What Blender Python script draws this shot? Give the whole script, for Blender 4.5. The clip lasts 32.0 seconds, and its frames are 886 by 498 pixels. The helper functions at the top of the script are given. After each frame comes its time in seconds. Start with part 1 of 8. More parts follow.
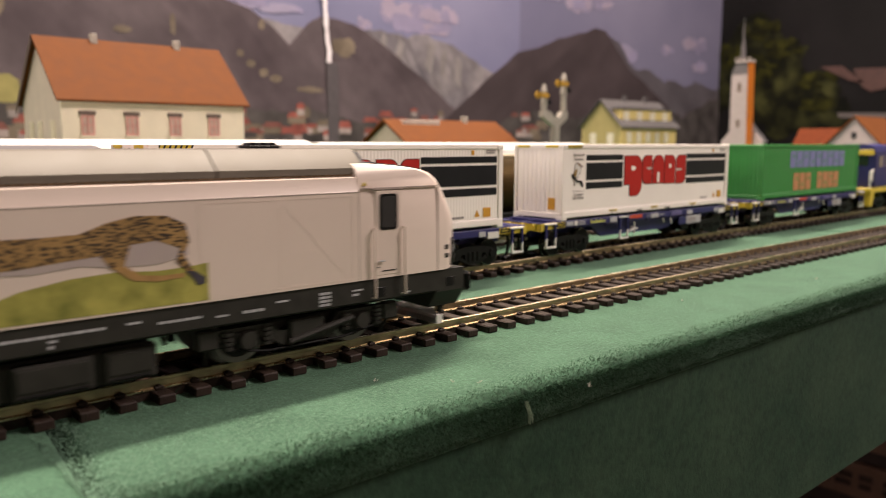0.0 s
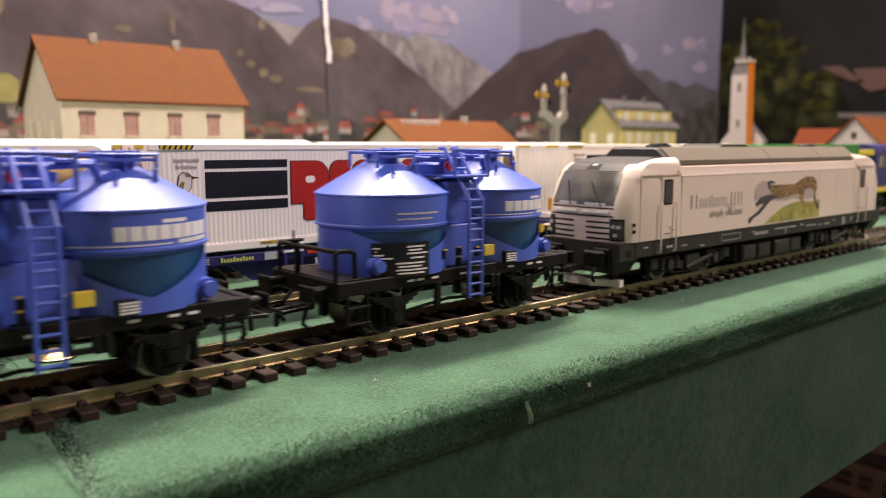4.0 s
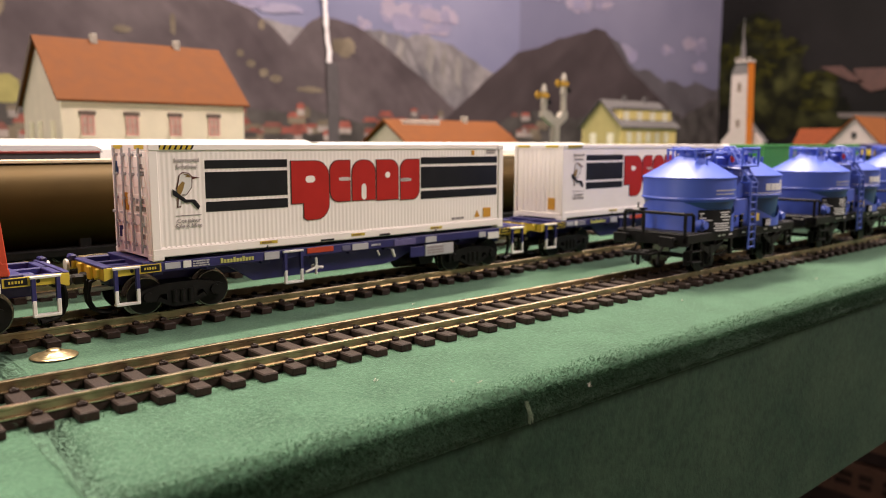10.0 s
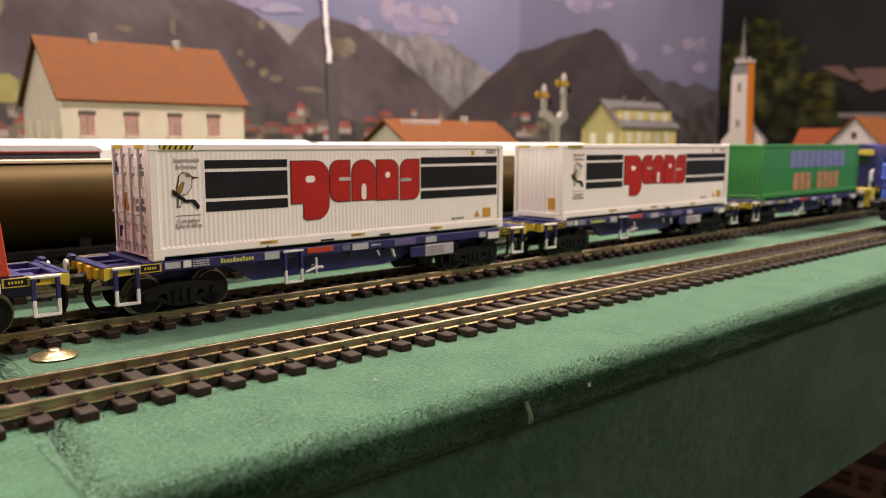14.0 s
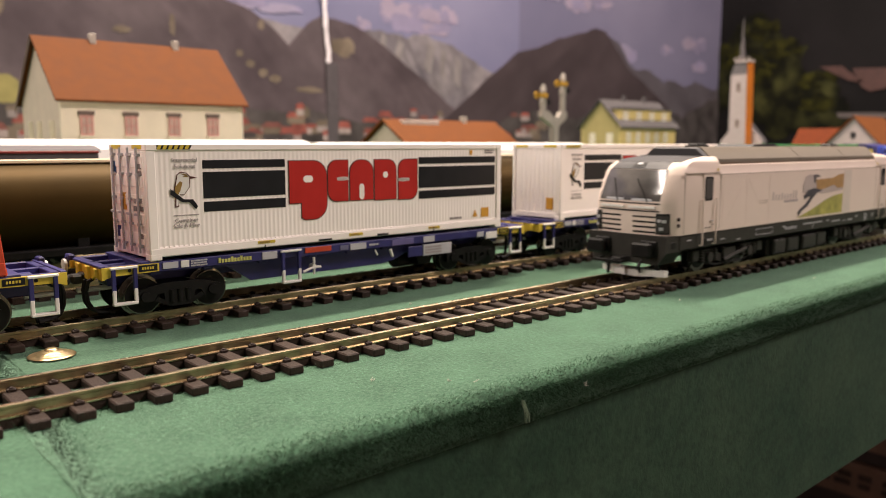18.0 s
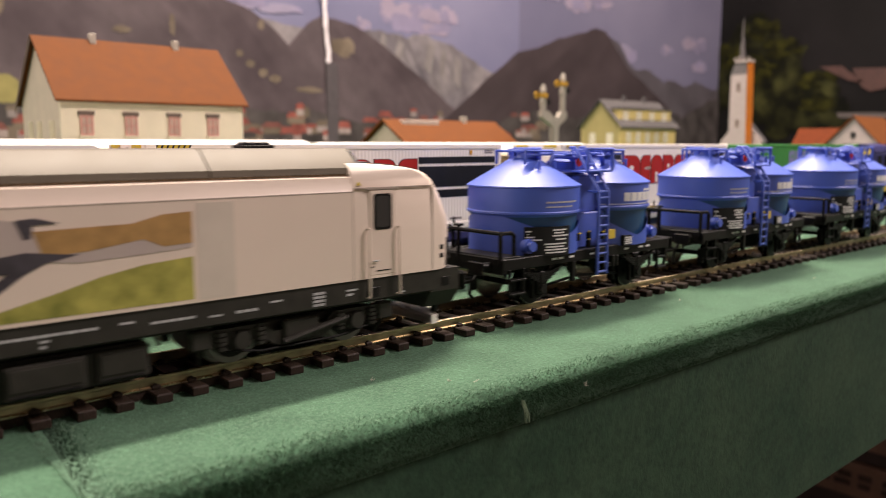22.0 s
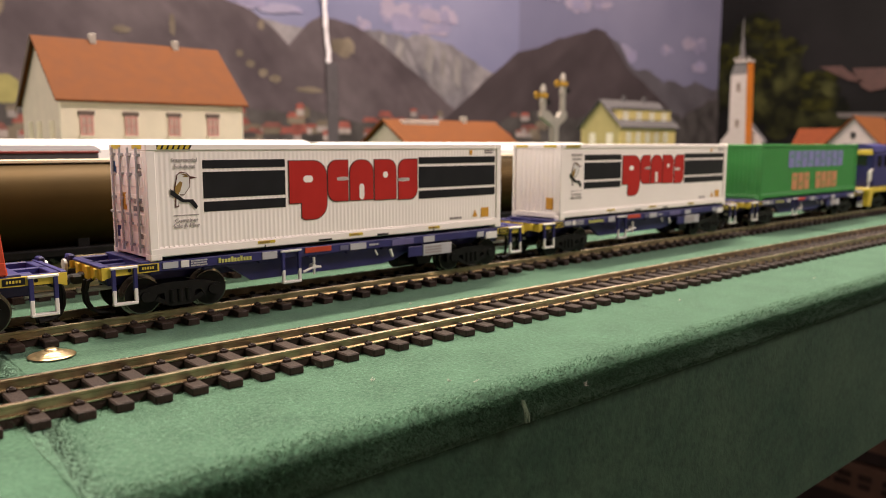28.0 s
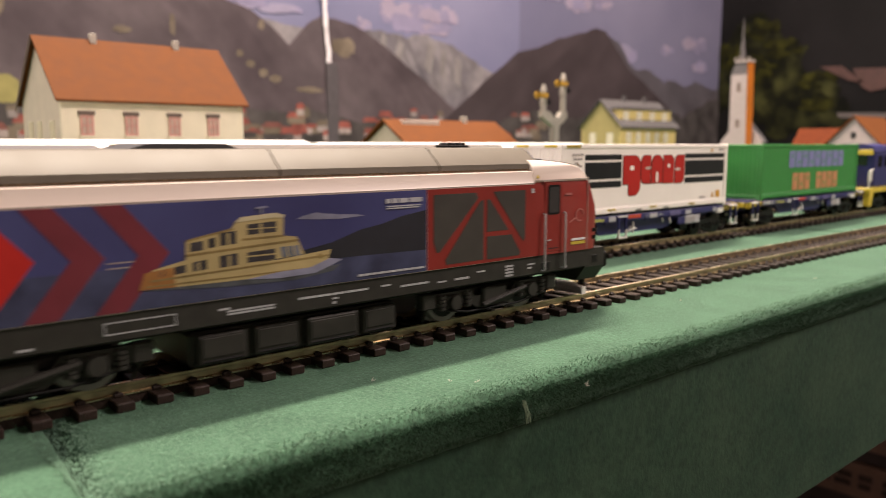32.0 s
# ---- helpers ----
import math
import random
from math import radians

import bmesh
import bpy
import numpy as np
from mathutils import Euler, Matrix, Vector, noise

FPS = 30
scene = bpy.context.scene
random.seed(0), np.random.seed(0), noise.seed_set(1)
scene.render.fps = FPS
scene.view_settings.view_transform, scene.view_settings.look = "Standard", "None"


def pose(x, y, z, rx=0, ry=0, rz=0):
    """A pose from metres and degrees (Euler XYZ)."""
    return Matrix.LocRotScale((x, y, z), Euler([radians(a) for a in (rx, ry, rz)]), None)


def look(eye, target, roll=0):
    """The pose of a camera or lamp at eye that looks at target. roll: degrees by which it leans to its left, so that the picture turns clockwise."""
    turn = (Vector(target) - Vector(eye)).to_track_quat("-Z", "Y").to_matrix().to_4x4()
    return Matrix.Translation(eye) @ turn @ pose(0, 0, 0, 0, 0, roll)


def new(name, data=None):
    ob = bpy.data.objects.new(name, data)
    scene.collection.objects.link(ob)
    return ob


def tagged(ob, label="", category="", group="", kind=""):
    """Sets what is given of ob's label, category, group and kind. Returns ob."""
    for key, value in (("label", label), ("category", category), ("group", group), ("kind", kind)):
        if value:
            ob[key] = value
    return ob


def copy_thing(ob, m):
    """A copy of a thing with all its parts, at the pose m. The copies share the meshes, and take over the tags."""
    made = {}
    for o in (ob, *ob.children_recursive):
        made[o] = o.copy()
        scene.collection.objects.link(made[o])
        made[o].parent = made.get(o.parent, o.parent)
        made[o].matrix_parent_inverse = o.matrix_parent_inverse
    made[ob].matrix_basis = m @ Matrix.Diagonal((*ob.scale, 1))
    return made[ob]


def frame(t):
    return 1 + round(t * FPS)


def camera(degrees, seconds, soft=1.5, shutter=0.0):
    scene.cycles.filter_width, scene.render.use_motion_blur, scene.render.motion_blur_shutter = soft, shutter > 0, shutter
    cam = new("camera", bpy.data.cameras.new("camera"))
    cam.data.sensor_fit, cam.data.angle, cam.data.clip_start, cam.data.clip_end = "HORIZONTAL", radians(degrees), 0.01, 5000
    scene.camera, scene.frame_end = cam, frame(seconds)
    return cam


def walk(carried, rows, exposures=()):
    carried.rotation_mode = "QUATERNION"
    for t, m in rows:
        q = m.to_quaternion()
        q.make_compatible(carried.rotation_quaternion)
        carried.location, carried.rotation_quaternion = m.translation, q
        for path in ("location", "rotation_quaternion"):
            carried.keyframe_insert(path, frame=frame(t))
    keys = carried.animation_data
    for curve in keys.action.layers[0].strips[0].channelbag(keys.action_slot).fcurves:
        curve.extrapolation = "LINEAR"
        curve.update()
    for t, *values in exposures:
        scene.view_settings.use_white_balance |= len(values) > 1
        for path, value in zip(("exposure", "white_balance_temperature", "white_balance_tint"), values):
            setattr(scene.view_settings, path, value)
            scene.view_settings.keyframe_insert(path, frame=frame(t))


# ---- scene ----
# ---------------------------------------------------------------- camera
def eye_pose(x, y, z, pan, tilt, roll):
    return (Matrix.Translation((x, y, z)) @ Matrix.Rotation(-pan, 4, "Z")
            @ Matrix.Rotation(math.pi / 2 + tilt, 4, "X") @ Matrix.Rotation(roll, 4, "Z"))


cam = camera(59.1, 32.0, soft=0.6, shutter=0.5)
cam.data.dof.use_dof = True
cam.data.dof.focus_distance = 0.20
cam.data.dof.aperture_fstop = 21.0
FIRST = eye_pose(-0.00914, -0.16614, 0.05253, 0.72085, -0.13437, 0.0016)
SECOND = eye_pose(-0.00884, -0.16688, 0.05243, 0.72098, -0.13421, 0.0012)
THIRD = eye_pose(-0.00890, -0.16665, 0.05246, 0.72087, -0.13425, 0.0013)
walk(cam, [(0.0, FIRST), (14.5, FIRST), (16.5, SECOND), (28.6, SECOND), (29.1, THIRD), (32.0, THIRD)],
     exposures=[(0.0, -0.28), (2.0, -0.27), (3.0, -0.19), (5.5, -0.12), (8.0, -0.08), (11.0, -0.15), (14.5, -0.24), (16.5, -0.22), (19.0, -0.26), (22.0, -0.18), (25.5, -0.06), (28.0, -0.20), (30.5, -0.18), (32.0, -0.10)])

# ---------------------------------------------------------------- light
world = bpy.data.worlds.new("room_air")
scene.world = world
world.use_nodes = True
world.node_tree.nodes["Background"].inputs[0].default_value = (1.0, 0.84, 0.78, 1)
world.node_tree.nodes["Background"].inputs[1].default_value = 0.17


def area_lamp(name, eye, target, sx, sy, watts, colour):
    data = bpy.data.lights.new(name, "AREA")
    data.shape, data.size, data.size_y, data.energy, data.color = "RECTANGLE", sx, sy, watts, colour
    ob = new(name, data)
    ob.matrix_world = look(eye, target)
    return ob


area_lamp("ceiling_tube_light", (0.55, 0.52, 1.56), (0.55, 0.30, 0.0), 1.2, 0.08, 93.0, (1.0, 0.84, 0.70))
# Unseen fill lamp, added to brighten the faces turned to the left.
area_lamp("left_fill_light", (-2.3, 0.06, 0.95), (0.2, 0.06, 0.03), 0.12, 1.1, 28.0, (1.0, 0.86, 0.80))
area_lamp("ceiling_tube_light", (-0.88, 0.66, 1.56), (-0.88, 0.50, 0.0), 1.2, 0.06, 15.0, (1.0, 0.86, 0.76))
# Unseen fill lamp front right, added to brighten the sides facing -y.
area_lamp("front_fill_light", (1.45, -0.85, 1.50), (0.4, 0.0, 0.0), 0.6, 0.6, 66.0, (1.0, 0.83, 0.78))

# ---------------------------------------------------------------- materials
MATS = {}


def mat(name, rgb, rough=0.5, metal=0.0, var=0.10, scale=150.0, bump=0.10, bscale=2500.0, coat=0.0, depth=0.0002, stain=None, tint=0.0):
    """Noise-varied principled material; scales are per metre."""
    if name in MATS:
        return MATS[name]
    m = bpy.data.materials.new(name)
    m.use_nodes = True
    nt = m.node_tree
    N, L = nt.nodes, nt.links
    bsdf = N["Principled BSDF"]
    tc = N.new("ShaderNodeTexCoord")
    n1 = N.new("ShaderNodeTexNoise")
    n1.inputs["Scale"].default_value, n1.inputs["Detail"].default_value = scale, 5
    L.new(tc.outputs["Object"], n1.inputs["Vector"])
    mix = N.new("ShaderNodeMixRGB")
    mix.inputs[1].default_value = (*[max(0, c * (1 - var)) for c in rgb], 1)
    mix.inputs[2].default_value = (*[min(1, c * (1 + var)) for c in (stain or rgb)], 1)
    ramp = N.new("ShaderNodeMapRange")
    ramp.inputs[1].default_value, ramp.inputs[2].default_value = 0.3, 0.7
    L.new(n1.outputs[0], ramp.inputs[0])
    L.new(ramp.outputs[0], mix.inputs[0])
    out = mix.outputs[0]
    if tint:
        info = N.new("ShaderNodeObjectInfo")
        hsv = N.new("ShaderNodeHueSaturation")
        mr = N.new("ShaderNodeMapRange")
        mr.inputs[3].default_value, mr.inputs[4].default_value = 1 - tint, 1 + tint
        L.new(info.outputs["Random"], mr.inputs[0])
        L.new(mr.outputs[0], hsv.inputs["Value"])
        L.new(out, hsv.inputs["Color"])
        out = hsv.outputs[0]
    L.new(out, bsdf.inputs["Base Color"])
    n2 = N.new("ShaderNodeTexNoise")
    n2.inputs["Scale"].default_value, n2.inputs["Detail"].default_value = bscale, 3
    L.new(tc.outputs["Object"], n2.inputs["Vector"])
    r = N.new("ShaderNodeMapRange")
    r.inputs[3].default_value, r.inputs[4].default_value = max(0.03, rough - 0.08), min(1, rough + 0.08)
    L.new(n1.outputs[0], r.inputs[0])
    L.new(r.outputs[0], bsdf.inputs["Roughness"])
    if bump:
        b = N.new("ShaderNodeBump")
        b.inputs["Strength"].default_value, b.inputs["Distance"].default_value = bump, depth
        L.new(n2.outputs[0], b.inputs["Height"])
        L.new(b.outputs[0], bsdf.inputs["Normal"])
    bsdf.inputs["Metallic"].default_value = metal
    if coat:
        bsdf.inputs["Coat Weight"].default_value = coat
        bsdf.inputs["Coat Roughness"].default_value = 0.15
    MATS[name] = m
    return m


def glass_mat(name, rgb, rough=0.04):
    m = bpy.data.materials.new(name)
    m.use_nodes = True
    b = m.node_tree.nodes["Principled BSDF"]
    b.inputs["Base Color"].default_value = (*rgb, 1)
    b.inputs["Roughness"].default_value = rough
    b.inputs["Coat Weight"].default_value = 0.6
    return m


FELT = mat("felt_green", (0.039, 0.091, 0.053), 0.95, var=0.14, scale=70, bump=0.45, bscale=1500, depth=0.0005, stain=(0.049, 0.108, 0.065))


# Lip fibres darker, top fibres lighter: shade and light put into their colours.
FIBRE = mat("felt_fibre_shaded", (0.032, 0.082, 0.043), 0.9, var=0.4, scale=800, bump=0)
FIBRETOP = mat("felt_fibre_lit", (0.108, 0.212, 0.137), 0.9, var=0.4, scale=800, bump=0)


def speckle(m, scale, dark, light, lo, hi):
    """Breaks a colour up with a second, much finer noise."""
    N, L = m.node_tree.nodes, m.node_tree.links
    bs = N["Principled BSDF"]
    src = bs.inputs["Base Color"].links[0].from_socket
    tc = N.new("ShaderNodeTexCoord")
    n = N.new("ShaderNodeTexNoise")
    n.inputs["Scale"].default_value, n.inputs["Detail"].default_value = scale, 4
    r = N.new("ShaderNodeMapRange")
    r.inputs[1].default_value, r.inputs[2].default_value, r.inputs[3].default_value, r.inputs[4].default_value = lo, hi, dark, light
    h = N.new("ShaderNodeHueSaturation")
    L.new(tc.outputs["Object"], n.inputs["Vector"])
    L.new(n.outputs[0], r.inputs[0])
    L.new(r.outputs[0], h.inputs["Value"])
    L.new(src, h.inputs["Color"])
    L.new(h.outputs[0], bs.inputs["Base Color"])
    return m


for m_ in (FELT, FIBRE, FIBRETOP):
    b_ = m_.node_tree.nodes["Principled BSDF"]
    b_.inputs["Sheen Weight"].default_value, b_.inputs["Sheen Roughness"].default_value = (0.0 if m_ == FIBRE else 0.28), 0.35
    b_.inputs["Sheen Tint"].default_value = (0.66, 0.95, 0.78, 1)
speckle(FELT, 1100, 0.70, 1.45, 0.30, 0.72)
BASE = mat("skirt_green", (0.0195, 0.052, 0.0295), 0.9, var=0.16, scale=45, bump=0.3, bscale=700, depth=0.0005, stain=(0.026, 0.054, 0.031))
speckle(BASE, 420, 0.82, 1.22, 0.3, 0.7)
SLEEPER = mat("sleeper_brown", (0.027, 0.0168, 0.0125), 0.55, var=0.25, scale=700, bump=0.5, bscale=2600, depth=0.0004, tint=0.18)
RAIL = mat("rail_nickel", (0.37, 0.30, 0.19), 0.36, 1.0, var=0.25, scale=260, bump=0.06)
RAILTOP = mat("rail_worn_and_glint", (0.64, 0.53, 0.38), 0.27, 1.0, var=0.12, scale=300, bump=0.03)
WHITE = mat("container_white", (0.92, 0.86, 0.805), 0.45, var=0.03, scale=60, bump=0.05)
BLACKP = mat("black_print", (0.012, 0.013, 0.015), 0.40, var=0.2, bump=0.04)
REDP = mat("red_print", (0.44, 0.020, 0.015), 0.5, var=0.08, bump=0.04)
DARKED = mat("dark_edge", (0.10, 0.035, 0.03), 0.5)
YELLOW = mat("yellow_paint", (0.58, 0.44, 0.045), 0.45, var=0.12)
ORANGE = mat("orange_label", (0.60, 0.30, 0.03), 0.45, var=0.1)
NAVY = mat("navy_paint", (0.022, 0.021, 0.115), 0.42, var=0.15)
STEELW = mat("white_metal", (0.72, 0.70, 0.66), 0.4, var=0.06)
GREYP = mat("grey_panel", (0.42, 0.42, 0.44), 0.45, var=0.08)
BLACK = mat("black_plastic", (0.008, 0.0076, 0.0074), 0.42, var=0.3, scale=400, bump=0.15)
SOOT = mat("frame_dark_grey", (0.028, 0.0262, 0.0225), 0.5, var=0.2, scale=300, bump=0.15)
WHEEL = mat("wheel_metal", (0.20, 0.18, 0.16), 0.22, 1.0, var=0.15)
GREEN = mat("container_green", (0.035, 0.23, 0.045), 0.42, var=0.08)
REDC = mat("container_red", (0.50, 0.055, 0.020), 0.42, var=0.1)
BLUE = mat("silo_blue", (0.042, 0.092, 0.485), 0.48, var=0.06, scale=90, bump=0.05)
BLUE.node_tree.nodes["Principled BSDF"].inputs["Specular IOR Level"].default_value = 0.9
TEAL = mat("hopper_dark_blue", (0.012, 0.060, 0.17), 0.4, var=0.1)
CREAM = mat("loco_white", (0.70, 0.590, 0.515), 0.40, var=0.025, scale=40, bump=0.03)
ROOFG = mat("roof_silver_grey", (0.125, 0.106, 0.082), 0.5, 0.0, var=0.06)
DARKG = mat("cab_roof_grey", (0.024, 0.0235, 0.026), 0.6, var=0.1)
GLASS = glass_mat("cab_glass", (0.02, 0.021, 0.022))
SCREEN = mat("windscreen_glass", (0.042, 0.040, 0.038), 0.05, var=0.5, scale=70, bump=0, coat=0.6, stain=(0.085, 0.08, 0.076))
BRASS = mat("brass", (0.62, 0.49, 0.28), 0.33, 1.0, var=0.15, scale=900, bump=0.25, bscale=700, depth=0.0008)
for m_ in (CREAM, ROOFG, WHITE):
    m_.node_tree.nodes["Principled BSDF"].inputs["Specular IOR Level"].default_value = 0.28
LAMPG = mat("lamp_glass", (0.045, 0.043, 0.040), 0.18, 0.0, var=0.2)
TEXTW = mat("white_lettering", (0.74, 0.73, 0.74), 0.5, var=0.05)
TEXTG = mat("grey_lettering", (0.30, 0.265, 0.26), 0.5, var=0.05)
PALEWHEEL = mat("wheel_pale", (0.20, 0.19, 0.175), 0.45, var=0.15)
LOCORED = mat("loco_red", (0.225, 0.0165, 0.011), 0.36, var=0.06)
SKYBLUE = mat("printed_blue", (0.032, 0.032, 0.128), 0.36, var=0.2, scale=25, stain=(0.048, 0.053, 0.162))
JOINT = mat("joint_shade", (0.34, 0.285, 0.245), 0.5, var=0.05)
LOUVRE = mat("louvre_brown", (0.20, 0.13, 0.075), 0.45, 0.4, var=0.15)
GRILLE = mat("grille_grey", (0.034, 0.029, 0.023), 0.55, var=0.2)

for m_ in (BLACK, BLACKP, SOOT, SLEEPER, FELT, FIBRE, BASE, REDP, DARKED):
    m_.node_tree.nodes["Principled BSDF"].inputs["Specular IOR Level"].default_value = 0.22
BLACK.node_tree.nodes["Principled BSDF"].inputs["Specular IOR Level"].default_value = 0.16

# ---------------------------------------------------------------- mesh helpers (millimetres)
def part(name, bm, material, parent=None, label="", smooth=35, origin=(0, 0, 0)):
    """Links a bmesh drawn in millimetres as one mesh object under a thing or a part."""
    bmesh.ops.recalc_face_normals(bm, faces=bm.faces)
    bmesh.ops.translate(bm, verts=bm.verts, vec=[-c for c in origin])
    bmesh.ops.scale(bm, verts=bm.verts, vec=(0.001, 0.001, 0.001))
    me = bpy.data.meshes.new(name)
    bm.to_mesh(me)
    bm.free()
    me.materials.append(material)
    if smooth:
        me.shade_smooth()
        me.set_sharp_from_angle(angle=radians(smooth))
    ob = new(name, me)
    ob.location = [c * 0.001 for c in origin]
    if parent is not None:
        ob.parent = parent
    if label:
        ob["label"] = label
    return ob


def thing(name, label, category, group="", m=None, kind=""):
    ob = new(name)
    ob.empty_display_size = 0.01
    if m is not None:
        ob.matrix_basis = m
    return tagged(ob, label, category, group, kind)


def box(bm, x0, x1, y0, y1, z0, z1, c=0.0):
    """A box with chamfered edges of width c."""
    X, Y, Z = (x0, x1), (y0, y1), (z0, z1)
    if c <= 0:
        v = [bm.verts.new((X[i], Y[j], Z[k])) for i in (0, 1) for j in (0, 1) for k in (0, 1)]
        for f in ((0, 1, 3, 2), (4, 6, 7, 5), (0, 4, 5, 1), (2, 3, 7, 6), (0, 2, 6, 4), (1, 5, 7, 3)):
            bm.faces.new([v[i] for i in f])
        return
    c = min(c, 0.45 * min(abs(x1 - x0), abs(y1 - y0), abs(z1 - z0)))
    V = {}
    for i in (0, 1):
        for j in (0, 1):
            for k in (0, 1):
                p = Vector((X[i], Y[j], Z[k]))
                s = Vector((c if i == 0 else -c, c if j == 0 else -c, c if k == 0 else -c))
                for a in range(3):
                    q = p + s
                    q[a] = p[a]
                    V[i, j, k, a] = bm.verts.new(q)
    cyc = ((0, 0), (0, 1), (1, 1), (1, 0))
    for s in (0, 1):
        bm.faces.new([V[s, u, w, 0] for u, w in cyc])
        bm.faces.new([V[u, s, w, 1] for u, w in cyc])
        bm.faces.new([V[u, w, s, 2] for u, w in cyc])
    for u in (0, 1):
        for w in (0, 1):
            bm.faces.new([V[0, u, w, 1], V[1, u, w, 1], V[1, u, w, 2], V[0, u, w, 2]])
            bm.faces.new([V[u, 0, w, 0], V[u, 1, w, 0], V[u, 1, w, 2], V[u, 0, w, 2]])
            bm.faces.new([V[u, w, 0, 0], V[u, w, 1, 0], V[u, w, 1, 1], V[u, w, 0, 1]])
    for i in (0, 1):
        for j in (0, 1):
            for k in (0, 1):
                bm.faces.new([V[i, j, k, a] for a in range(3)])


def boxpart(name, dims, material, parent=None, label="", c=0.3):
    bm = bmesh.new()
    box(bm, *dims, c)
    return part(name, bm, material, parent, label, smooth=0)


def cyl(bm, p0, p1, r0, r1=None, seg=16, caps=True):
    r1 = r0 if r1 is None else r1
    p0, p1 = Vector(p0), Vector(p1)
    d = (p1 - p0).normalized()
    a = d.orthogonal().normalized()
    b = d.cross(a)
    ring = lambda p, r: [bm.verts.new(p + a * (r * math.cos(t)) + b * (r * math.sin(t))) for t in [2 * math.pi * i / seg for i in range(seg)]]
    A, B = ring(p0, r0), ring(p1, max(r1, 1e-3))
    for i in range(seg):
        bm.faces.new((A[i], A[(i + 1) % seg], B[(i + 1) % seg], B[i]))
    if caps:
        bm.faces.new(A[::-1])
        bm.faces.new(B)


def wire(bm, pts, r, seg=8):
    """A bent round bar through the points, in one piece."""
    P = [Vector(p) for p in pts]
    rows = []
    up = None
    for i, p in enumerate(P):
        d0 = (p - P[i - 1]).normalized() if i else (P[1] - p).normalized()
        d1 = (P[i + 1] - p).normalized() if i + 1 < len(P) else d0
        t = (d0 + d1).normalized() if (d0 + d1).length > 1e-4 else d0
        if up is None:
            up = t.orthogonal().normalized()
        a = (up - t * up.dot(t)).normalized()
        b = t.cross(a)
        k = 1 / max(0.5, d0.dot(t))
        rows.append([bm.verts.new(p + (a * math.cos(2 * math.pi * j / seg) + b * math.sin(2 * math.pi * j / seg)) * r * k) for j in range(seg)])
        up = a
    for a, b in zip(rows, rows[1:]):
        for j in range(seg):
            bm.faces.new((a[j], a[(j + 1) % seg], b[(j + 1) % seg], b[j]))
    bm.faces.new(rows[0][::-1])
    bm.faces.new(rows[-1])


def rod(name, pts, r, material, parent, label=""):
    bm = bmesh.new()
    wire(bm, pts, r)
    return part(name, bm, material, parent, label)


def joined(ob):
    """Marks a part whose pieces are too small to pick apart."""
    return tagged(ob, kind="stuff")


def lathe(bm, prof, cx=0.0, cy=0.0, seg=40):
    """Turns (radius, z) rows round a vertical axis."""
    rows = []
    for r, z in prof:
        rows.append([bm.verts.new((cx + r * math.cos(2 * math.pi * i / seg), cy + r * math.sin(2 * math.pi * i / seg), z)) for i in range(seg)])
    for a, b in zip(rows, rows[1:]):
        for i in range(seg):
            bm.faces.new((a[i], a[(i + 1) % seg], b[(i + 1) % seg], b[i]))
    bm.faces.new(rows[0][::-1])
    bm.faces.new(rows[-1])


def prism(bm, poly, lo, hi, axis="y"):
    """Extrudes a polygon along an axis; poly holds the two other coordinates in order."""
    def at(p, t):
        return {"x": (t, p[0], p[1]), "y": (p[0], t, p[1]), "z": (p[0], p[1], t)}[axis]
    A = [bm.verts.new(at(p, lo)) for p in poly]
    B = [bm.verts.new(at(p, hi)) for p in poly]
    n = len(poly)
    for i in range(n):
        bm.faces.new((A[i], A[(i + 1) % n], B[(i + 1) % n], B[i]))
    bm.faces.new(A[::-1])
    bm.faces.new(B)


def lettering(text, size, material, parent, m, label="", depth=0.05):
    """Built-in font lettering as a thin mesh; size in millimetres, m in metres."""
    cu = bpy.data.curves.new("lettering", "FONT")
    cu.body, cu.size, cu.extrude = text, size * 0.001, depth * 0.001
    cu.align_x, cu.align_y = "CENTER", "CENTER"
    tmp = new("tmp", cu)
    me = bpy.data.meshes.new_from_object(tmp.evaluated_get(bpy.context.evaluated_depsgraph_get()))
    bpy.data.objects.remove(tmp)
    bpy.data.curves.remove(cu)
    me.materials.clear()
    me.materials.append(material)
    ob = new("lettering", me)
    ob.parent = parent
    ob.matrix_basis = m
    if label:
        ob["label"] = label
    return ob


FACE = Matrix.Rotation(math.pi / 2, 4, "X")


def on_side(x, y, z):
    """A pose on a side that faces -y, for lettering (millimetres)."""
    return pose(x * 0.001, y * 0.001, z * 0.001) @ FACE


# ---------------------------------------------------------------- room and layout boards
FLOOR = mat("floor_brown", (0.06, 0.035, 0.028), 0.7, var=0.3, scale=12, bump=0.2, bscale=300)
PLASTER = mat("room_paint", (0.36, 0.33, 0.30), 0.8, var=0.04, scale=6, bump=0.2, bscale=400)


def structure(name, dims_m, material, label, c=0.0):
    bm = bmesh.new()
    box(bm, *[d * 1000 for d in dims_m], c)
    ob = part(name, bm, material, None, smooth=0)
    return tagged(ob, label, "structure", kind="structure")


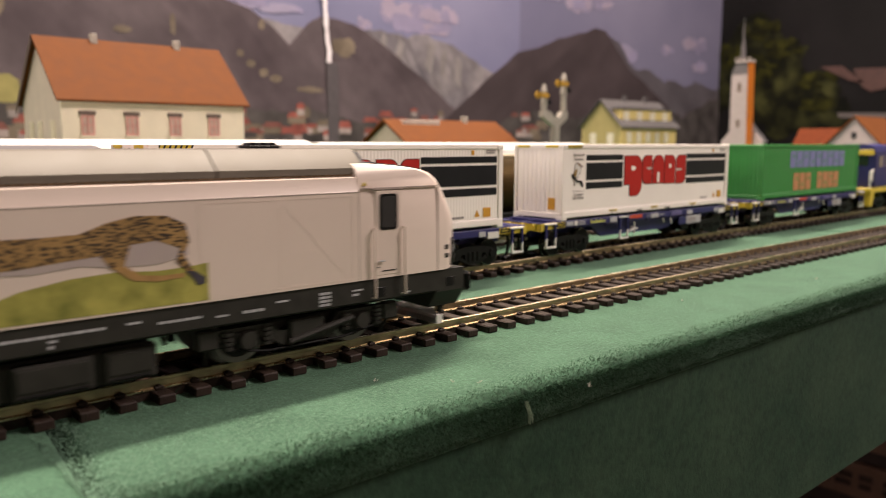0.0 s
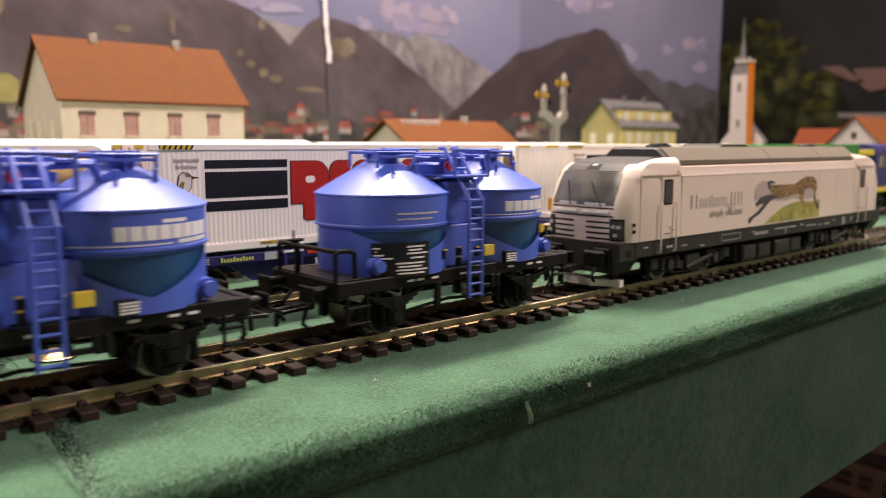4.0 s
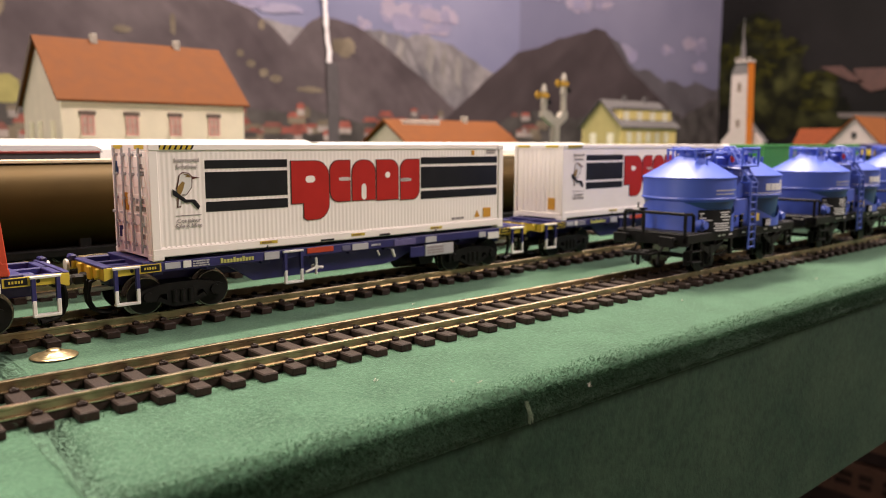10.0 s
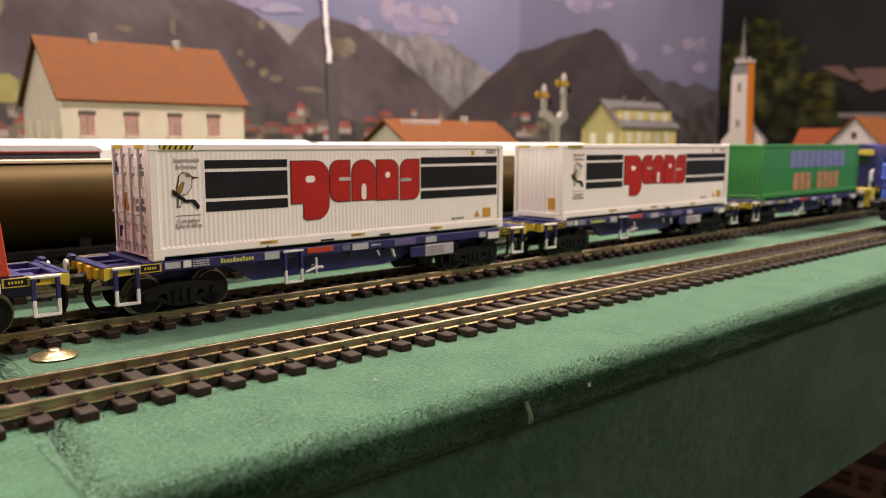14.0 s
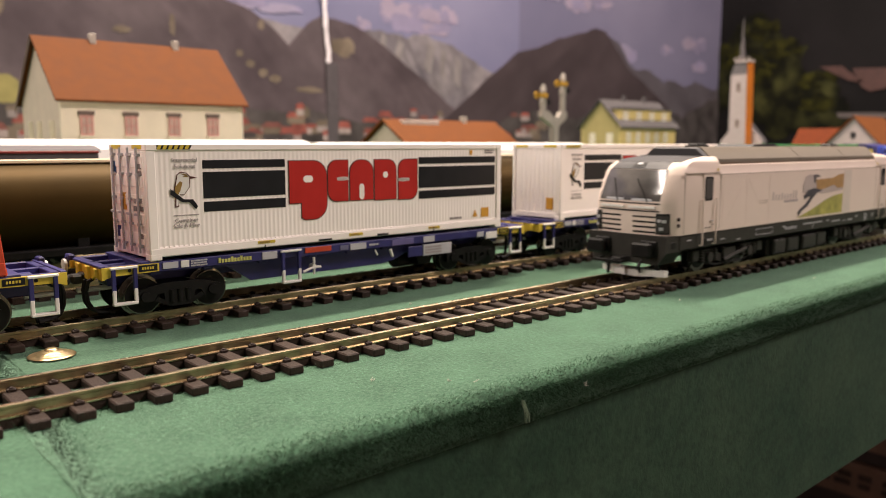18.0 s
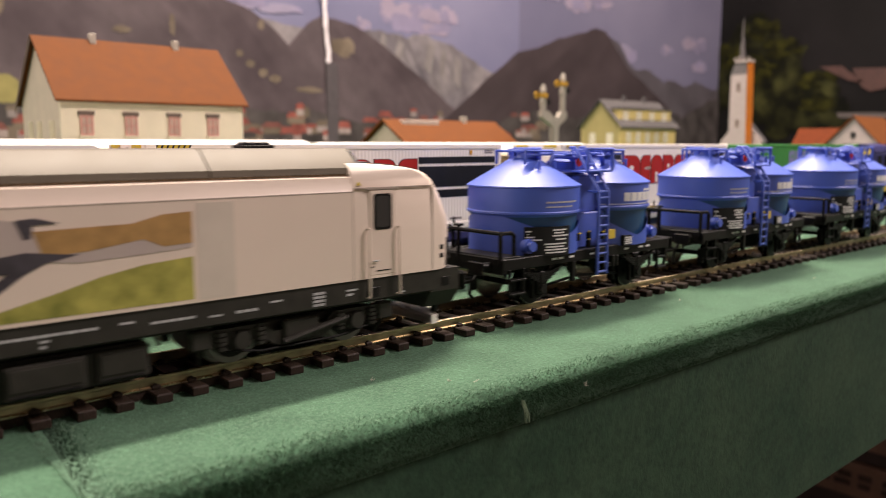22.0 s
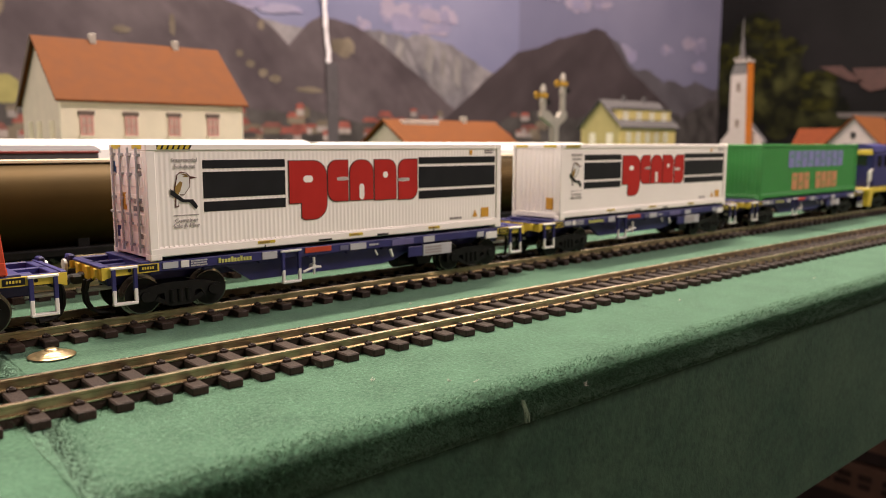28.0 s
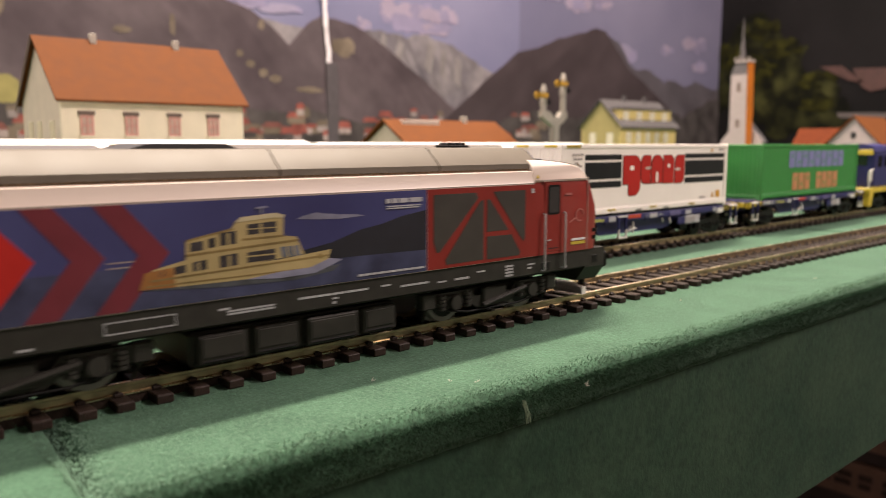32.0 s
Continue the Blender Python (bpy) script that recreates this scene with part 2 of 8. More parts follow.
structure("floor", (-3.0, 3.0, -2.4, 1.3, -0.95, -0.90), FLOOR, "dark brown floor under the layout")
structure("ceiling", (-3.0, 3.0, -2.4, 1.3, 1.62, 1.70), PLASTER, "plain painted ceiling over the layout")
structure("wall_back", (-3.0, 3.0, 1.06, 1.16, -0.90, 1.62), PLASTER, "plain wall behind the printed backdrop")
structure("wall_front", (-3.0, 3.0, -2.4, -2.3, -0.90, 1.62), PLASTER, "plain painted wall facing the layout")
structure("wall_left", (-3.0, -2.9, -2.3, 1.06, -0.90, 1.62), PLASTER, "plain painted side wall")
structure("wall_right", (2.16, 2.26, -2.3, 1.06, -0.90, 1.62), PLASTER, "plain side wall behind the dark backdrop")


def felt_board(name, x0, x1, edge, label, lean0=0.0, lean1=0.0):
    """Felt-covered board: flat top at z 0, rounded front and joint edges, a lip of eleven millimetres; lean slants its ends."""
    bm = bmesh.new()
    r, lip = 3.0, 11.0
    prof = [(1040.0, 0.0), (edge + r + 160, 0.0), (edge + r + 60, 0.0), (edge + r + 30, 0.0), (edge + r + 8, 0.0)]
    for i in range(0, 7):
        a = math.pi / 2 * i / 6
        prof.append((edge + r - r * math.sin(a), -r + r * math.cos(a)))
    prof += [(edge + 0.25, -5.0), (edge + 1.1, -lip + 3), (edge + 2.3, -lip + 0.6), (edge + 5, -lip)]
    n = int((x1 - x0) / 2.2) if x1 - x0 < 700 else 300
    head = [0.0, 0.25, 0.9, 2.0, 3.6, 6.0]
    sag = [-6.0, -2.6, -1.1, -0.4, -0.1, 0.0]
    xs = [x0 + h for h in head] + [x0 + 6 + (x1 - x0 - 12) * i / n for i in range(1, n)] + [x1 - h for h in head[::-1]]
    rows = []
    for i, x in enumerate(xs):
        d = sag[i] if i < 6 else sag[len(xs) - 1 - i] if len(xs) - 1 - i < 6 else 0.0
        k = (x - x0) / (x1 - x0)
        row = []
        for j, (yy, zz) in enumerate(prof):
            w = 0.0
            if j > 0:
                w = 0.16 * noise.noise(Vector((x * 0.03, yy * 0.03, 1.7))) + 0.14 * noise.noise(Vector((x * 0.3, yy * 0.3, zz * 0.3)))
            lean = min(yy - edge, 60) * (lean0 if k < 0.5 else lean1) * (1 if i < 6 or len(xs) - 1 - i < 6 else 0)
            lean = lean if abs(x - (x0 if k < 0.5 else x1)) < 40 else 0
            row.append(bm.verts.new((x + lean, yy - (w * 1.7 if j > 4 else 0) - d * (0.3 if j > 6 else 0), zz + d + (w * 0.35 if 1 < j < 8 else 0))))
        rows.append(row)
    for a, b in zip(rows, rows[1:]):
        for j in range(len(prof) - 1):
            bm.faces.new((a[j], b[j], b[j + 1], a[j + 1]))
    ob = part(name, bm, FELT, None, smooth=60)
    tagged(ob, label, "layout board", kind="structure")
    bm = bmesh.new()
    s0, s1 = lean0 * 60, lean1 * 60
    prism(bm, [(x0 + 1.2, edge + 2.6), (x1 - 1.2, edge + 2.6), (x1 - 1.2 + s1, edge + 62), (x1 - 1.2 + s1, 1040), (x0 + 1.2 + s0, 1040), (x0 + 1.2 + s0, edge + 62)], -9.5, -7.0, "z")
    part("board", bm, BASE, ob, "dark board under the felt", smooth=0)
    return ob


felt_board("ground", 25.9, 480.0, -53.5, "green felt covered layout board with a fuzzy rounded edge", lean0=0.095)
felt_board("ground_left", -1400.0, 24.6, -53.5, "green felt covered layout board butted against the next one", lean1=0.095)
felt_board("ground_right", 481.5, 2041.0, -120.0, "green felt covered layout board widening beyond the joint")
structure("ground_left_apron", (-1.40, -0.06, -0.112, -0.0540, -0.0105, -0.001), FELT, "green felt strip along the siding", c=1.5)
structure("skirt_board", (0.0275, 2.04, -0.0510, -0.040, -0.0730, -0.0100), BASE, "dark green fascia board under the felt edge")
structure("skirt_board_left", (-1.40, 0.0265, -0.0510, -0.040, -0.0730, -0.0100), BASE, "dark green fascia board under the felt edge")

# ---------------------------------------------------------------- tracks
GAUGE, RAIL_Z = 8.75, 4.45


def rail_mesh(bm, path, side):
    """A flat-bottomed rail swept along (x, y, heading) rows; side is the offset to the left."""
    prof = [(-1.2, 2.0), (1.2, 2.0), (1.2, 2.3), (0.38, 2.5), (0.38, 3.6), (0.55, 3.75), (0.55, 4.3), (0.4, RAIL_Z),
            (-0.4, RAIL_Z), (-0.55, 4.3), (-0.55, 3.75), (-0.38, 3.6), (-0.38, 2.5), (-1.2, 2.3)]
    rows = []
    for x, y, h in path:
        nx, ny = -math.sin(h), math.cos(h)
        rows.append([bm.verts.new((x + nx * (side + o), y + ny * (side + o), z)) for o, z in prof])
    k = len(prof)
    for a, b in zip(rows, rows[1:]):
        for i in range(k):
            bm.faces.new((a[i], a[(i + 1) % k], b[(i + 1) % k], b[i]))
    bm.faces.new(rows[0])
    bm.faces.new(rows[-1][::-1])


def head_mesh(bm, path, side):
    """The bright worn strip on top of a rail and the painted foot glint."""
    rows = []
    for x, y, h in path:
        nx, ny = -math.sin(h), math.cos(h)
        # The last four points are the foot strip, a glint put in as colour.
        rows.append([bm.verts.new((x + nx * (side + o), y + ny * (side + o), z)) for o, z in ((-0.40, RAIL_Z + 0.012), (0.40, RAIL_Z + 0.012), (0.40, RAIL_Z - 0.05), (-0.40, RAIL_Z - 0.05), (-1.24, 2.33), (-0.60, 2.48), (-0.60, 2.15), (-1.24, 2.12))])
    for a, b in zip(rows, rows[1:]):
        for k in (0, 4):
            for i in range(4):
                bm.faces.new((a[k + i], a[k + (i + 1) % 4], b[k + (i + 1) % 4], b[k + i]))


def web_mesh(bm, path, side):
    """The plastic web that ties the sleepers together under a rail."""
    rows = []
    for x, y, h in path:
        nx, ny = -math.sin(h), math.cos(h)
        rows.append([bm.verts.new((x + nx * (side + o), y + ny * (side + o), z)) for o, z in ((-1.0, 0.05), (1.0, 0.05), (1.0, 1.9), (-1.0, 1.9))])
    for a, b in zip(rows, rows[1:]):
        for i in range(4):
            bm.faces.new((a[i], a[(i + 1) % 4], b[(i + 1) % 4], b[i]))


def sleeper_mesh(bm, w=3.7, half=14.7):
    box(bm, -w / 2, w / 2, -half, half, 0.0, 2.0, 0.28)
    for s in (-1, 1):
        for o in (-1, 1):
            yc = s * GAUGE + o * 1.3
            box(bm, -0.95, 0.95, yc - 0.55, yc + 0.55, 1.95, 2.75, 0.18)
            box(bm, -0.4, 0.4, yc - 0.5 - o * 0.1, yc + 0.5 - o * 0.1, 2.7, 3.0, 0.1)


def make_track(label, m, path, sleepers=None, group="railway tracks", joined=0):
    tr = thing("railway_track", label, "track", group, m)
    for s in (-1, 1):
        bm = bmesh.new()
        rail_mesh(bm, path, s * GAUGE)
        ra = part("rail", bm, RAIL, tr, "brassy nickel silver rail", smooth=30)
        bm = bmesh.new()
        head_mesh(bm, path, s * GAUGE)
        part("rail_head", bm, RAILTOP, ra, "bright worn running surface with a painted foot glint", smooth=0)
        bm = bmesh.new()
        web_mesh(bm, path, s * GAUGE)
        part("sleeper_web", bm, SLEEPER, tr, "dark brown web under the rail", smooth=0)
    if sleepers:
        bm = bmesh.new()
        sleeper_mesh(bm)
        first = part("sleeper", bm, SLEEPER, tr, smooth=0)
        first.location = (sleepers[0] * 0.001, 0, 0)
        rnd = random.Random(4)
        for x in sleepers[1:]:
            o = new("sleeper", first.data)
            o.parent = tr
            o.matrix_basis = pose((x + rnd.uniform(-0.25, 0.25)) * 0.001, rnd.uniform(-0.2, 0.2) * 0.001, 0, 0, 0, rnd.uniform(-0.9, 0.9))
    if joined:
        bm = bmesh.new()
        for i in range(joined):
            x, y, h = path_at(path, i * 7.73 + 3)
            c, s = math.cos(h), math.sin(h)
            P = [(x + u * c - v * s, y + u * s + v * c) for u, v in ((-1.8, -14.7), (1.8, -14.7), (1.8, 14.7), (-1.8, 14.7))]
            prism(bm, P, 0.0, 2.0, "z")
        tagged(part("sleeper_bed", bm, SLEEPER, tr, smooth=0), kind="stuff")
    return tr


def path_at(path, s):
    for a, b in zip(path, path[1:]):
        d = math.hypot(b[0] - a[0], b[1] - a[1])
        if s <= d:
            k = s / d
            return a[0] + k * (b[0] - a[0]), a[1] + k * (b[1] - a[1]), math.atan2(b[1] - a[1], b[0] - a[0])
        s -= d
    return path[-1]


def siding_y(x, lo, hi, off):
    """Sideways place of a siding that leaves the main line between lo and hi."""
    k = min(1, max(0, (x - lo) / (hi - lo)))
    return off * k * k * (3 - 2 * k)


def curve_path(x0, x1, n, f):
    out = []
    for i in range(n + 1):
        x = x0 + (x1 - x0) * i / n
        h = math.atan2(f(x + 1) - f(x - 1), 2)
        out.append((x, f(x), h))
    return out


PITCH = 7.73
FIRST_SLEEPER = 28.68 - 1.85
make_track("straight near railway track with dark brown sleepers", None, [(-1350, 0, 0), (2100, 0, 0)],
           [FIRST_SLEEPER + PITCH * i for i in range(-18, 242)])
BACK = pose(0, 0.06125, 0, 0, 0, math.degrees(math.atan(0.0122)))
make_track("straight second railway track carrying the container wagons", BACK, [(-900, 0, 0), (1900, 0, 0)],
           [6.0 + PITCH * i for i in range(-14, 150)])
make_track("siding leaving the near railway track", None, curve_path(545, 2000, 60, lambda x: siding_y(x, 500, 720, -56.0)), joined=180)
make_track("siding joining the near railway track", None, curve_path(-1300, -250, 50, lambda x: siding_y(-x, 200, 430, -56.0)), joined=130)
for yy in (0.128, 0.178, 0.232):
    make_track("straight rear railway track behind the container wagons", pose(0, yy, 0), [(-700, 0, 0), (1300, 0, 0)], joined=250)

# ---------------------------------------------------------------- wheels and couplings
def axle(parent, x, r, z=None, y=8.1, label="wheelset of dark wheels with bright treads", tyre=None, disc=0.96):
    """A wheelset that can turn about its axle: wheel discs, treads, flanges."""
    z = RAIL_Z + r if z is None else z
    bm = bmesh.new()
    cyl(bm, (x, -y, z), (x, y, z), 0.9, seg=10)
    for s in (-1, 1):
        cyl(bm, (x, s * (y - 0.4), z), (x, s * (y + 2.06), z), r * disc, seg=26)
        cyl(bm, (x, s * (y + 1.9), z), (x, s * (y + 2.3), z), r * 0.3, r * 0.22, seg=14)
        for k in range(6):
            a = math.pi * k / 3
            cyl(bm, (x + 0.55 * r * math.cos(a), s * (y + 1.7), z + 0.55 * r * math.sin(a)),
                (x + 0.55 * r * math.cos(a), s * (y + 2.1), z + 0.55 * r * math.sin(a)), 0.09 * r, seg=8)
    ws = part("wheelset", bm, BLACK, parent, label, origin=(x, 0, z))
    bm = bmesh.new()
    for s in (-1, 1):
        cyl(bm, (0, s * (y - 0.7), 0), (0, s * (y + 1.98), 0), r, seg=30)
        cyl(bm, (0, s * (y - 0.9), 0), (0, s * (y - 0.3), 0), r + 0.75, seg=30)
    part("tyre", bm, tyre or WHEEL, ws, "bright metal tyres")
    return ws


def buffer(parent, x, y, z, d):
    bm = bmesh.new()
    cyl(bm, (x, y, z), (x + d * 4.2, y, z), 1.35, seg=14)
    cyl(bm, (x + d * 4.0, y, z), (x + d * 5.6, y, z), 0.85, seg=12)
    box(bm, x + d * 5.4 - 0.25, x + d * 5.4 + 0.45, y - 3.0, y + 3.0, z - 1.9, z + 1.9, 0.25)
    return part("buffer", bm, BLACK, parent)


def loop_coupling(parent, x, z, d):
    bm = bmesh.new()
    box(bm, min(x, x + d * 6), max(x, x + d * 6), -2.2, 2.2, z - 1.0, z + 0.8, 0.3)
    wire(bm, [(x + d * 5, -5.5, z + 0.6), (x + d * 11, -5.5, z + 0.2), (x + d * 11, 5.5, z + 0.2), (x + d * 5, 5.5, z + 0.6)], 0.42)
    wire(bm, [(x + d * 6, 0, z), (x + d * 9.5, 0, z - 0.2), (x + d * 9.8, 0, z - 4.2)], 0.6)
    return part("coupling", bm, BLACK, parent, "black loop coupling")


# ---------------------------------------------------------------- containers
def rounded_block(x0, x1, z0, z1, r, corners="1111", n=5):
    """Rounded rectangle outline; corners: bottom left, bottom right, top right, top left."""
    pts = []
    C = [(x0, z0, 1, 1, 180), (x1, z0, -1, 1, 270), (x1, z1, -1, -1, 0), (x0, z1, 1, -1, 90)]
    for k, (x, z, sx, sz, a0) in enumerate(C):
        if corners[k] == "1":
            for i in range(n + 1):
                a = radians(a0 + 90 * i / n)
                pts.append((x + sx * r + r * math.cos(a), z + sz * r + r * math.sin(a)))
        else:
            pts.append((x, z))
    return pts


def red_mark(parent, y):
    """The red trade mark as plain rounded blocks (millimetres on the container side)."""
    blocks = [(44.8, 58.6, 8.6, 27.2, 5.0, "0110"), (59.2, 67.0, 13.9, 27.2, 3.4, "1001"), (67.9, 77.4, 13.9, 27.2, 4.2, "0011"),
              (78.1, 87.4, 13.6, 27.2, 3.6, "0010"), (88.5, 97.0, 13.3, 27.2, 3.4, "0101")]
    holes = [(49.8, 53.4, 20.4, 22.6), (62.6, 67.2, 20.6, 21.8), (71.6, 73.6, 14.0, 19.4), (81.6, 83.8, 21.0, 23.2), (88.4, 93.2, 19.6, 20.8)]
    for (a, b, c, d, r, cs), (p, q, u, v) in zip(blocks, holes):
        bm = bmesh.new()
        out = lambda g: rounded_block(a - g, b + g, c - g, d + g, r, cs)
        if a < 45:
            out = lambda g: [(a - g, 14.0 - g), (49.2 - g, 14.0 - g), (49.2 - g, 9.4 - g), (50.2, c - g)] + rounded_block(a - g, b + g, c - g, d + g, r, cs)[1:]
        prism(bm, out(0.25), y - 0.10, y + 0.1)
        rim = part("mark_rim", bm, DARKED, parent, "dark outline of a red mark", smooth=0)
        bm = bmesh.new()
        prism(bm, out(0.0), y - 0.16, y)
        part("mark_block", bm, REDP, rim, "plain red rounded block of a mark", smooth=0)
        bm = bmesh.new()
        prism(bm, rounded_block(p, q, u, v, 1.1, n=4), y - 0.21, y)
        part("mark_opening", bm, WHITE, rim, "white opening in a red block", smooth=0)


def bars(parent, x0, x1, z0, z1, y, rows, material, seed=0, name="lettering_bar"):
    """Unreadable lettering as plain bars in rows."""
    rnd = random.Random(seed)
    bm = bmesh.new()
    h = (z1 - z0) / (rows * 1.6 - 0.6)
    for i in range(rows):
        z = z1 - h - i * h * 1.6
        x = x0
        while x < x1 - 0.3:
            w = min(rnd.uniform(1.2, 4.5) * h, x1 - x)
            box(bm, x, x + w, y - 0.06, y + 0.05, z, z + h)
            x += w + 0.45 * h
    return joined(part(name, bm, material, parent, smooth=0))


CW, CH, CL = 28.0, 32.5, 140.1


def container_shell(parent, material, L=CL, W=CW, Hh=CH, ribs=92, end_ribs=True):
    """Corner posts, rails, corrugated walls and roof of a container; origin at its lower front left corner, side at -y."""
    y0, y1 = -W / 2, W / 2
    pitch = (L - 5.0) / ribs
    for s, yy in ((-1, y0), (1, y1)):
        bm, prev = bmesh.new(), None
        for i in range(ribs):
            xa = 2.5 + pitch * i
            out, inn = yy - s * 0.32, yy - s * 0.385
            for px, py in ((xa, out), (xa + pitch * 0.30, out), (xa + pitch * 0.50, inn), (xa + pitch * 0.80, inn)):
                lo, hi = bm.verts.new((px, py, 3.2)), bm.verts.new((px, py, Hh - 1.6))
                if prev:
                    bm.faces.new((prev[0], lo, hi, prev[1]))
                prev = (lo, hi)
        lo, hi = bm.verts.new((L - 2.5, yy - s * 0.32, 3.2)), bm.verts.new((L - 2.5, yy - s * 0.32, Hh - 1.6))
        bm.faces.new((prev[0], lo, hi, prev[1]))
        wall = part("side_wall", bm, material, parent, "finely corrugated steel side", smooth=60)
        bm = bmesh.new()
        for i in range(ribs):
            xa = 2.5 + pitch * i
            prism(bm, [(yy + s * 0.08, 3.45), (yy - s * 0.45, 4.0), (yy - s * 0.45, 3.45)], xa + pitch * 0.16, xa + pitch * 0.84, "x")
        joined(part("ledge", bm, material, wall, "row of small sloping ledges under the ribs", smooth=0))
    for yy in (y0, y1):
        s = -1 if yy < 0 else 1
        a, b = sorted((yy, yy - s * 1.6))
        boxpart("bottom_rail", (0, L, *sorted((yy + s * 0.12, yy - s * 1.6)), 1.0, 3.5), material, parent, "", 0.3)
        boxpart("top_rail", (0, L, a, b, Hh - 1.8, Hh), material, parent, "", 0.2)
        for x in (0, L - 2.6):
            boxpart("corner_post", (x, x + 2.6, a + 0.02, b - 0.02, 0.5, Hh - 0.2), material, parent, "", 0.2)
    for x in (0.0, L - 1.6):
        boxpart("end_sill", (x + 0.02, x + 1.58, y0 + 1.5, y1 - 1.5, 0.8, 3.0), material, parent, "", 0.15)
        boxpart("end_header", (x + 0.02, x + 1.58, y0 + 1.5, y1 - 1.5, Hh - 2.0, Hh - 0.05), material, parent, "", 0.2)
    for x in (-0.15, L - 3.35):
        for y in (y0 - 0.15, y1 - 3.35):
            for z in (0.0, Hh - 2.0):
                boxpart("corner_casting", (x, x + 3.5, y, y + 3.5, z, z + 2.1), material, parent, "", 0.35)
    bm = bmesh.new()
    for i in range(22):
        xa = 3 + (L - 6) * i / 22
        box(bm, xa, xa + (L - 6) / 22 * 0.6, y0 + 2.2, y1 - 2.2, Hh - 0.8, Hh - 0.2, 0.12)
    box(bm, 1.4, L - 1.4, y0 + 1.4, y1 - 1.4, Hh - 1.2, Hh - 0.5)
    box(bm, 1.4, L - 1.4, y0 + 1.0, y1 - 1.0, 1.2, 2.2)
    part("roof", bm, material, parent, smooth=0)
    for x, dirn in ((0.5, 1), (L - 0.5, -1)):
        bm = bmesh.new()
        ys = [(y0 + 1.5, 0.3)]
        for i in range(9 if end_ribs or dirn < 0 else 1):
            step = (W - 5.2) / 9
            ya = y0 + 2.6 + step * i
            ys += [(ya, -0.1), (ya + step * 0.5, -0.1), (ya + step * 0.62, 0.12), (ya + step * 0.88, 0.12)]
        ys.append((y1 - 1.5, 0.3))
        V = [(bm.verts.new((x + dirn * o, yy, 2.6)), bm.verts.new((x + dirn * o, yy, Hh - 1.8))) for yy, o in ys]
        for p, q in zip(V, V[1:]):
            bm.faces.new((p[0], q[0], q[1], p[1]))
        part("end_wall", bm, material, parent, smooth=0)


def container_doors(parent, material, W=CW, Hh=CH):
    y0 = -W / 2
    for k in (0, 1):
        a = y0 + 1.8 + k * (W / 2 - 1.6)
        bm = bmesh.new()
        box(bm, -0.05, 0.9, a, a + W / 2 - 2.0, 2.6, Hh - 1.9, 0.2)
        for j in range(5):
            box(bm, -0.35, 0.2, a + 0.8, a + W / 2 - 2.8, 4.2 + j * 5.4, 7.6 + j * 5.4, 0.3)
        dr = part("door", bm, material, parent, "white ribbed container door", smooth=0)
        for u in (3.0, W / 2 - 4.8):
            bm = bmesh.new()
            wire(bm, [(-0.9, a + u, 2.0), (-0.9, a + u, Hh - 1.0)], 0.36, 8)
            for z in (4, 10, 17, 24, 29.5):
                box(bm, -1.15, -0.1, a + u - 0.9, a + u + 0.9, z - 0.4, z + 0.4, 0.1)
            box(bm, -1.2, -0.7, a + u - 0.3, a + u + 2.6, 12.4, 13.1, 0.1)
            part("locking_bar", bm, GREYP, dr, "grey locking bar")
    for a, b, z0, z1, mm, lab in ((15.6, 18.2, 13.6, 18.6, ORANGE, "orange warning label"), (22.5, 24.2, 24.0, 27.6, TEAL, "small dark green door label"), (21.2, 23.0, 5.4, 8.6, NAVY, "small dark blue door label"), (18.9, 19.8, 14.4, 18.0, ORANGE, "narrow orange label")):
        boxpart("label_plate", (-0.5, 0.1, y0 + a, y0 + b, z0, z1), mm, parent, lab, 0.05)
    for k, (a, z0) in enumerate(((3.4, 25.6), (3.4, 23.6), (3.2, 16.0), (3.2, 13.8), (7.6, 15.8), (7.6, 13.6), (3.4, 6.0))):
        bm = bmesh.new()
        for q in range(3):
            box(bm, -0.46, 0.1, y0 + a + q * 0.7, y0 + a + q * 0.7 + 0.4, z0, z0 + 1.4)
        joined(part("lettering_bar", bm, TEXTG, parent, "unreadable grey door markings", smooth=0))


WING = mat("brown_print", (0.26, 0.16, 0.035), 0.5, var=0.2)


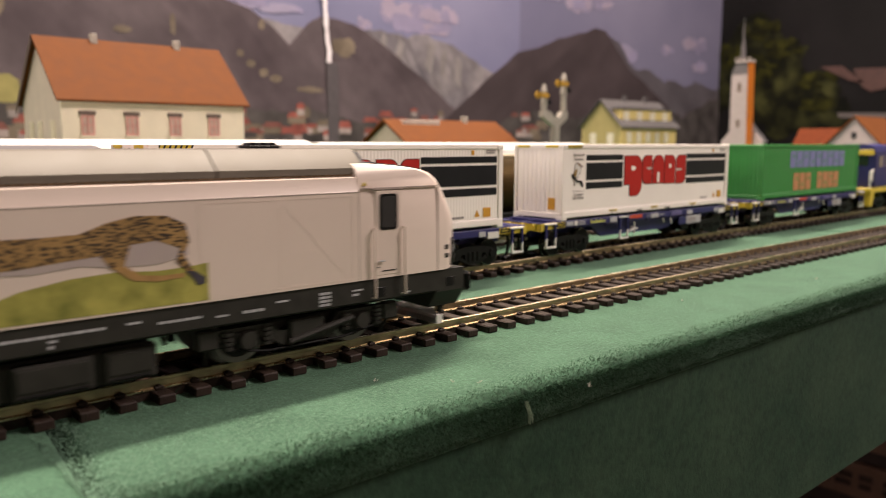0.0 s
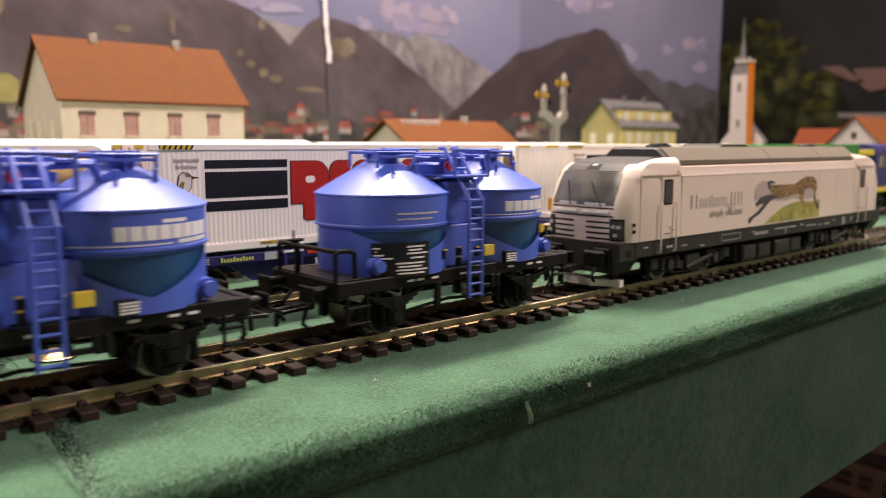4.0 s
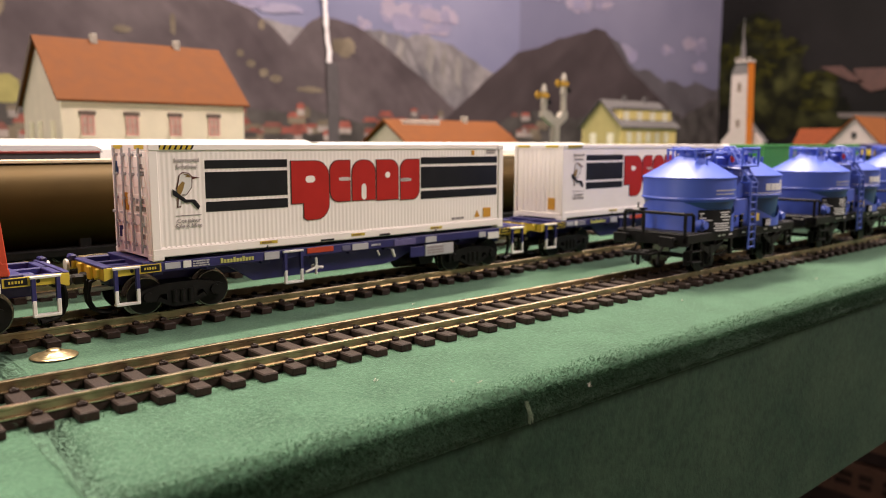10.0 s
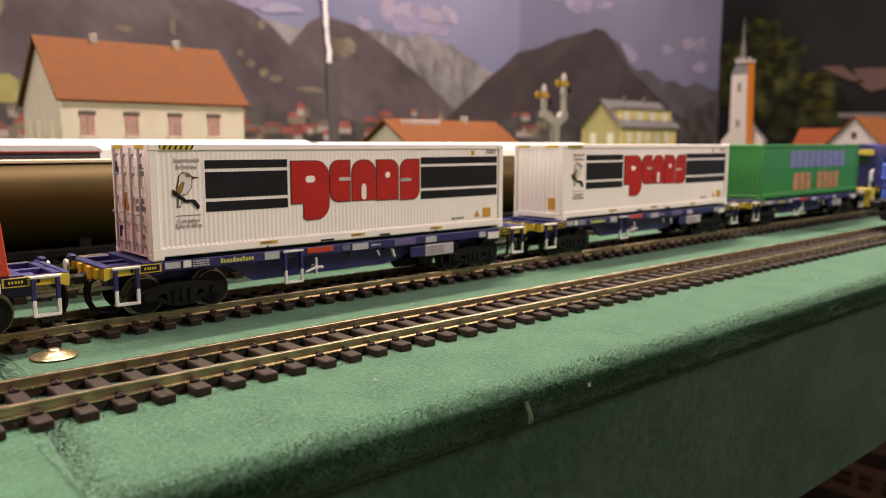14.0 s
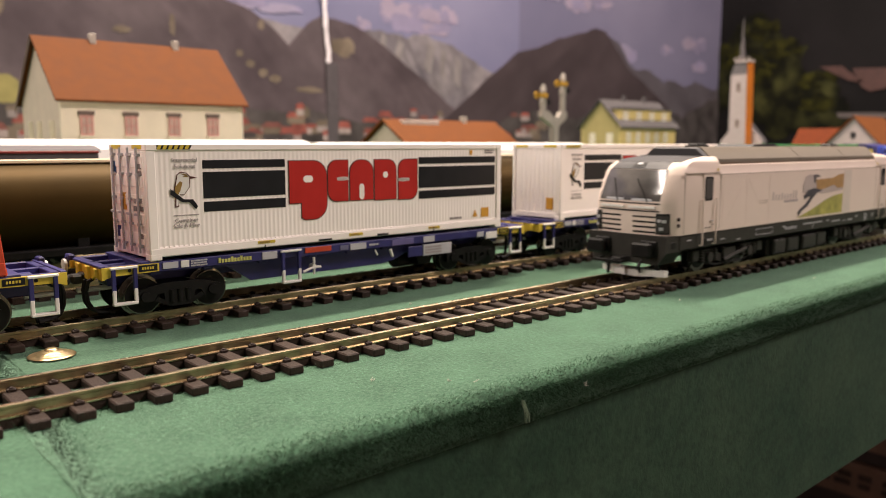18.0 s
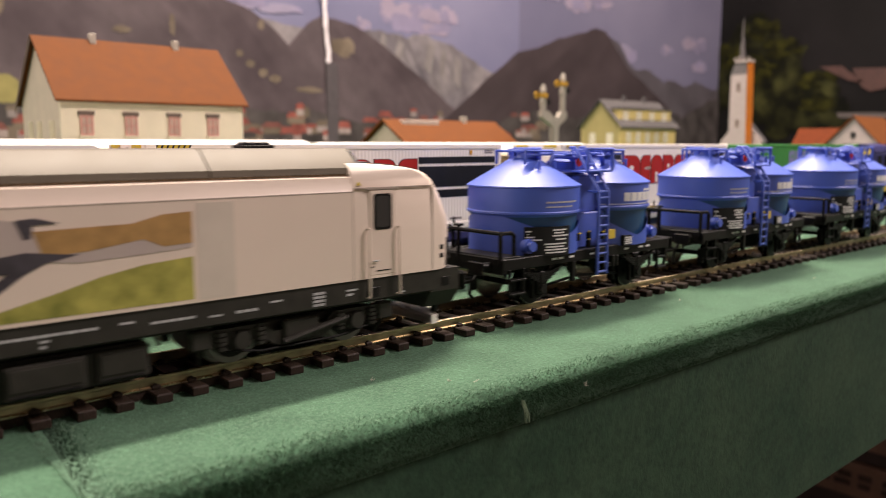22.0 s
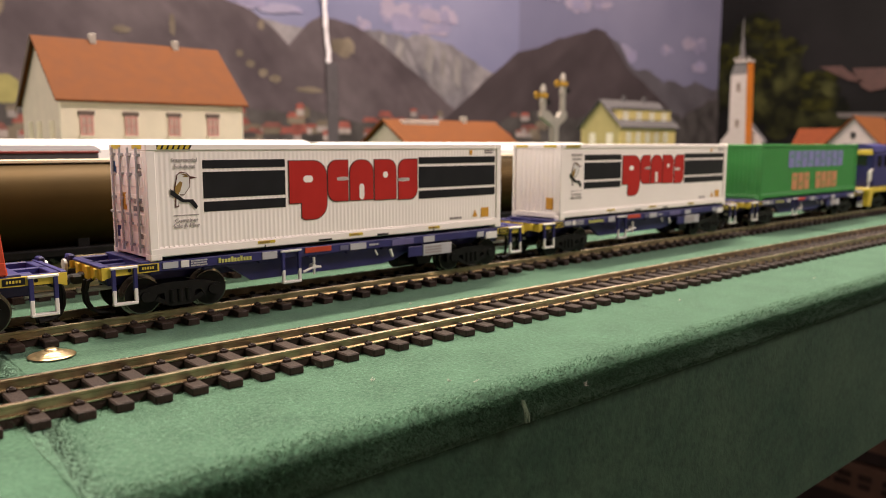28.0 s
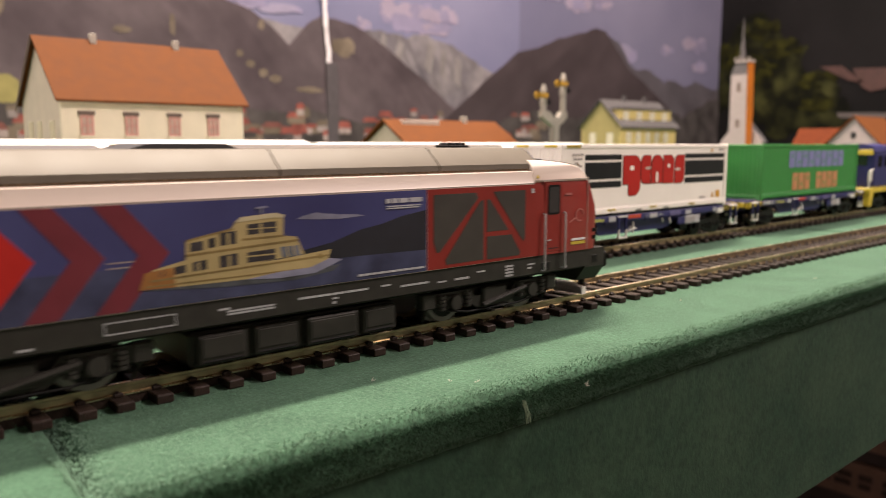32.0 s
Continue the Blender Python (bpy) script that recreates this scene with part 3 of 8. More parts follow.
def bird_mark(parent, x, z, y):
    """Small bird emblem as plain shapes: white body outline, brown wing, black branch."""
    for pts, m_, d, lab in (
            ([(2.2, 9.0), (3.6, 10.2), (6.2, 9.8), (7.6, 8.2), (10.6, 7.6), (7.6, 7.0), (7.4, 3.6), (5.0, 0.2), (2.8, 0.2), (2.6, -4.8), (1.0, -5.0), (1.4, 0.6), (0.9, 3.2)], DARKED, 0.08, "outline of a bird emblem"),
            ([(2.5, 8.8), (3.7, 9.8), (6.0, 9.4), (7.2, 8.0), (7.1, 3.8), (4.9, 0.5), (3.0, 0.6), (2.3, -4.3), (1.5, -4.5), (1.8, 0.8), (1.4, 3.3)], STEELW, 0.12, "white body of a bird emblem"),
            ([(1.2, 3.6), (3.4, 6.2), (4.4, 5.6), (3.4, 2.2), (1.2, -1.6)], WING, 0.16, "brown wing of a bird emblem"),
            ([(3.0, 9.6), (6.0, 9.2), (7.2, 7.8), (4.4, 8.0), (6.2, 9.0)], WING, 0.16, "brown crest of a bird emblem"),
            ([(-0.6, 3.0), (0.2, 2.4), (4.6, -1.6), (8.4, -1.8), (10.4, -4.8), (9.6, -6.2), (7.0, -3.0), (4.0, -2.9), (-0.6, 0.6)], BLACKP, 0.20, "black branch of a bird emblem")):
        bm = bmesh.new()
        prism(bm, [(x + a * 0.72, z + b * 0.66) for a, b in pts], y - d, y)
        part("emblem", bm, m_, parent, lab, smooth=0)


def white_container(m, doors):
    c = thing("shipping_container", "white corrugated forty foot container with red mark and black stripes", "container", "containers on wagons", m)
    container_shell(c, WHITE, end_ribs=not doors)
    if doors:
        container_doors(c, WHITE)
    else:
        boxpart("label_plate", (0.2, 0.6, -9.5, -5.8, 4.5, 9.5), ORANGE, c, "orange label on the end wall", 0.03)
    y = -CW / 2 + 0.26
    for a, b in ((16.4, 43.4), (97.9, 136.7)):
        for z0, z1 in ((25.5, 27.9), (16.9, 24.5), (13.0, 15.9)):
            boxpart("stripe", (a, b, y - 0.06, y + 0.5, z0, z1), BLACKP, c, "black painted stripe", 0.05)
    red_mark(c, y)
    bird_mark(c, 7.0, 18.0, y)
    for s, z, sz in (("Intermodal", 28.0, 1.7), ("Solutions", 26.2, 1.7), ("Container", 10.9, 1.7), ("Sale & Hire", 9.4, 1.7)):
        lettering(s, sz, TEXTG, c, on_side(11.0, y - 0.12, z), "small grey lettering")
    boxpart("rule", (7.2, 14.8, y - 0.06, y + 0.3, 12.3, 12.5), TEXTG, c, "", 0.0)
    for a, b, z0, z1, mm in ((33.1, 39.1, 2.2, 3.1, YELLOW), (55.0, 60.0, 1.25, 1.9, BLACKP), (67.0, 72.6, 2.0, 2.9, YELLOW), (78.8, 83.4, 1.25, 1.9, BLACKP), (102.0, 107.6, 1.8, 2.7, YELLOW)):
        lp = boxpart("label_plate", (a, b, y - 0.52, y - 0.1, z0, z1), mm, c, "small printed label on the bottom rail", 0.03)
        if mm == YELLOW:
            bars(lp, a + 0.6, b - 1.6, z0 + 0.2, z1 - 0.2, y - 0.55, 1, WING, int(a))
    for a in (35.4, 104.4):
        boxpart("vent_slot", (a, a + 0.35, y - 0.50, y - 0.1, 0.9, 1.7), BLACKP, c, "small dark slot in the bottom rail", 0.0)
    for a, b, z0, z1, mm in ((129.3, 133.4, 4.6, 8.2, ORANGE), (123, 124.4, 28.5, 30.2, ORANGE)):
        boxpart("label_plate", (a, b, y - 0.1, y + 0.1, z0, z1), mm, c, "small printed label", 0.03)
    bm = bmesh.new()
    prism(bm, [(124.6, 4.9), (127.4, 4.9), (126.0, 7.6)], y - 0.08, y)
    part("label_plate", bm, ORANGE, c, "small warning triangle", smooth=0)
    bars(c, 113, 119, 4.6, 5.4, y, 1, TEXTG, 3)
    bars(c, 131, 136, 29.0, 30.4, y, 2, TEXTG, 5)
    bm = bmesh.new()
    for i in range(6):
        prism(bm, [(3 + i * 1.6, CH - 1.5), (4.0 + i * 1.6, CH - 1.5), (4.6 + i * 1.6, CH - 0.3), (3.6 + i * 1.6, CH - 0.3)], y - 0.42, y)
    part("hazard_stripe", bm, YELLOW, c, "yellow and black hazard stripe", smooth=0)
    bm = bmesh.new()
    for i in range(7):
        prism(bm, [(2.3 + i * 1.6, CH - 1.5), (3.0 + i * 1.6, CH - 1.5), (3.6 + i * 1.6, CH - 0.3), (2.9 + i * 1.6, CH - 0.3)], y - 0.40, y)
    part("hazard_stripe", bm, BLACKP, c, "yellow and black hazard stripe", smooth=0)
    bm = bmesh.new()
    for a in (2.2, 18.5):
        box(bm, -0.22, 0.5, y + a, y + a + 7, CH - 1.4, CH - 0.3)
    part("hazard_stripe", bm, YELLOW, c, "yellow strip above the container end", smooth=0)
    return c


def green_container(m):
    c = thing("shipping_container", "plain green corrugated container with faded lettering", "container", "containers on wagons", m)
    container_shell(c, GREEN)
    y = -CW / 2 + 0.26
    PURP = mat("purple_print", (0.20, 0.20, 0.42), 0.5)
    PINK = mat("orange_print", (0.50, 0.22, 0.10), 0.5)
    for k, (z0, z1, mm, a, b, n) in enumerate(((18.5, 28.5, PURP, 34, 116, 9), (4.6, 15, PINK, 40, 108, 8))):
        w = (b - a) / n
        for i in range(n):
            if k == 1 and i == 3:
                continue
            boxpart("lettering_bar", (a + i * w + 0.7, a + (i + 1) * w - 0.7, y - 0.08, y + 0.3, z0, z1), mm, c, "faded block of lettering", 0.05)
            boxpart("lettering_gap", (a + i * w + w * 0.42, a + i * w + w * 0.62, y - 0.10, y + 0.3, z0 + (z1 - z0) * (0.2 if i % 2 else 0.55), z1 - (z1 - z0) * (0.55 if i % 2 else 0.2)), GREEN, c, "", 0.0)
    return c


def red_container(m):
    c = thing("shipping_container", "tall red steel container with a riveted end leaning inwards", "container", "containers on wagons", m)
    container_shell(c, REDC, Hh=35.0)
    bm = bmesh.new()
    for z in range(3, 34, 2):
        box(bm, CL - 1.9, CL - 1.3, -CW / 2 - 0.3, -CW / 2 + 0.1, z, z + 0.8, 0.1)
    part("rivet_strip", bm, REDC, c, smooth=0)
    # the body narrows towards its top: the end leans inwards
    for me in {o.data for o in c.children_recursive}:
        for v in me.vertices:
            if v.co.x > 0.12:
                v.co.x -= 0.085 * (v.co.z - 0.001)
    return c


# ---------------------------------------------------------------- container wagons
def bogie(parent, x, material=BLACK):
    z = RAIL_Z + 5.2
    bm = bmesh.new()
    box(bm, x - 5, x + 5, -11, 11, z - 2.2, z + 3.2, 0.4)
    bo = part("bogie", bm, material, parent, "black cast bogie", smooth=0)
    for s in (-1, 1):
        y = s * 11.3
        lo, hi = min(y - 0.8, y + 0.8), max(y - 0.8, y + 0.8)
        bm = bmesh.new()
        prism(bm, [(x - 12.8, z - 1.6), (x - 12.8, z + 1.4), (x - 9.0, z + 2.6), (x - 4.5, z + 3.3), (x + 4.5, z + 3.3), (x + 9.0, z + 2.6), (x + 12.8, z + 1.4), (x + 12.8, z - 1.6),
                   (x + 7.6, z - 1.6), (x + 6.4, z + 0.4), (x + 4.6, z + 0.4), (x + 4.4, z - 3.0), (x + 2.6, z - 3.6), (x - 2.6, z - 3.6), (x - 4.4, z - 3.0), (x - 4.6, z + 0.4), (x - 6.4, z + 0.4), (x - 7.6, z - 1.6)], lo, hi)
        part("side_frame", bm, material, bo, "", smooth=0)
        for dx in (-1, 1):
            bm = bmesh.new()
            prism(bm, [(x + dx * 7.4, z - 1.5), (x + dx * 4.2, z - 3.1), (x + dx * 4.2, z - 1.6), (x + dx * 6.6, z - 0.4)], lo, hi)
            part("truss_bar", bm, material, bo, "", smooth=0)
        for dx in (-10, 10):
            bm = bmesh.new()
            cyl(bm, (x + dx, y, z), (x + dx, y + s * 1.4, z), 1.7, 1.4, seg=14)
            part("axle_box", bm, material, bo)
        for dx in (-2.4, 0, 2.4):
            bm = bmesh.new()
            cyl(bm, (x + dx, y + s * 0.5, z - 2.4), (x + dx, y + s * 0.5, z + 1.2), 0.85, seg=10)
            part("spring", bm, material, bo)
    return [axle(parent, x + dx, 5.25) for dx in (-10, 10)]


def step_frame(parent, x, mat_top=NAVY):
    bm = bmesh.new()
    for dx in (-2.9, 2.9):
        box(bm, x + dx - 0.55, x + dx + 0.55, -14.9, -14.0, 12.2, 18.9, 0.15)
    ladder = part("step_bracket", bm, mat_top, parent, "dark blue step bracket", smooth=0)
    bm = bmesh.new()
    box(bm, x - 3.7, x + 3.7, -14.95, -14.1, 18.5, 19.2, 0.15)
    for dx in (-2.9, 2.9):
        box(bm, x + dx - 0.5, x + dx + 0.5, -15.0, -14.2, 8.9, 13.0, 0.15)
    box(bm, x - 3.3, x + 3.3, -15.2, -13.4, 8.6, 9.4, 0.15)
    part("step", bm, STEELW, ladder, "white wire step", smooth=0)


def container_wagon(m, label="dark blue container wagon with yellow ends on black bogies"):
    """Skeletal wagon; x from 0 to 170, deck at 19.6."""
    w = thing("container_wagon", label, "railway wagon", "container wagons", m)
    E0, E1, L = 4.2, 171.5, 170.0
    for s in (-1, 1):
        ya, yb = sorted((s * 13.9, s * 11.6))
        bm = bmesh.new()
        P = [(16, 19.4), (L - 12, 19.4), (L - 12, 16.4), (118, 15.6), (106, 11.2), (100, 10.4), (50, 10.4), (42, 15.6), (16, 16.4)]
        prism(bm, P, ya + (3.2 if s < 0 else -2.4), yb - (3.2 if s > 0 else -2.4))
        sill = part("side_sill", bm, NAVY, w, "dark blue fish-bellied side sill", smooth=0)
        boxpart("flange", (16, L - 12, *((ya, ya + 1.3) if s < 0 else (yb - 1.3, yb)), 16.6, 19.45), NAVY, sill, "", 0.2)
    for x in (18, 34, 52, 70, 85, 100, 118, 136, 150):
        boxpart("cross_member", (x, x + 3, -12, 12, 15.5, 18.8), NAVY, w, "", 0.2)
    boxpart("centre_sill", (9, L - 4, -4, 4, 12.4, 18.4), NAVY, w, "", 0.3)
    for d, x0 in ((1, E0), (-1, E1)):
        bm = bmesh.new()
        a, b = sorted((x0 + d * 1.0, x0 + d * 15.0))
        box(bm, a, b, -13.6, 13.6, 16.8, 17.4, 0.15)
        for y in (-12.6, 0, 12.6):
            box(bm, a, b, y - 0.9, y + 0.9, 17.2, 19.3, 0.2)
        a, b = sorted((x0 + d * 10.5, x0 + d * 14.5))
        box(bm, a, b, -13.6, 13.6, 17.2, 19.9, 0.2)
        a, b = sorted((x0 + d * 0.6, x0 + d * 3.2))
        box(bm, a, b, -13.4, 13.4, 17.2, 19.3, 0.2)
        part("end_deck", bm, NAVY, w, "dark blue end deck with two open wells", smooth=0)
        bm = bmesh.new()
        a, b = sorted((x0, x0 + d * 0.9))
        prism(bm, [(-13.9, 19.2), (13.9, 19.2), (13.9, 17.6), (7.5, 17.2), (5.0, 15.0), (-5.0, 14.6), (-7.5, 16.2), (-13.9, 15.8)], a, b, "x")
        hs = part("headstock", bm, YELLOW, w, "yellow end beam with chipped edges", smooth=0)
        for y, hw in ((-10.6, 0.9), (-4.0, 1.3), (3.6, 1.3), (9.8, 0.9)):
            boxpart("bracket", (*sorted((x0 - d * 0.9, x0 + d * 0.3)), y - hw, y + hw, 16.6 if abs(y) > 8 else 15.2, 18.9), YELLOW, hs, "", 0.2)
        boxpart("headstock_lip", (*sorted((x0 - d * 0.25, x0 + d * 1.3)), -13.6, 13.6, 19.0, 19.6), NAVY, w, "dark blue rim over the end beam", 0.15)
        for s in (-1, 1):
            bm = bmesh.new()
            a, b = sorted((s * 14.15, s * 13.0))
            prism(bm, [(x0, 15.9), (x0, 19.2), (x0 + d * 15.6, 19.2), (x0 + d * 15.6, 16.9), (x0 + d * 3.0, 16.7)], a, b)
            sb = part("end_side_beam", bm, YELLOW, w, "yellow painted beam end", smooth=0)
            if s < 0:
                boxpart("number_plate", (*sorted((x0 + d * 9.9, x0 + d * 15.1)), -14.27, -14.1, 17.2, 19.0), BLACKP, sb, "black plate with pale characters", 0.03)
                bm = bmesh.new()
                for i in range(5):
                    box(bm, x0 + d * 12.5 - 1.75 + i * 0.72, x0 + d * 12.5 - 1.3 + i * 0.72, -14.32, -14.25, 17.75, 18.45)
                joined(part("lettering_bar", bm, YELLOW, sb, "small yellow blocks", smooth=0))
                bm = bmesh.new()
                cyl(bm, (x0 + d * 7.4, -14.05, 17.9), (x0 + d * 7.4, -14.22, 17.9), 0.5, seg=12)
                part("lifting_hole", bm, BLACKP, sb, "dark round lifting hole")
        step_frame(w, x0 + d * 5.8)
        bm = bmesh.new()
        box(bm, *sorted((x0 - d * 1.2, x0 + d * 0.6)), 9.4, 13.2, 18.8, 20.6, 0.35)
        box(bm, *sorted((x0 - d * 1.6, x0 - d * 0.6)), 10.6, 12.2, 16.8, 20.2, 0.3)
        part("brake_bracket", bm, NAVY, w, "dark blue bracket on the end beam", smooth=0)
        bm = bmesh.new()
        cyl(bm, (x0 - d * 1.4, 11.6, 17.4), (x0 - d * 2.2, 11.6, 17.4), 1.9, seg=18)
        part("brake_wheel", bm, STEELW, w, "small white hand brake wheel")
        bm = bmesh.new()
        box(bm, *sorted((x0 + d * 1.0, x0 - d * 1.6)), -2.0, 2.0, 13.6, 16.6, 0.4)
        box(bm, *sorted((x0 - d * 1.2, x0 - d * 4.2)), -2.6, 1.0, 13.8, 16.4, 0.5)
        box(bm, *sorted((x0 - d * 3.0, x0 - d * 4.6)), 0.2, 2.6, 14.2, 16.0, 0.4)
        part("coupler", bm, SOOT, w, "dark grey knuckle coupler", smooth=0)
        bm = bmesh.new()
        cyl(bm, (x0 + d * 7.0, 0, 11.6), (x0 - d * 2.2, 0, 11.6), 0.75, seg=12)
        part("drawbar", bm, STEELW, w, "pale grey coupling rod under the end beam")
        for y in (-5.5, -2.8):
            bm = bmesh.new()
            wire(bm, [(x0 + d * 0.6, y, 15.4), (x0 - d * 0.9, y, 14.6), (x0 - d * 1.5, y, 12.0), (x0 - d * 1.2, y, 9.0), (x0 - d * 0.2, y - 0.4, 7.0), (x0 + d * 1.6, y - 0.8, 5.9), (x0 + d * 4.6, y - 1.0, 5.6)], 0.55)
            cyl(bm, (x0 + d * 4.2, y - 1.0, 5.6), (x0 + d * 5.4, y - 1.0, 5.5), 0.85, seg=10)
            part("brake_hose", bm, BLACK, w, "black rubber brake hose curling under the beam")
    for x in (26.4, L - 26.4):
        bogie(w, x)
    y = -14.0
    for a, b, z0, z1, mm in ((20.9, 25.4, 17.3, 19.1, GREYP), (26.2, 28.6, 17.2, 19.2, STEELW), (52.1, 57.3, 16.9, 19.2, GREYP), (67.4, 77.4, 17.5, 19.2, REDC), (81, 84.2, 17.2, 18.8, mat("slate_blue_plate", (0.12, 0.12, 0.20), 0.45)), (85, 91.6, 16.9, 19.0, GREYP), (117.3, 122.7, 16.8, 18.9, GREYP), (144.6, 148.2, 16.6, 18.6, GREYP), (149.4, 155.6, 15.6, 18.2, STEELW)):
        boxpart("panel", (a, b, y - 0.15, y + 0.5, z0, z1), mm, w, "small plate on the frame", 0.05)
    boxpart("panel", (117.3, 131.2, y - 0.1, y + 0.5, 11.9, 15.9), GREYP, w, "grey data panel", 0.1)
    boxpart("panel", (110.2, 117.0, y - 0.05, y + 0.5, 12.0, 15.7), NAVY, w, "dark blue panel beside the data panel", 0.1)
    bars(w, 118.2, 126.0, 12.6, 15.2, y - 0.12, 3, TEXTG, 21)
    bars(w, 93.0, 97.0, 17.7, 18.3, y, 1, GREYP, 22)
    # A paler violet stretch along the side flange.
    boxpart("panel", (102.9, 112.8, y - 0.12, y + 0.5, 16.75, 18.9), mat("lilac_stretch", (0.115, 0.10, 0.24), 0.4), w, "paler violet stretch of the frame", 0.1)
    bm = bmesh.new()
    for i in range(11):
        box(bm, 37.7 + i * 1.0, 38.45 + i * 1.0, y - 0.1, y + 0.1, 17.35, 18.85 if i in (0, 4, 7) else 18.4)
    joined(part("lettering_bar", bm, mat("lime_print", (0.50, 0.50, 0.14), 0.5), w, "yellow-green blocks of a trade name", smooth=0))
    bars(w, 29.2, 34.2, 17.2, 19.0, y, 3, GREYP, 8)
    step_frame(w, 62.0)
    bm = bmesh.new()
    wire(bm, [(70.1, -14.8, 16.0), (70.2, -14.8, 14.8), (70.1, -14.8, 10.6)], 0.42)
    wire(bm, [(66.2, -14.8, 11.7), (70.1, -14.8, 12.9), (72.7, -14.8, 12.7)], 0.42)
    cyl(bm, (70.1, -13.0, 13.0), (70.1, -15.2, 13.0), 0.8, seg=10)
    part("brake_lever", bm, STEELW, w, "white brake handle cross")
    for a, z0, z1, r in ((95.2, 16.1, 14.3, 0.3), (101.8, 15.8, 13.2, 0.5)):
        bm = bmesh.new()
        wire(bm, [(a, -14.3, z0), (a + 0.3, -14.5, (z0 + z1) / 2), (a + 1.0, -14.3, z1)], r)
        part("hook", bm, STEELW, w, "white hook")
    bm = bmesh.new()
    cyl(bm, (112, -3, 10.2), (124, -3, 10.2), 3.2, seg=18)
    part("air_tank", bm, BLACK, w)
    bm = bmesh.new()
    prism(bm, [(115.5, 12.4), (124.5, 12.4), (122.6, 8.6), (117.2, 8.6)], -11.5, -6.5)
    part("brake_cylinder", bm, BLACK, w, "black brake cylinder under the frame", smooth=0)
    return w


def on_back(x):
    """A pose on the second track, x in metres."""
    return BACK @ pose(x, 0, 0)


WAGON_X = (0.0542, 0.2308, 0.4120)
for i, x in enumerate(WAGON_X):
    container_wagon(on_back(x))
    if i < 2:
        white_container(on_back((0.0718, 0.2484)[i]) @ pose(0, 0, 0.0197), doors=(i == 0))
    else:
        green_container(on_back(0.4292) @ pose(0, 0, 0.0197))
container_wagon(on_back(-0.1218), "dark blue container wagon with yellow ends, half out of view")
red_container(on_back(-0.1042) @ pose(0, 0, 0.0197))

# ---------------------------------------------------------------- silo wagon
def joined_part(*args, **kw):
    return joined(part(*args, **kw))


def silo_skirt(bm, cx, r, z0, z1, zlow, half):
    """Support shell whose upper edge dips to zlow in a V towards both sides."""
    n = 64
    cols = []
    for i in range(n):
        a = 2 * math.pi * i / n
        d = min(abs((a - s + math.pi) % (2 * math.pi) - math.pi) for s in (math.pi / 2, 1.5 * math.pi))
        top = z1 if d > half else zlow + (z1 - zlow) * (d / half) ** 1.2
        p = (cx + r * math.cos(a), r * math.sin(a))
        cols.append((bm.verts.new((*p, z0)), bm.verts.new((*p, top))))
    for i in range(n):
        a, b = cols[i], cols[(i + 1) % n]
        bm.faces.new((a[0], b[0], b[1], a[1]))


def round_plates(parent, name, cx, r, rows, material, label):
    """Thin plates that follow a silo wall: rows of angle from, angle to, z from, z to."""
    bm = bmesh.new()
    for a0, a1, z0, z1 in rows:
        n = max(2, int(abs(a1 - a0) / 0.08))
        cols = []
        for i in range(n + 1):
            a = a0 + (a1 - a0) * i / n
            cols.append([bm.verts.new((cx + (r + o) * math.cos(a), (r + o) * math.sin(a), z)) for o, z in ((0, z0), (0, z1), (-0.6, z1), (-0.6, z0))])
        for p, q in zip(cols, cols[1:]):
            for k in range(4):
                bm.faces.new((p[k], q[k], q[(k + 1) % 4], p[(k + 1) % 4]))
        bm.faces.new(cols[0])
        bm.faces.new(cols[-1][::-1])
    ob = part(name, bm, material, parent, label, smooth=0)
    return joined(ob) if len(rows) > 1 else ob


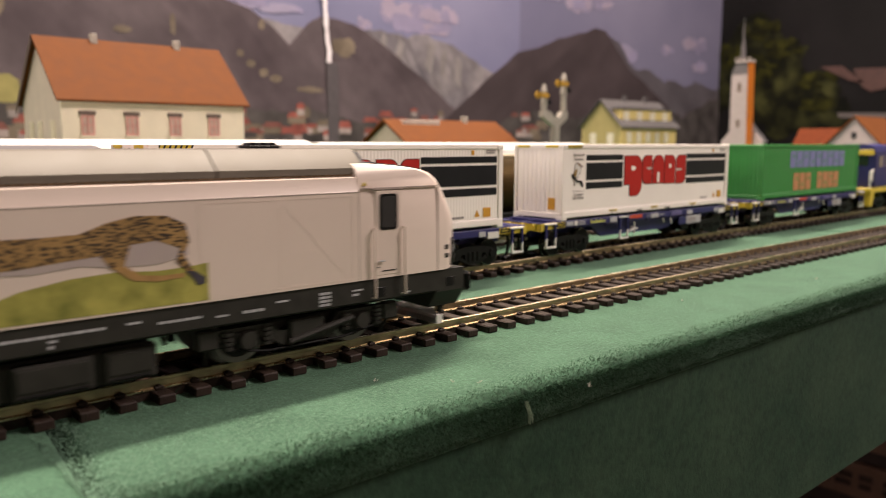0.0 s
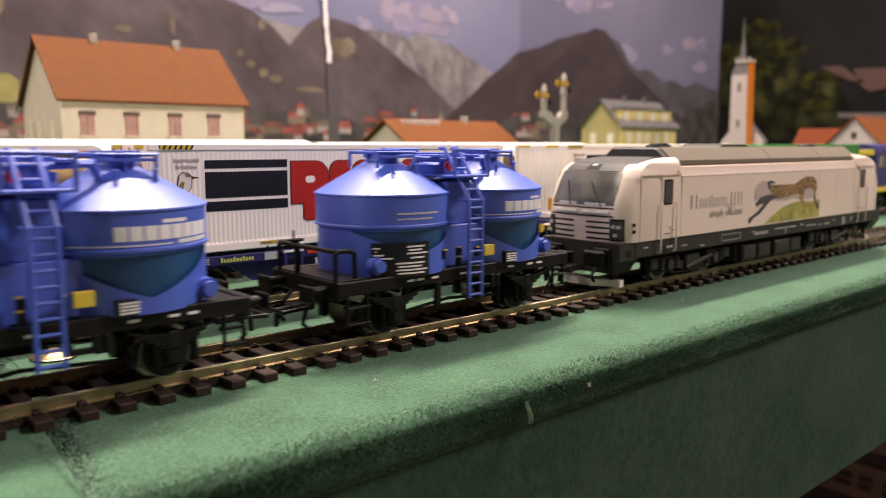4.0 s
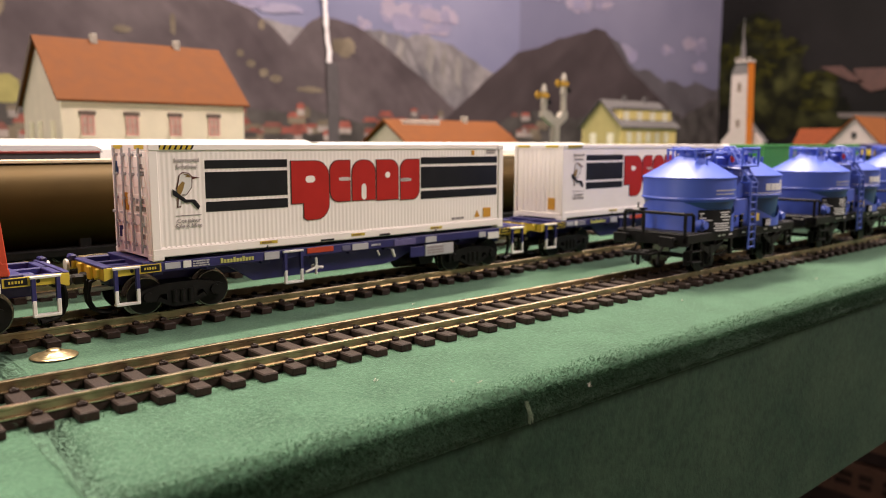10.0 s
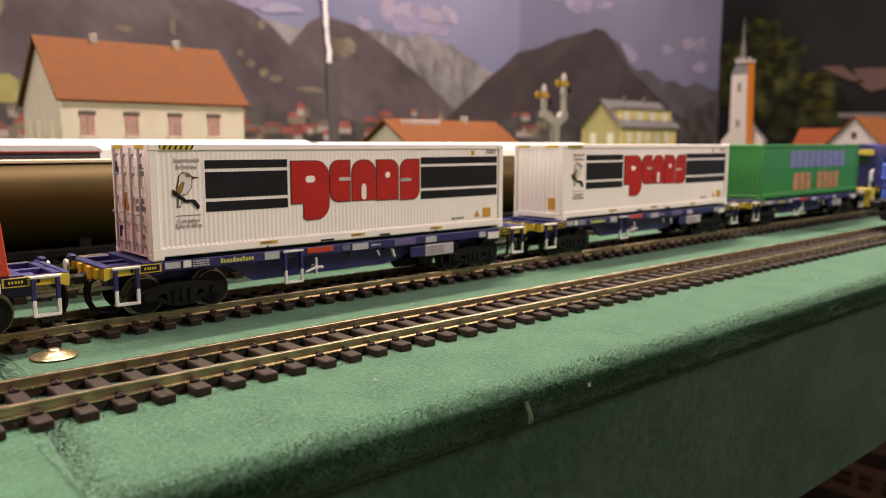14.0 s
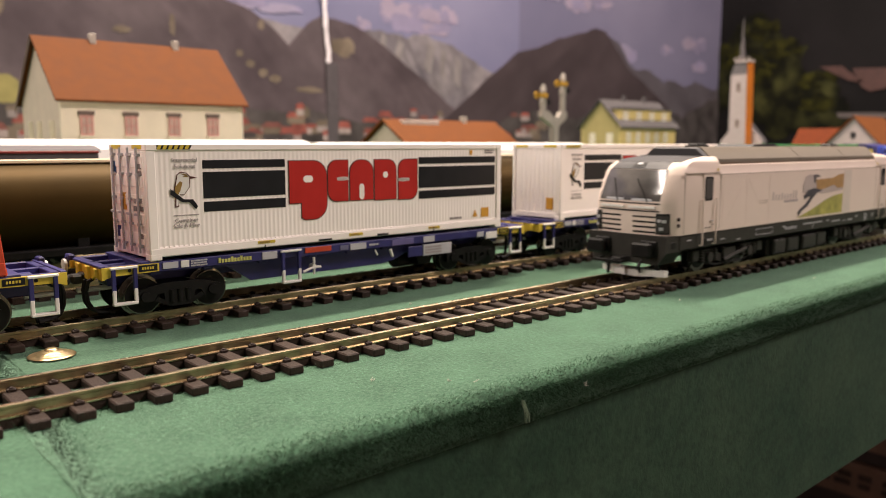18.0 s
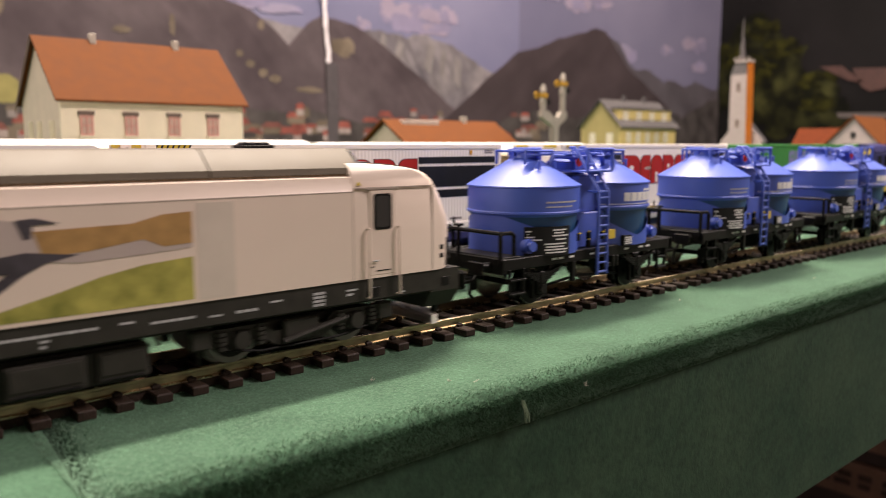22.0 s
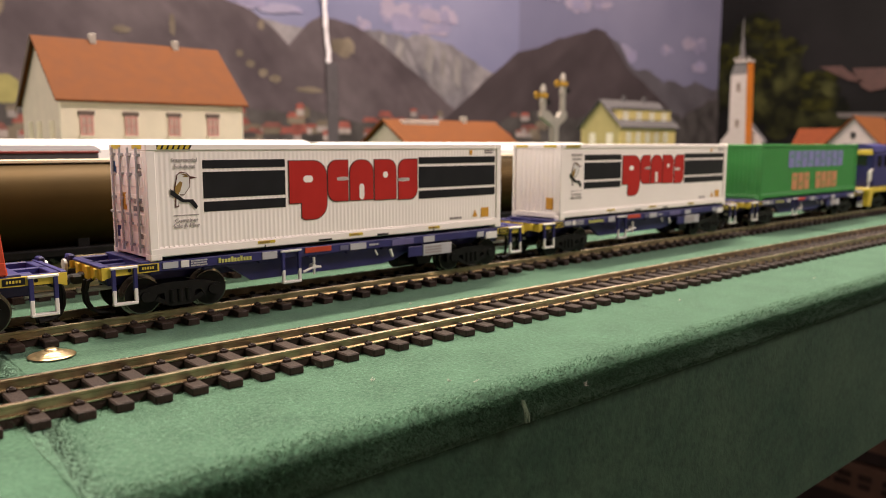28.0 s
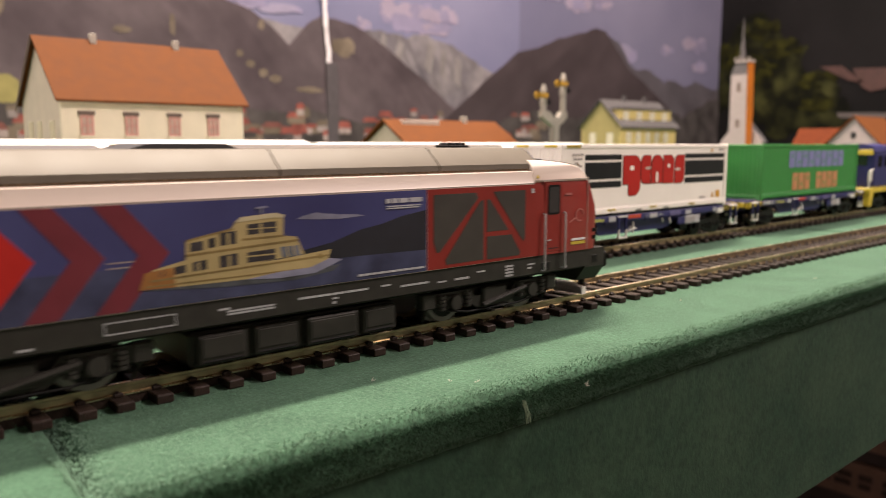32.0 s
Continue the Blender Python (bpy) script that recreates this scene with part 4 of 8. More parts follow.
def silo_wagon(m):
    """Two-silo wagon; x along the track, platform at the low end."""
    w = thing("silo_wagon", "blue two-silo cement wagon with black frame and blue ladder", "railway wagon", "blue silo wagons", m)
    for s in (-1, 1):
        a, b = sorted((s * 13.2, s * 15.4))
        boxpart("solebar", (-34.8, 48, a, b, 16.6, 20.0), BLACK, w, "black side beam", 0.25)
        bm = bmesh.new()
        for x in (-14, -11, -6, 4, 22, 30, 34):
            box(bm, x, x + 2.2, *((a - 0.06, a) if s < 0 else (b, b + 0.06)), 18.0, 18.6)
        joined(part("white_mark", bm, TEXTW, w, "unreadable white marks", smooth=0))
    boxpart("deck", (-33.5, 46, -13, 13, 18.6, 19.8), BLACK, w, "black deck plate", 0.2)
    for x in (-34.8, 46):
        boxpart("headstock", (x, x + 2.2, -15.2, 15.2, 15.6, 20.2), BLACK, w, "black end beam", 0.3)
    for x in (-20, 0, 20, 36):
        boxpart("cross_member", (x, x + 1.5, -13, 13, 16.0, 18.7), BLACK, w, "", 0.2)
    for x in (-34.8, 48):
        for y in (-10, 10):
            buffer(w, x, y, 17.6, -1 if x < 0 else 1)
        loop_coupling(w, x + (2 if x < 0 else -2), 12.6, -1 if x < 0 else 1)
    for x in (-17.2, 31.0):
        ws = axle(w, x, 5.3, label="black wheelset with bright treads")
        for s in (-1, 1):
            y = s * 12.2
            a, b = sorted((y, y + s * 1.4))
            bm = bmesh.new()
            for e in (-1, 1):
                prism(bm, [(x + e * 6.2, 16.8), (x + e * 4.4, 16.8), (x + e * 2.2, 11.2), (x + e * 2.2, 7.4), (x + e * 3.2, 7.4), (x + e * 3.4, 11.2)], a, b)
            box(bm, x - 3.2, x + 3.2, a, b, 6.9, 7.5, 0.1)
            guard = part("axle_guard", bm, BLACK, w, "black forked axle guard", smooth=0)
            bm = bmesh.new()
            box(bm, x - 1.9, x + 1.9, *sorted((y + s * 0.2, y + s * 2.4)), 7.8, 11.8, 0.4)
            cyl(bm, (x, y + s * 2.2, 9.75), (x, y + s * 3.0, 9.75), 1.4, 1.2, seg=14)
            part("axle_box", bm, BLACK, guard, "", smooth=0)
            bm = bmesh.new()
            for k in range(5):
                h_ = 8.6 - 1.55 * k
                n_ = 8
                top = [(x + h_ * (2 * i / n_ - 1), 14.6 - 0.62 * k + 1.3 * (2 * i / n_ - 1) ** 2 * (h_ / 8.6) ** 2) for i in range(n_ + 1)]
                prism(bm, top + [(u, v - 0.52) for u, v in top[::-1]], *sorted((y + s * 1.0, y + s * 2.6)))
            box(bm, x - 1.1, x + 1.1, *sorted((y + s * 0.8, y + s * 2.8)), 11.4, 15.0, 0.2)
            part("leaf_spring", bm, BLACK, guard, "stack of black spring leaves", smooth=0)
            for e in (-1, 1):
                rod("spring_hanger", [(x + e * 8.4, y + s * 1.8, 15.8), (x + e * 9.4, y + s * 1.8, 17.2)], 0.5, BLACK, guard)
            for dx in (-6.6, 6.6):
                boxpart("brake_shoe", (x + dx - 0.9, x + dx + 0.9, s * 8.5 - 1.2, s * 8.5 + 1.2, 7.0, 12.5), BLACK, w, "", 0.3)
    bm = bmesh.new()
    cyl(bm, (22, -4, 12.2), (31, -4, 12.2), 3.4, seg=20)
    part("air_tank", bm, BLACK, w)
    bm = bmesh.new()
    cyl(bm, (2, 4, 13), (10, 4, 13), 2.6, seg=18)
    part("air_tank", bm, BLACK, w)
    bm = bmesh.new()
    boxpart("step", (-4.5, -2.6, -15.4, -14.0, 10.5, 17.0), BLACK, w, "", 0.3)
    box(bm, 11.0, 18.0, -15.2, -14.2, 13.2, 14.4, 0.2)
    box(bm, 11.0, 12.0, -15.2, -14.2, 13.2, 17.0, 0.2)
    box(bm, 17.0, 18.0, -15.2, -14.2, 13.2, 17.0, 0.2)
    part("step", bm, BLACK, w, smooth=0)
    for k, (cx, zl, half) in enumerate(((-10.2, 25.4, 1.15), (26.4, 22.8, 1.1))):
        bm = bmesh.new()
        R = 17.4
        lathe(bm, [(R - 0.5, 31.0), (R - 0.1, 31.6), (R + 0.35, 31.8), (R + 0.35, 32.3), (R, 32.6), (R, 39.4), (R + 0.35, 39.6), (R + 0.3, 40.0), (R - 0.6, 40.5), (4.2, 48.0), (3.2, 48.4), (0.4, 48.5)], cx, 0, 64)
        tank = part("silo", bm, BLUE, w, "blue cylindrical silo with a conical top", smooth=24)
        bm = bmesh.new()
        silo_skirt(bm, cx, R - 0.35, 19.6, 31.2, zl, half)
        part("skirt", bm, BLUE, tank, "blue support skirt", smooth=40)
        bm = bmesh.new()
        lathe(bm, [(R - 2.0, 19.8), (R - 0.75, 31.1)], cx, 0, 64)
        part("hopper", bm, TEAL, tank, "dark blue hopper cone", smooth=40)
        bm = bmesh.new()
        cyl(bm, (cx, 0, 48.0), (cx, 0, 50.2), 4.4, 4.0, seg=24)
        cyl(bm, (cx, 0, 50.2), (cx, 0, 50.9), 4.8, seg=24)
        for a in range(6):
            t = a * math.pi / 3
            box(bm, cx + 4.6 * math.cos(t) - 0.5, cx + 4.6 * math.cos(t) + 0.5, 4.6 * math.sin(t) - 0.5, 4.6 * math.sin(t) + 0.5, 48.8, 51.0, 0.1)
        part("hatch", bm, BLUE, tank, "bolted filling hatch")
        bm = bmesh.new()
        for t in (-1.9, -1.0):
            px, py = cx + 9.5 * math.cos(t), 9.5 * math.sin(t)
            box(bm, px - 0.45, px + 0.45, py - 0.4, py + 0.4, 43.5, 47.4, 0.15)
        part("lifting_lug", bm, BLUE, tank)
        for q in (-1, 1):
            rod("guard_rail", [(cx - 6, q * 6.0, 46.2), (cx - 6, q * 6.0, 50.2), (cx + 6.2, q * 6.0, 50.2), (cx + 6.2, q * 6.0, 46.2)], 0.42, BLUE, w, "blue roof guard rail")
            rod("guard_rail", [(cx + q * 6.1, -6, 50.2), (cx + q * 6.1, 6, 50.2)], 0.40, BLUE, w, "blue roof guard rail")
            rod("guard_post", [(cx, q * 6, 46.6), (cx, q * 6, 50.2)], 0.36, BLUE, w)
        boxpart("walk_plank", (cx - 5.6, cx + 5.8, -6.2, -4.6, 48.8, 49.4), BLUE, w, "", 0.1)
        xo = cx + (-11.5 if k == 0 else 13.0)
        bm = bmesh.new()
        cyl(bm, (xo, -12.6, 22.6), (xo, -14.9, 22.6), 1.7, 1.5, seg=18)
        cyl(bm, (xo, -11.4, 22.6), (xo, -13.6, 22.6), 2.2, seg=18)
        part("outlet_cap", bm, BLUE, w, "round blue outlet cap")
    # middle platform between the silos
    boxpart("platform", (1.5, 14.5, -15.5, 15.5, 43.6, 44.3), BLUE, w, "blue walkway between the silos", 0.15)
    bm = bmesh.new()
    lathe(bm, [(6.5, 44.2), (6.5, 46.8), (5.5, 47.0), (4.0, 47.6)], 8, -2, 28)
    part("valve_drum", bm, BLUE, w, "round blue valve housing")
    boxpart("valve_box", (4.5, 11.5, -9, -5.6, 44.2, 48.6), BLUE, w, "", 0.3)
    for s in (-1, 1):
        rod("guard_rail", [(1.8, s * 15.2, 44), (1.8, s * 15.2, 50.8), (14.2, s * 15.2, 50.8), (14.2, s * 15.2, 44)], 0.45, BLUE, w, "blue walkway rail")
    boxpart("walk_plank", (0, 3.2, -10, 10, 48.8, 49.6), BLUE, w, "", 0.15)
    boxpart("walk_plank", (12.8, 16, -10, 10, 48.8, 49.6), BLUE, w, "", 0.15)
    for y in (-6, 2, 8):
        boxpart("pipe_bridge", (3, 13, y - 0.5, y + 0.5, 49.0, 50.0), BLUE, w, "", 0.1)
    for x0_, x1_ in ((-6.0, 5.5), (21.0, 10.5)):
        rod("air_pipe", [(x0_, -6.5, 45.5), (x0_ + (1.5 if x0_ < 8 else -1.5), -7.0, 48.6), (x1_, -7.6, 48.2), (x1_, -7.6, 45)], 0.8, BLUE, w, "bent blue air pipe")
    bm = bmesh.new()
    cyl(bm, (5.2, -9.0, 46.6), (5.2, -9.4, 46.6), 1.3, seg=18)
    part("valve_wheel", bm, REDP, w, "small red valve wheel")
    # body plates between the silos
    bm = bmesh.new()
    box(bm, 0.5, 15.6, -12.0, 12.0, 19.9, 31.0, 0.3)
    part("body", bm, BLUE, w, "blue plates joining the silos", smooth=0)
    boxpart("upper_body", (3.5, 12.5, -10.5, 10.5, 30.8, 42.5), BLUE, w, "", 0.4)
    # ladder
    y = -17.4
    stile = rod("ladder", [(5.2, y, 11.8), (5.2, y, 37.8), (5.2, y + 10.0, 51.2), (5.2, y + 12.0, 51.2)], 0.5, BLUE, w, "blue steel ladder")
    rod("stile", [(9.8, y, 11.8), (9.8, y, 37.8), (9.8, y + 10.0, 51.2), (9.8, y + 12.0, 51.2)], 0.5, BLUE, stile)
    for i in range(9):
        rod("rung", [(5.2, y, 12.6 + i * 2.9), (9.8, y, 12.6 + i * 2.9)], 0.38, BLUE, stile)
    boxpart("tread", (4.2, 10.8, y - 0.2, y + 4.0, 37.4, 38.0), BLUE, stile, "", 0.12)
    for i in range(1, 5):
        rod("rung", [(5.2, y + 2.0 * i, 37.8 + 2.68 * i), (9.8, y + 2.0 * i, 37.8 + 2.68 * i)], 0.38, BLUE, stile)
    for x in (1.8, 14.2):
        boxpart("rail_post", (x - 0.5, x + 0.5, -15.7, -14.9, 45.0, 51.0), BLUE, w, "", 0.1)
    # panels and lettering
    y = -15.3
    pl = round_plates(w, "data_panel", -10.2, 17.35, [(-2.38, -1.47, 19.6, 28.2)], BLACKP, "curved black data panel with white lines")
    rows = []
    for a0, a1, z0, n in ((-2.35, -2.20, 26.7, 4), (-2.35, -2.02, 24.2, 1), (-1.86, -1.52, 27.0, 3), (-1.80, -1.52, 24.2, 1), (-2.02, -1.52, 22.9, 4)):
        rows += [(a0 + 0.03 * (k % 2), a1 - 0.05 * ((k + 1) % 3), z0 - 0.85 * k, z0 - 0.85 * k + 0.42) for k in range(n)]
    round_plates(pl, "white_line", -10.2, 17.42, rows, TEXTW, "unreadable white lines")
    boxpart("yellow_plate", (12.3, 16.0, -16.0, -14.0, 22.3, 25.2), YELLOW, w, "small yellow plate", 0.1)
    p2 = boxpart("data_panel", (19.5, 26.0, -16.8, -14.0, 19.6, 23.0), BLACKP, w, "small black data panel", 0.1)
    bars(p2, 20.2, 25.2, 20.1, 22.4, -16.8, 4, TEXTW, 9)
    for x, z in ((-2.6, 24), (3.0, 24), (3.0, 21.5), (9.8, 23.6)):
        boxpart("bracket", (x, x + 1.6, -15.4, -14.2, z - 1.2, z + 1.2), BLACK, w, "", 0.2)
    for cx, a0, a1, z0, z1, mm, n in ((26.4, -1.95, -0.66, 34.0, 36.8, TEXTW, 8), (26.4, -1.22, -0.66, 32.9, 33.7, TEXTW, 6), (-10.2, -2.0, -1.27, 35.1, 35.6, GREYP, 7), (-10.2, -2.0, -1.4, 33.8, 34.2, GREYP, 5), (26.4, -2.45, -1.30, 33.0, 33.25, TEXTW, 1), (26.4, -1.42, -1.1, 37.2, 37.9, TEXTW, 1)):
        step = (a1 - a0) / n
        round_plates(w, "lettering_bar", cx, 17.47, [(a0 + step * i, a0 + step * (i + (0.88 if n > 1 else 1.0)), z0, z1) for i in range(n)], mm, "pale block of lettering")
    # brake platform with black hand rails
    for y_ in (-13.9, 12.0):
        rod("hand_rail", [(-34.4, y_, 18.5), (-34.4, y_, 26.6), (-33.8, y_, 27.3), (-30.2, y_, 27.2), (-29.0, y_, 26.4), (-28.8, y_, 18.5)], 0.6, BLACK, w, "black platform hand rail")
    rod("hand_rail", [(-34.4, -13.9, 27.3), (-34.4, 12.0, 27.3)], 0.6, BLACK, w, "black platform hand rail")
    rod("rail_post", [(-34.4, 3.6, 19.0), (-34.4, 3.6, 27.3)], 0.6, BLACK, w)
    bk = rod("brake_column", [(-33.4, 4.6, 20), (-33.4, 4.6, 28.4)], 0.6, BLACK, w)
    bm = bmesh.new()
    cyl(bm, (-33.4, 4.6, 28.2), (-33.4, 4.6, 28.7), 1.6, seg=14)
    cyl(bm, (-33.0, 7.2, 28.4), (-33.0, 7.2, 30.6), 0.3, seg=8)
    part("brake_wheel", bm, BLACK, bk)
    bm = bmesh.new()
    for z in (9.5, 13.5):
        box(bm, -32.5, -26.0, -16.4, -13.8, z, z + 0.6, 0.1)
    for x in (-32.2, -26.4):
        box(bm, x - 0.3, x + 0.3, -15.8, -15.0, 9.5, 17, 0.1)
    part("step", bm, BLACK, w, smooth=0)
    bm = bmesh.new()
    box(bm, -34.4, -27.0, -14.8, 14.8, 19.8, 20.5, 0.15)
    part("platform_floor", bm, BLACK, w, smooth=0)
    # brake gear and steps hung under the frame
    for s in (-1, 1):
        rod("brake_rod", [(-10, s * 10.5, 9.6), (4, s * 10.5, 11.0), (24, s * 10.5, 9.6)], 0.45, BLACK, w, "thin black brake rod")
        bm = bmesh.new()
        wire(bm, [(42.0, s * 14.6, 17.0), (42.0, s * 14.6, 10.2), (46.4, s * 14.6, 10.2), (46.4, s * 14.6, 17.0)], 0.4)
        box(bm, 41.8, 46.6, s * 14.6 - 1.0, s * 14.6 + 1.0, 9.8, 10.5, 0.15)
        box(bm, 41.8, 46.6, s * 14.6 - 0.7, s * 14.6 + 0.7, 13.4, 14.0, 0.15)
        part("step", bm, BLACK, w, "black wire step", smooth=0)
        rod("brake_hose", [(-35.0, s * 5.5, 15.4), (-37.6, s * 5.5, 12.5), (-38.4, s * 5.5, 9.4), (-37.2, s * 5.5, 8.2)], 0.5, BLACK, w, "black brake hose")
        rod("brake_hose", [(48.0, s * 5.5, 15.4), (50.6, s * 5.5, 12.5), (51.4, s * 5.5, 9.4), (50.2, s * 5.5, 8.2)], 0.5, BLACK, w, "black brake hose")
    for x in (15.5, 17.5):
        boxpart("valve_block", (x, x + 1.4, -15.6, -13.6, 13.0, 16.8), BLACK, w, "", 0.3)
    for x, z in ((-2.0, 25.0), (2.6, 25.4), (2.6, 22.9), (9.8, 24.8)):
        boxpart("yellow_tip", (x, x + 1.3, -15.6, -15.3, z - 0.1, z + 0.3), YELLOW, w, "small yellow mark", 0.0)
    return w


# ---------------------------------------------------------------- locomotives
NOSE = [(20.4, 107.6, 17.2), (24.5, 108.0, 17.2), (31.0, 108.0, 17.2), (33.6, 107.6, 17.15), (36.5, 106.2, 17.1), (39.5, 104.8, 17.0), (41.5, 103.6, 16.8),
        (43.5, 102.2, 16.6), (45.0, 100.2, 16.25), (46.0, 97.6, 15.9), (46.6, 94.4, 15.5), (47.1, 90.4, 15.0), (47.5, 86.0, 14.5), (47.8, 81.0, 14.0)]
US = (-1.0, -0.94, -0.88, -0.82, -0.76, -0.68, -0.55, -0.38, -0.2, 0.0, 0.2, 0.38, 0.55, 0.68, 0.76, 0.82, 0.88, 0.94, 1.0)


def nose_at(u, z):
    """A point of the cab front: u across from -1 to 1; a gentle bow, then tapering cheeks."""
    f, w = NOSE[-1][1:]
    for (z0, f0, w0), (z1, f1, w1) in zip(NOSE, NOSE[1:]):
        if z <= z1:
            k = max(0.0, (z - z0) / (z1 - z0))
            f, w = f0 + k * (f1 - f0), w0 + k * (w1 - w0)
            break
    t = abs(u)
    x = f - 0.2 - 0.007 * (min(t, 0.76) * w) ** 2
    if t > 0.76:
        x -= (5.4 - 1.6 * min(1, max(0, (z - 32) / 12))) * ((t - 0.76) / 0.24) ** 1.5
    return Vector((x, u * w, min(z, NOSE[-1][0])))


def nose_patch(bm, d, u0, u1, z0, z1, off=0.25, nu=8, nz=6):
    """A thin plate that follows the cab front; d is the end, -1 or 1."""
    rows, back = [], []
    for j in range(nz + 1):
        r, rb = [], []
        for i in range(nu + 1):
            u, z = u0 + (u1 - u0) * i / nu, z0 + (z1 - z0) * j / nz
            p = nose_at(u, z)
            du, dz = nose_at(min(1, u + 0.01), z) - nose_at(max(-1, u - 0.01), z), nose_at(u, min(47.8, z + 0.2)) - nose_at(u, max(20.4, z - 0.2))
            n = du.cross(dz).normalized()
            q, b = p + n * off, p - n * 0.3
            r.append(bm.verts.new((d * q.x, q.y, q.z)))
            rb.append(bm.verts.new((d * b.x, b.y, b.z)))
        rows.append(r)
        back.append(rb)
    for j in range(nz):
        for i in range(nu):
            bm.faces.new((rows[j][i], rows[j][i + 1], rows[j + 1][i + 1], rows[j + 1][i]))
    ring = [(0, i) for i in range(nu)] + [(j, nu) for j in range(nz)] + [(nz, i) for i in range(nu, 0, -1)] + [(j, 0) for j in range(nz, 0, -1)]
    for (a, b), (c, e) in zip(ring, ring[1:] + ring[:1]):
        bm.faces.new((rows[a][b], back[a][b], back[c][e], rows[c][e]))


def cab_mesh(bm, d, z_from, z_to, inner=74.0):
    rows = []
    for z, f, w in NOSE:
        if z_from <= z <= z_to:
            row = [(inner, -w)] + [(nose_at(u, z).x, nose_at(u, z).y) for u in US] + [(inner, w)]
            rows.append([bm.verts.new((d * x, y, z)) for x, y in row])
    for a, b in zip(rows, rows[1:]):
        for i in range(len(a) - 1):
            bm.faces.new((a[i], a[i + 1], b[i + 1], b[i]))
    bm.faces.new(rows[-1])
    bm.faces.new(rows[0][::-1])
    bm.faces.new([r[0] for r in rows] + [r[-1] for r in rows[::-1]])


def locomotive(m, label, body_mat, nose_mat, livery):
    """Four-axle diesel locomotive, 230 long; both sides alike."""
    w = thing("locomotive", label, "locomotive", "locomotives", m)
    # main body and roof
    bm = bmesh.new()
    prof = [(-17.2, 20.4), (-17.2, 41.3), (-16.9, 41.7), (-16.2, 44.6), (-14.9, 44.9), (14.9, 44.9), (16.2, 44.6), (16.9, 41.7), (17.2, 41.3), (17.2, 20.4)]
    prism(bm, prof, -74.0, 74.0, "x")
    part("body", bm, CREAM, w, "smooth white body shell", smooth=25)
    bm = bmesh.new()
    box(bm, -74.5, 74.5, -14.5, 14.5, 44.8, 46.0)
    part("roof_slot", bm, BLACK, w, "dark ventilation slot under the roof", smooth=0)
    bm = bmesh.new()
    for s in (-1, 1):
        for i in range(74):
            box(bm, -74 + 2 * i, -72.5 + 2 * i, *sorted((s * 14.5, s * 15.1)), 44.95, 45.35)
    joined_part("slot_slats", bm, LOUVRE, w, "fine brown slats along the roof slot", smooth=0)
    hood = [(-15.2, 45.4), (-15.0, 46.8), (-10.2, 51.0), (-9.2, 51.3), (9.2, 51.3), (10.2, 51.0), (15.0, 46.8), (15.2, 45.4)]
    for a, b in ((-77.0, -6.0), (-5.6, 40.0), (40.4, 77.0)):
        bm = bmesh.new()
        prism(bm, hood, a, b, "x")
        part("roof_hood", bm, ROOFG, w, "silver grey sloping roof hood", smooth=25)
    for d in (-1, 1):
        bm = bmesh.new()
        prism(bm, [(y * 0.97, z - 0.1) for y, z in hood], *sorted((d * 77.1, d * 79.0)), "x")
        for v in bm.verts:
            if abs(v.co.x) > 78:
                v.co.z = 45.4 + (v.co.z - 45.4) * 0.90
                v.co.y *= 0.96
        part("hood_end", bm, DARKG, w, "dark grey sloping hood end", smooth=0)
        bm = bmesh.new()
        cab_mesh(bm, d, 0, 41.5)
        cab = part("cab", bm, nose_mat, w, "rounded driving cab", smooth=40)
        bm = bmesh.new()
        cab_mesh(bm, d, 41.5, 60)
        part("cab_shoulder", bm, CREAM, cab, "white rounded cab shoulder", smooth=40)
        bm = bmesh.new()
        nose_patch(bm, d, -0.74, 0.74, 32.4, 43.2, 0.15, 14, 8)
        part("windscreen", bm, SCREEN, cab, "dark wrap-round windscreen", smooth=40)
        bm = bmesh.new()
        nose_patch(bm, d, -0.70, 0.70, 43.4, 46.1, 0.18, 14, 6)
        nose_patch(bm, d, -0.86, 0.86, 45.9, 47.8, 0.2, 14, 6)
        box(bm, *sorted((d * 74.2, d * 82.5)), -12.2, 12.2, 47.4, 48.05, 0.15)
        part("cab_roof", bm, DARKG, cab, "dark grey cab roof", smooth=40)
        bm = bmesh.new()
        nose_patch(bm, d, -0.15, 0.15, 43.8, 45.4, 0.32, 4, 3)
        part("top_lamp", bm, BLACK, cab, "black upper headlamp panel")
        bm = bmesh.new()
        nose_patch(bm, d, -0.05, 0.06, 44.7, 45.2, 0.55, 2, 1)
        part("lamp_lens", bm, GREYP, cab, "small pale lamp lens")
        bm = bmesh.new()
        for z in (28.7, 31.3):
            nose_patch(bm, d, -0.74, 0.74, z, z + 0.42, 0.3, 14, 1)
        part("sill_line", bm, BLACK, cab, "dark lines under the windscreen")
        bm = bmesh.new()
        for k in range(4):
            z = 21.2 + k * 1.8
            for a, b in ((-0.66, -0.15), (0.15, 0.66)):
                nose_patch(bm, d, a, b, z, z + 0.6, 0.12, 6, 1)
        part("grille", bm, BLACK, cab, "black grille slots in the front")
        for s in (-1, 1):
            bm = bmesh.new()
            nose_patch(bm, d, *sorted((s * 0.67, s * 0.90)), 20.9, 28.2, 0.14, 8, 4)
            part("lamp_bezel", bm, BLACK, cab, "dark headlamp surround")
            bm = bmesh.new()
            nose_patch(bm, d, *sorted((s * 0.70, s * 0.885)), 21.5, 27.5, 0.4, 8, 4)
            part("headlamp", bm, LAMPG, cab, "dark glass headlamp cluster")
            bm = bmesh.new()
            a = nose_at(s * 0.36 - 0.12, 32.2)
            b = nose_at(s * 0.30 + 0.18, 40.0)
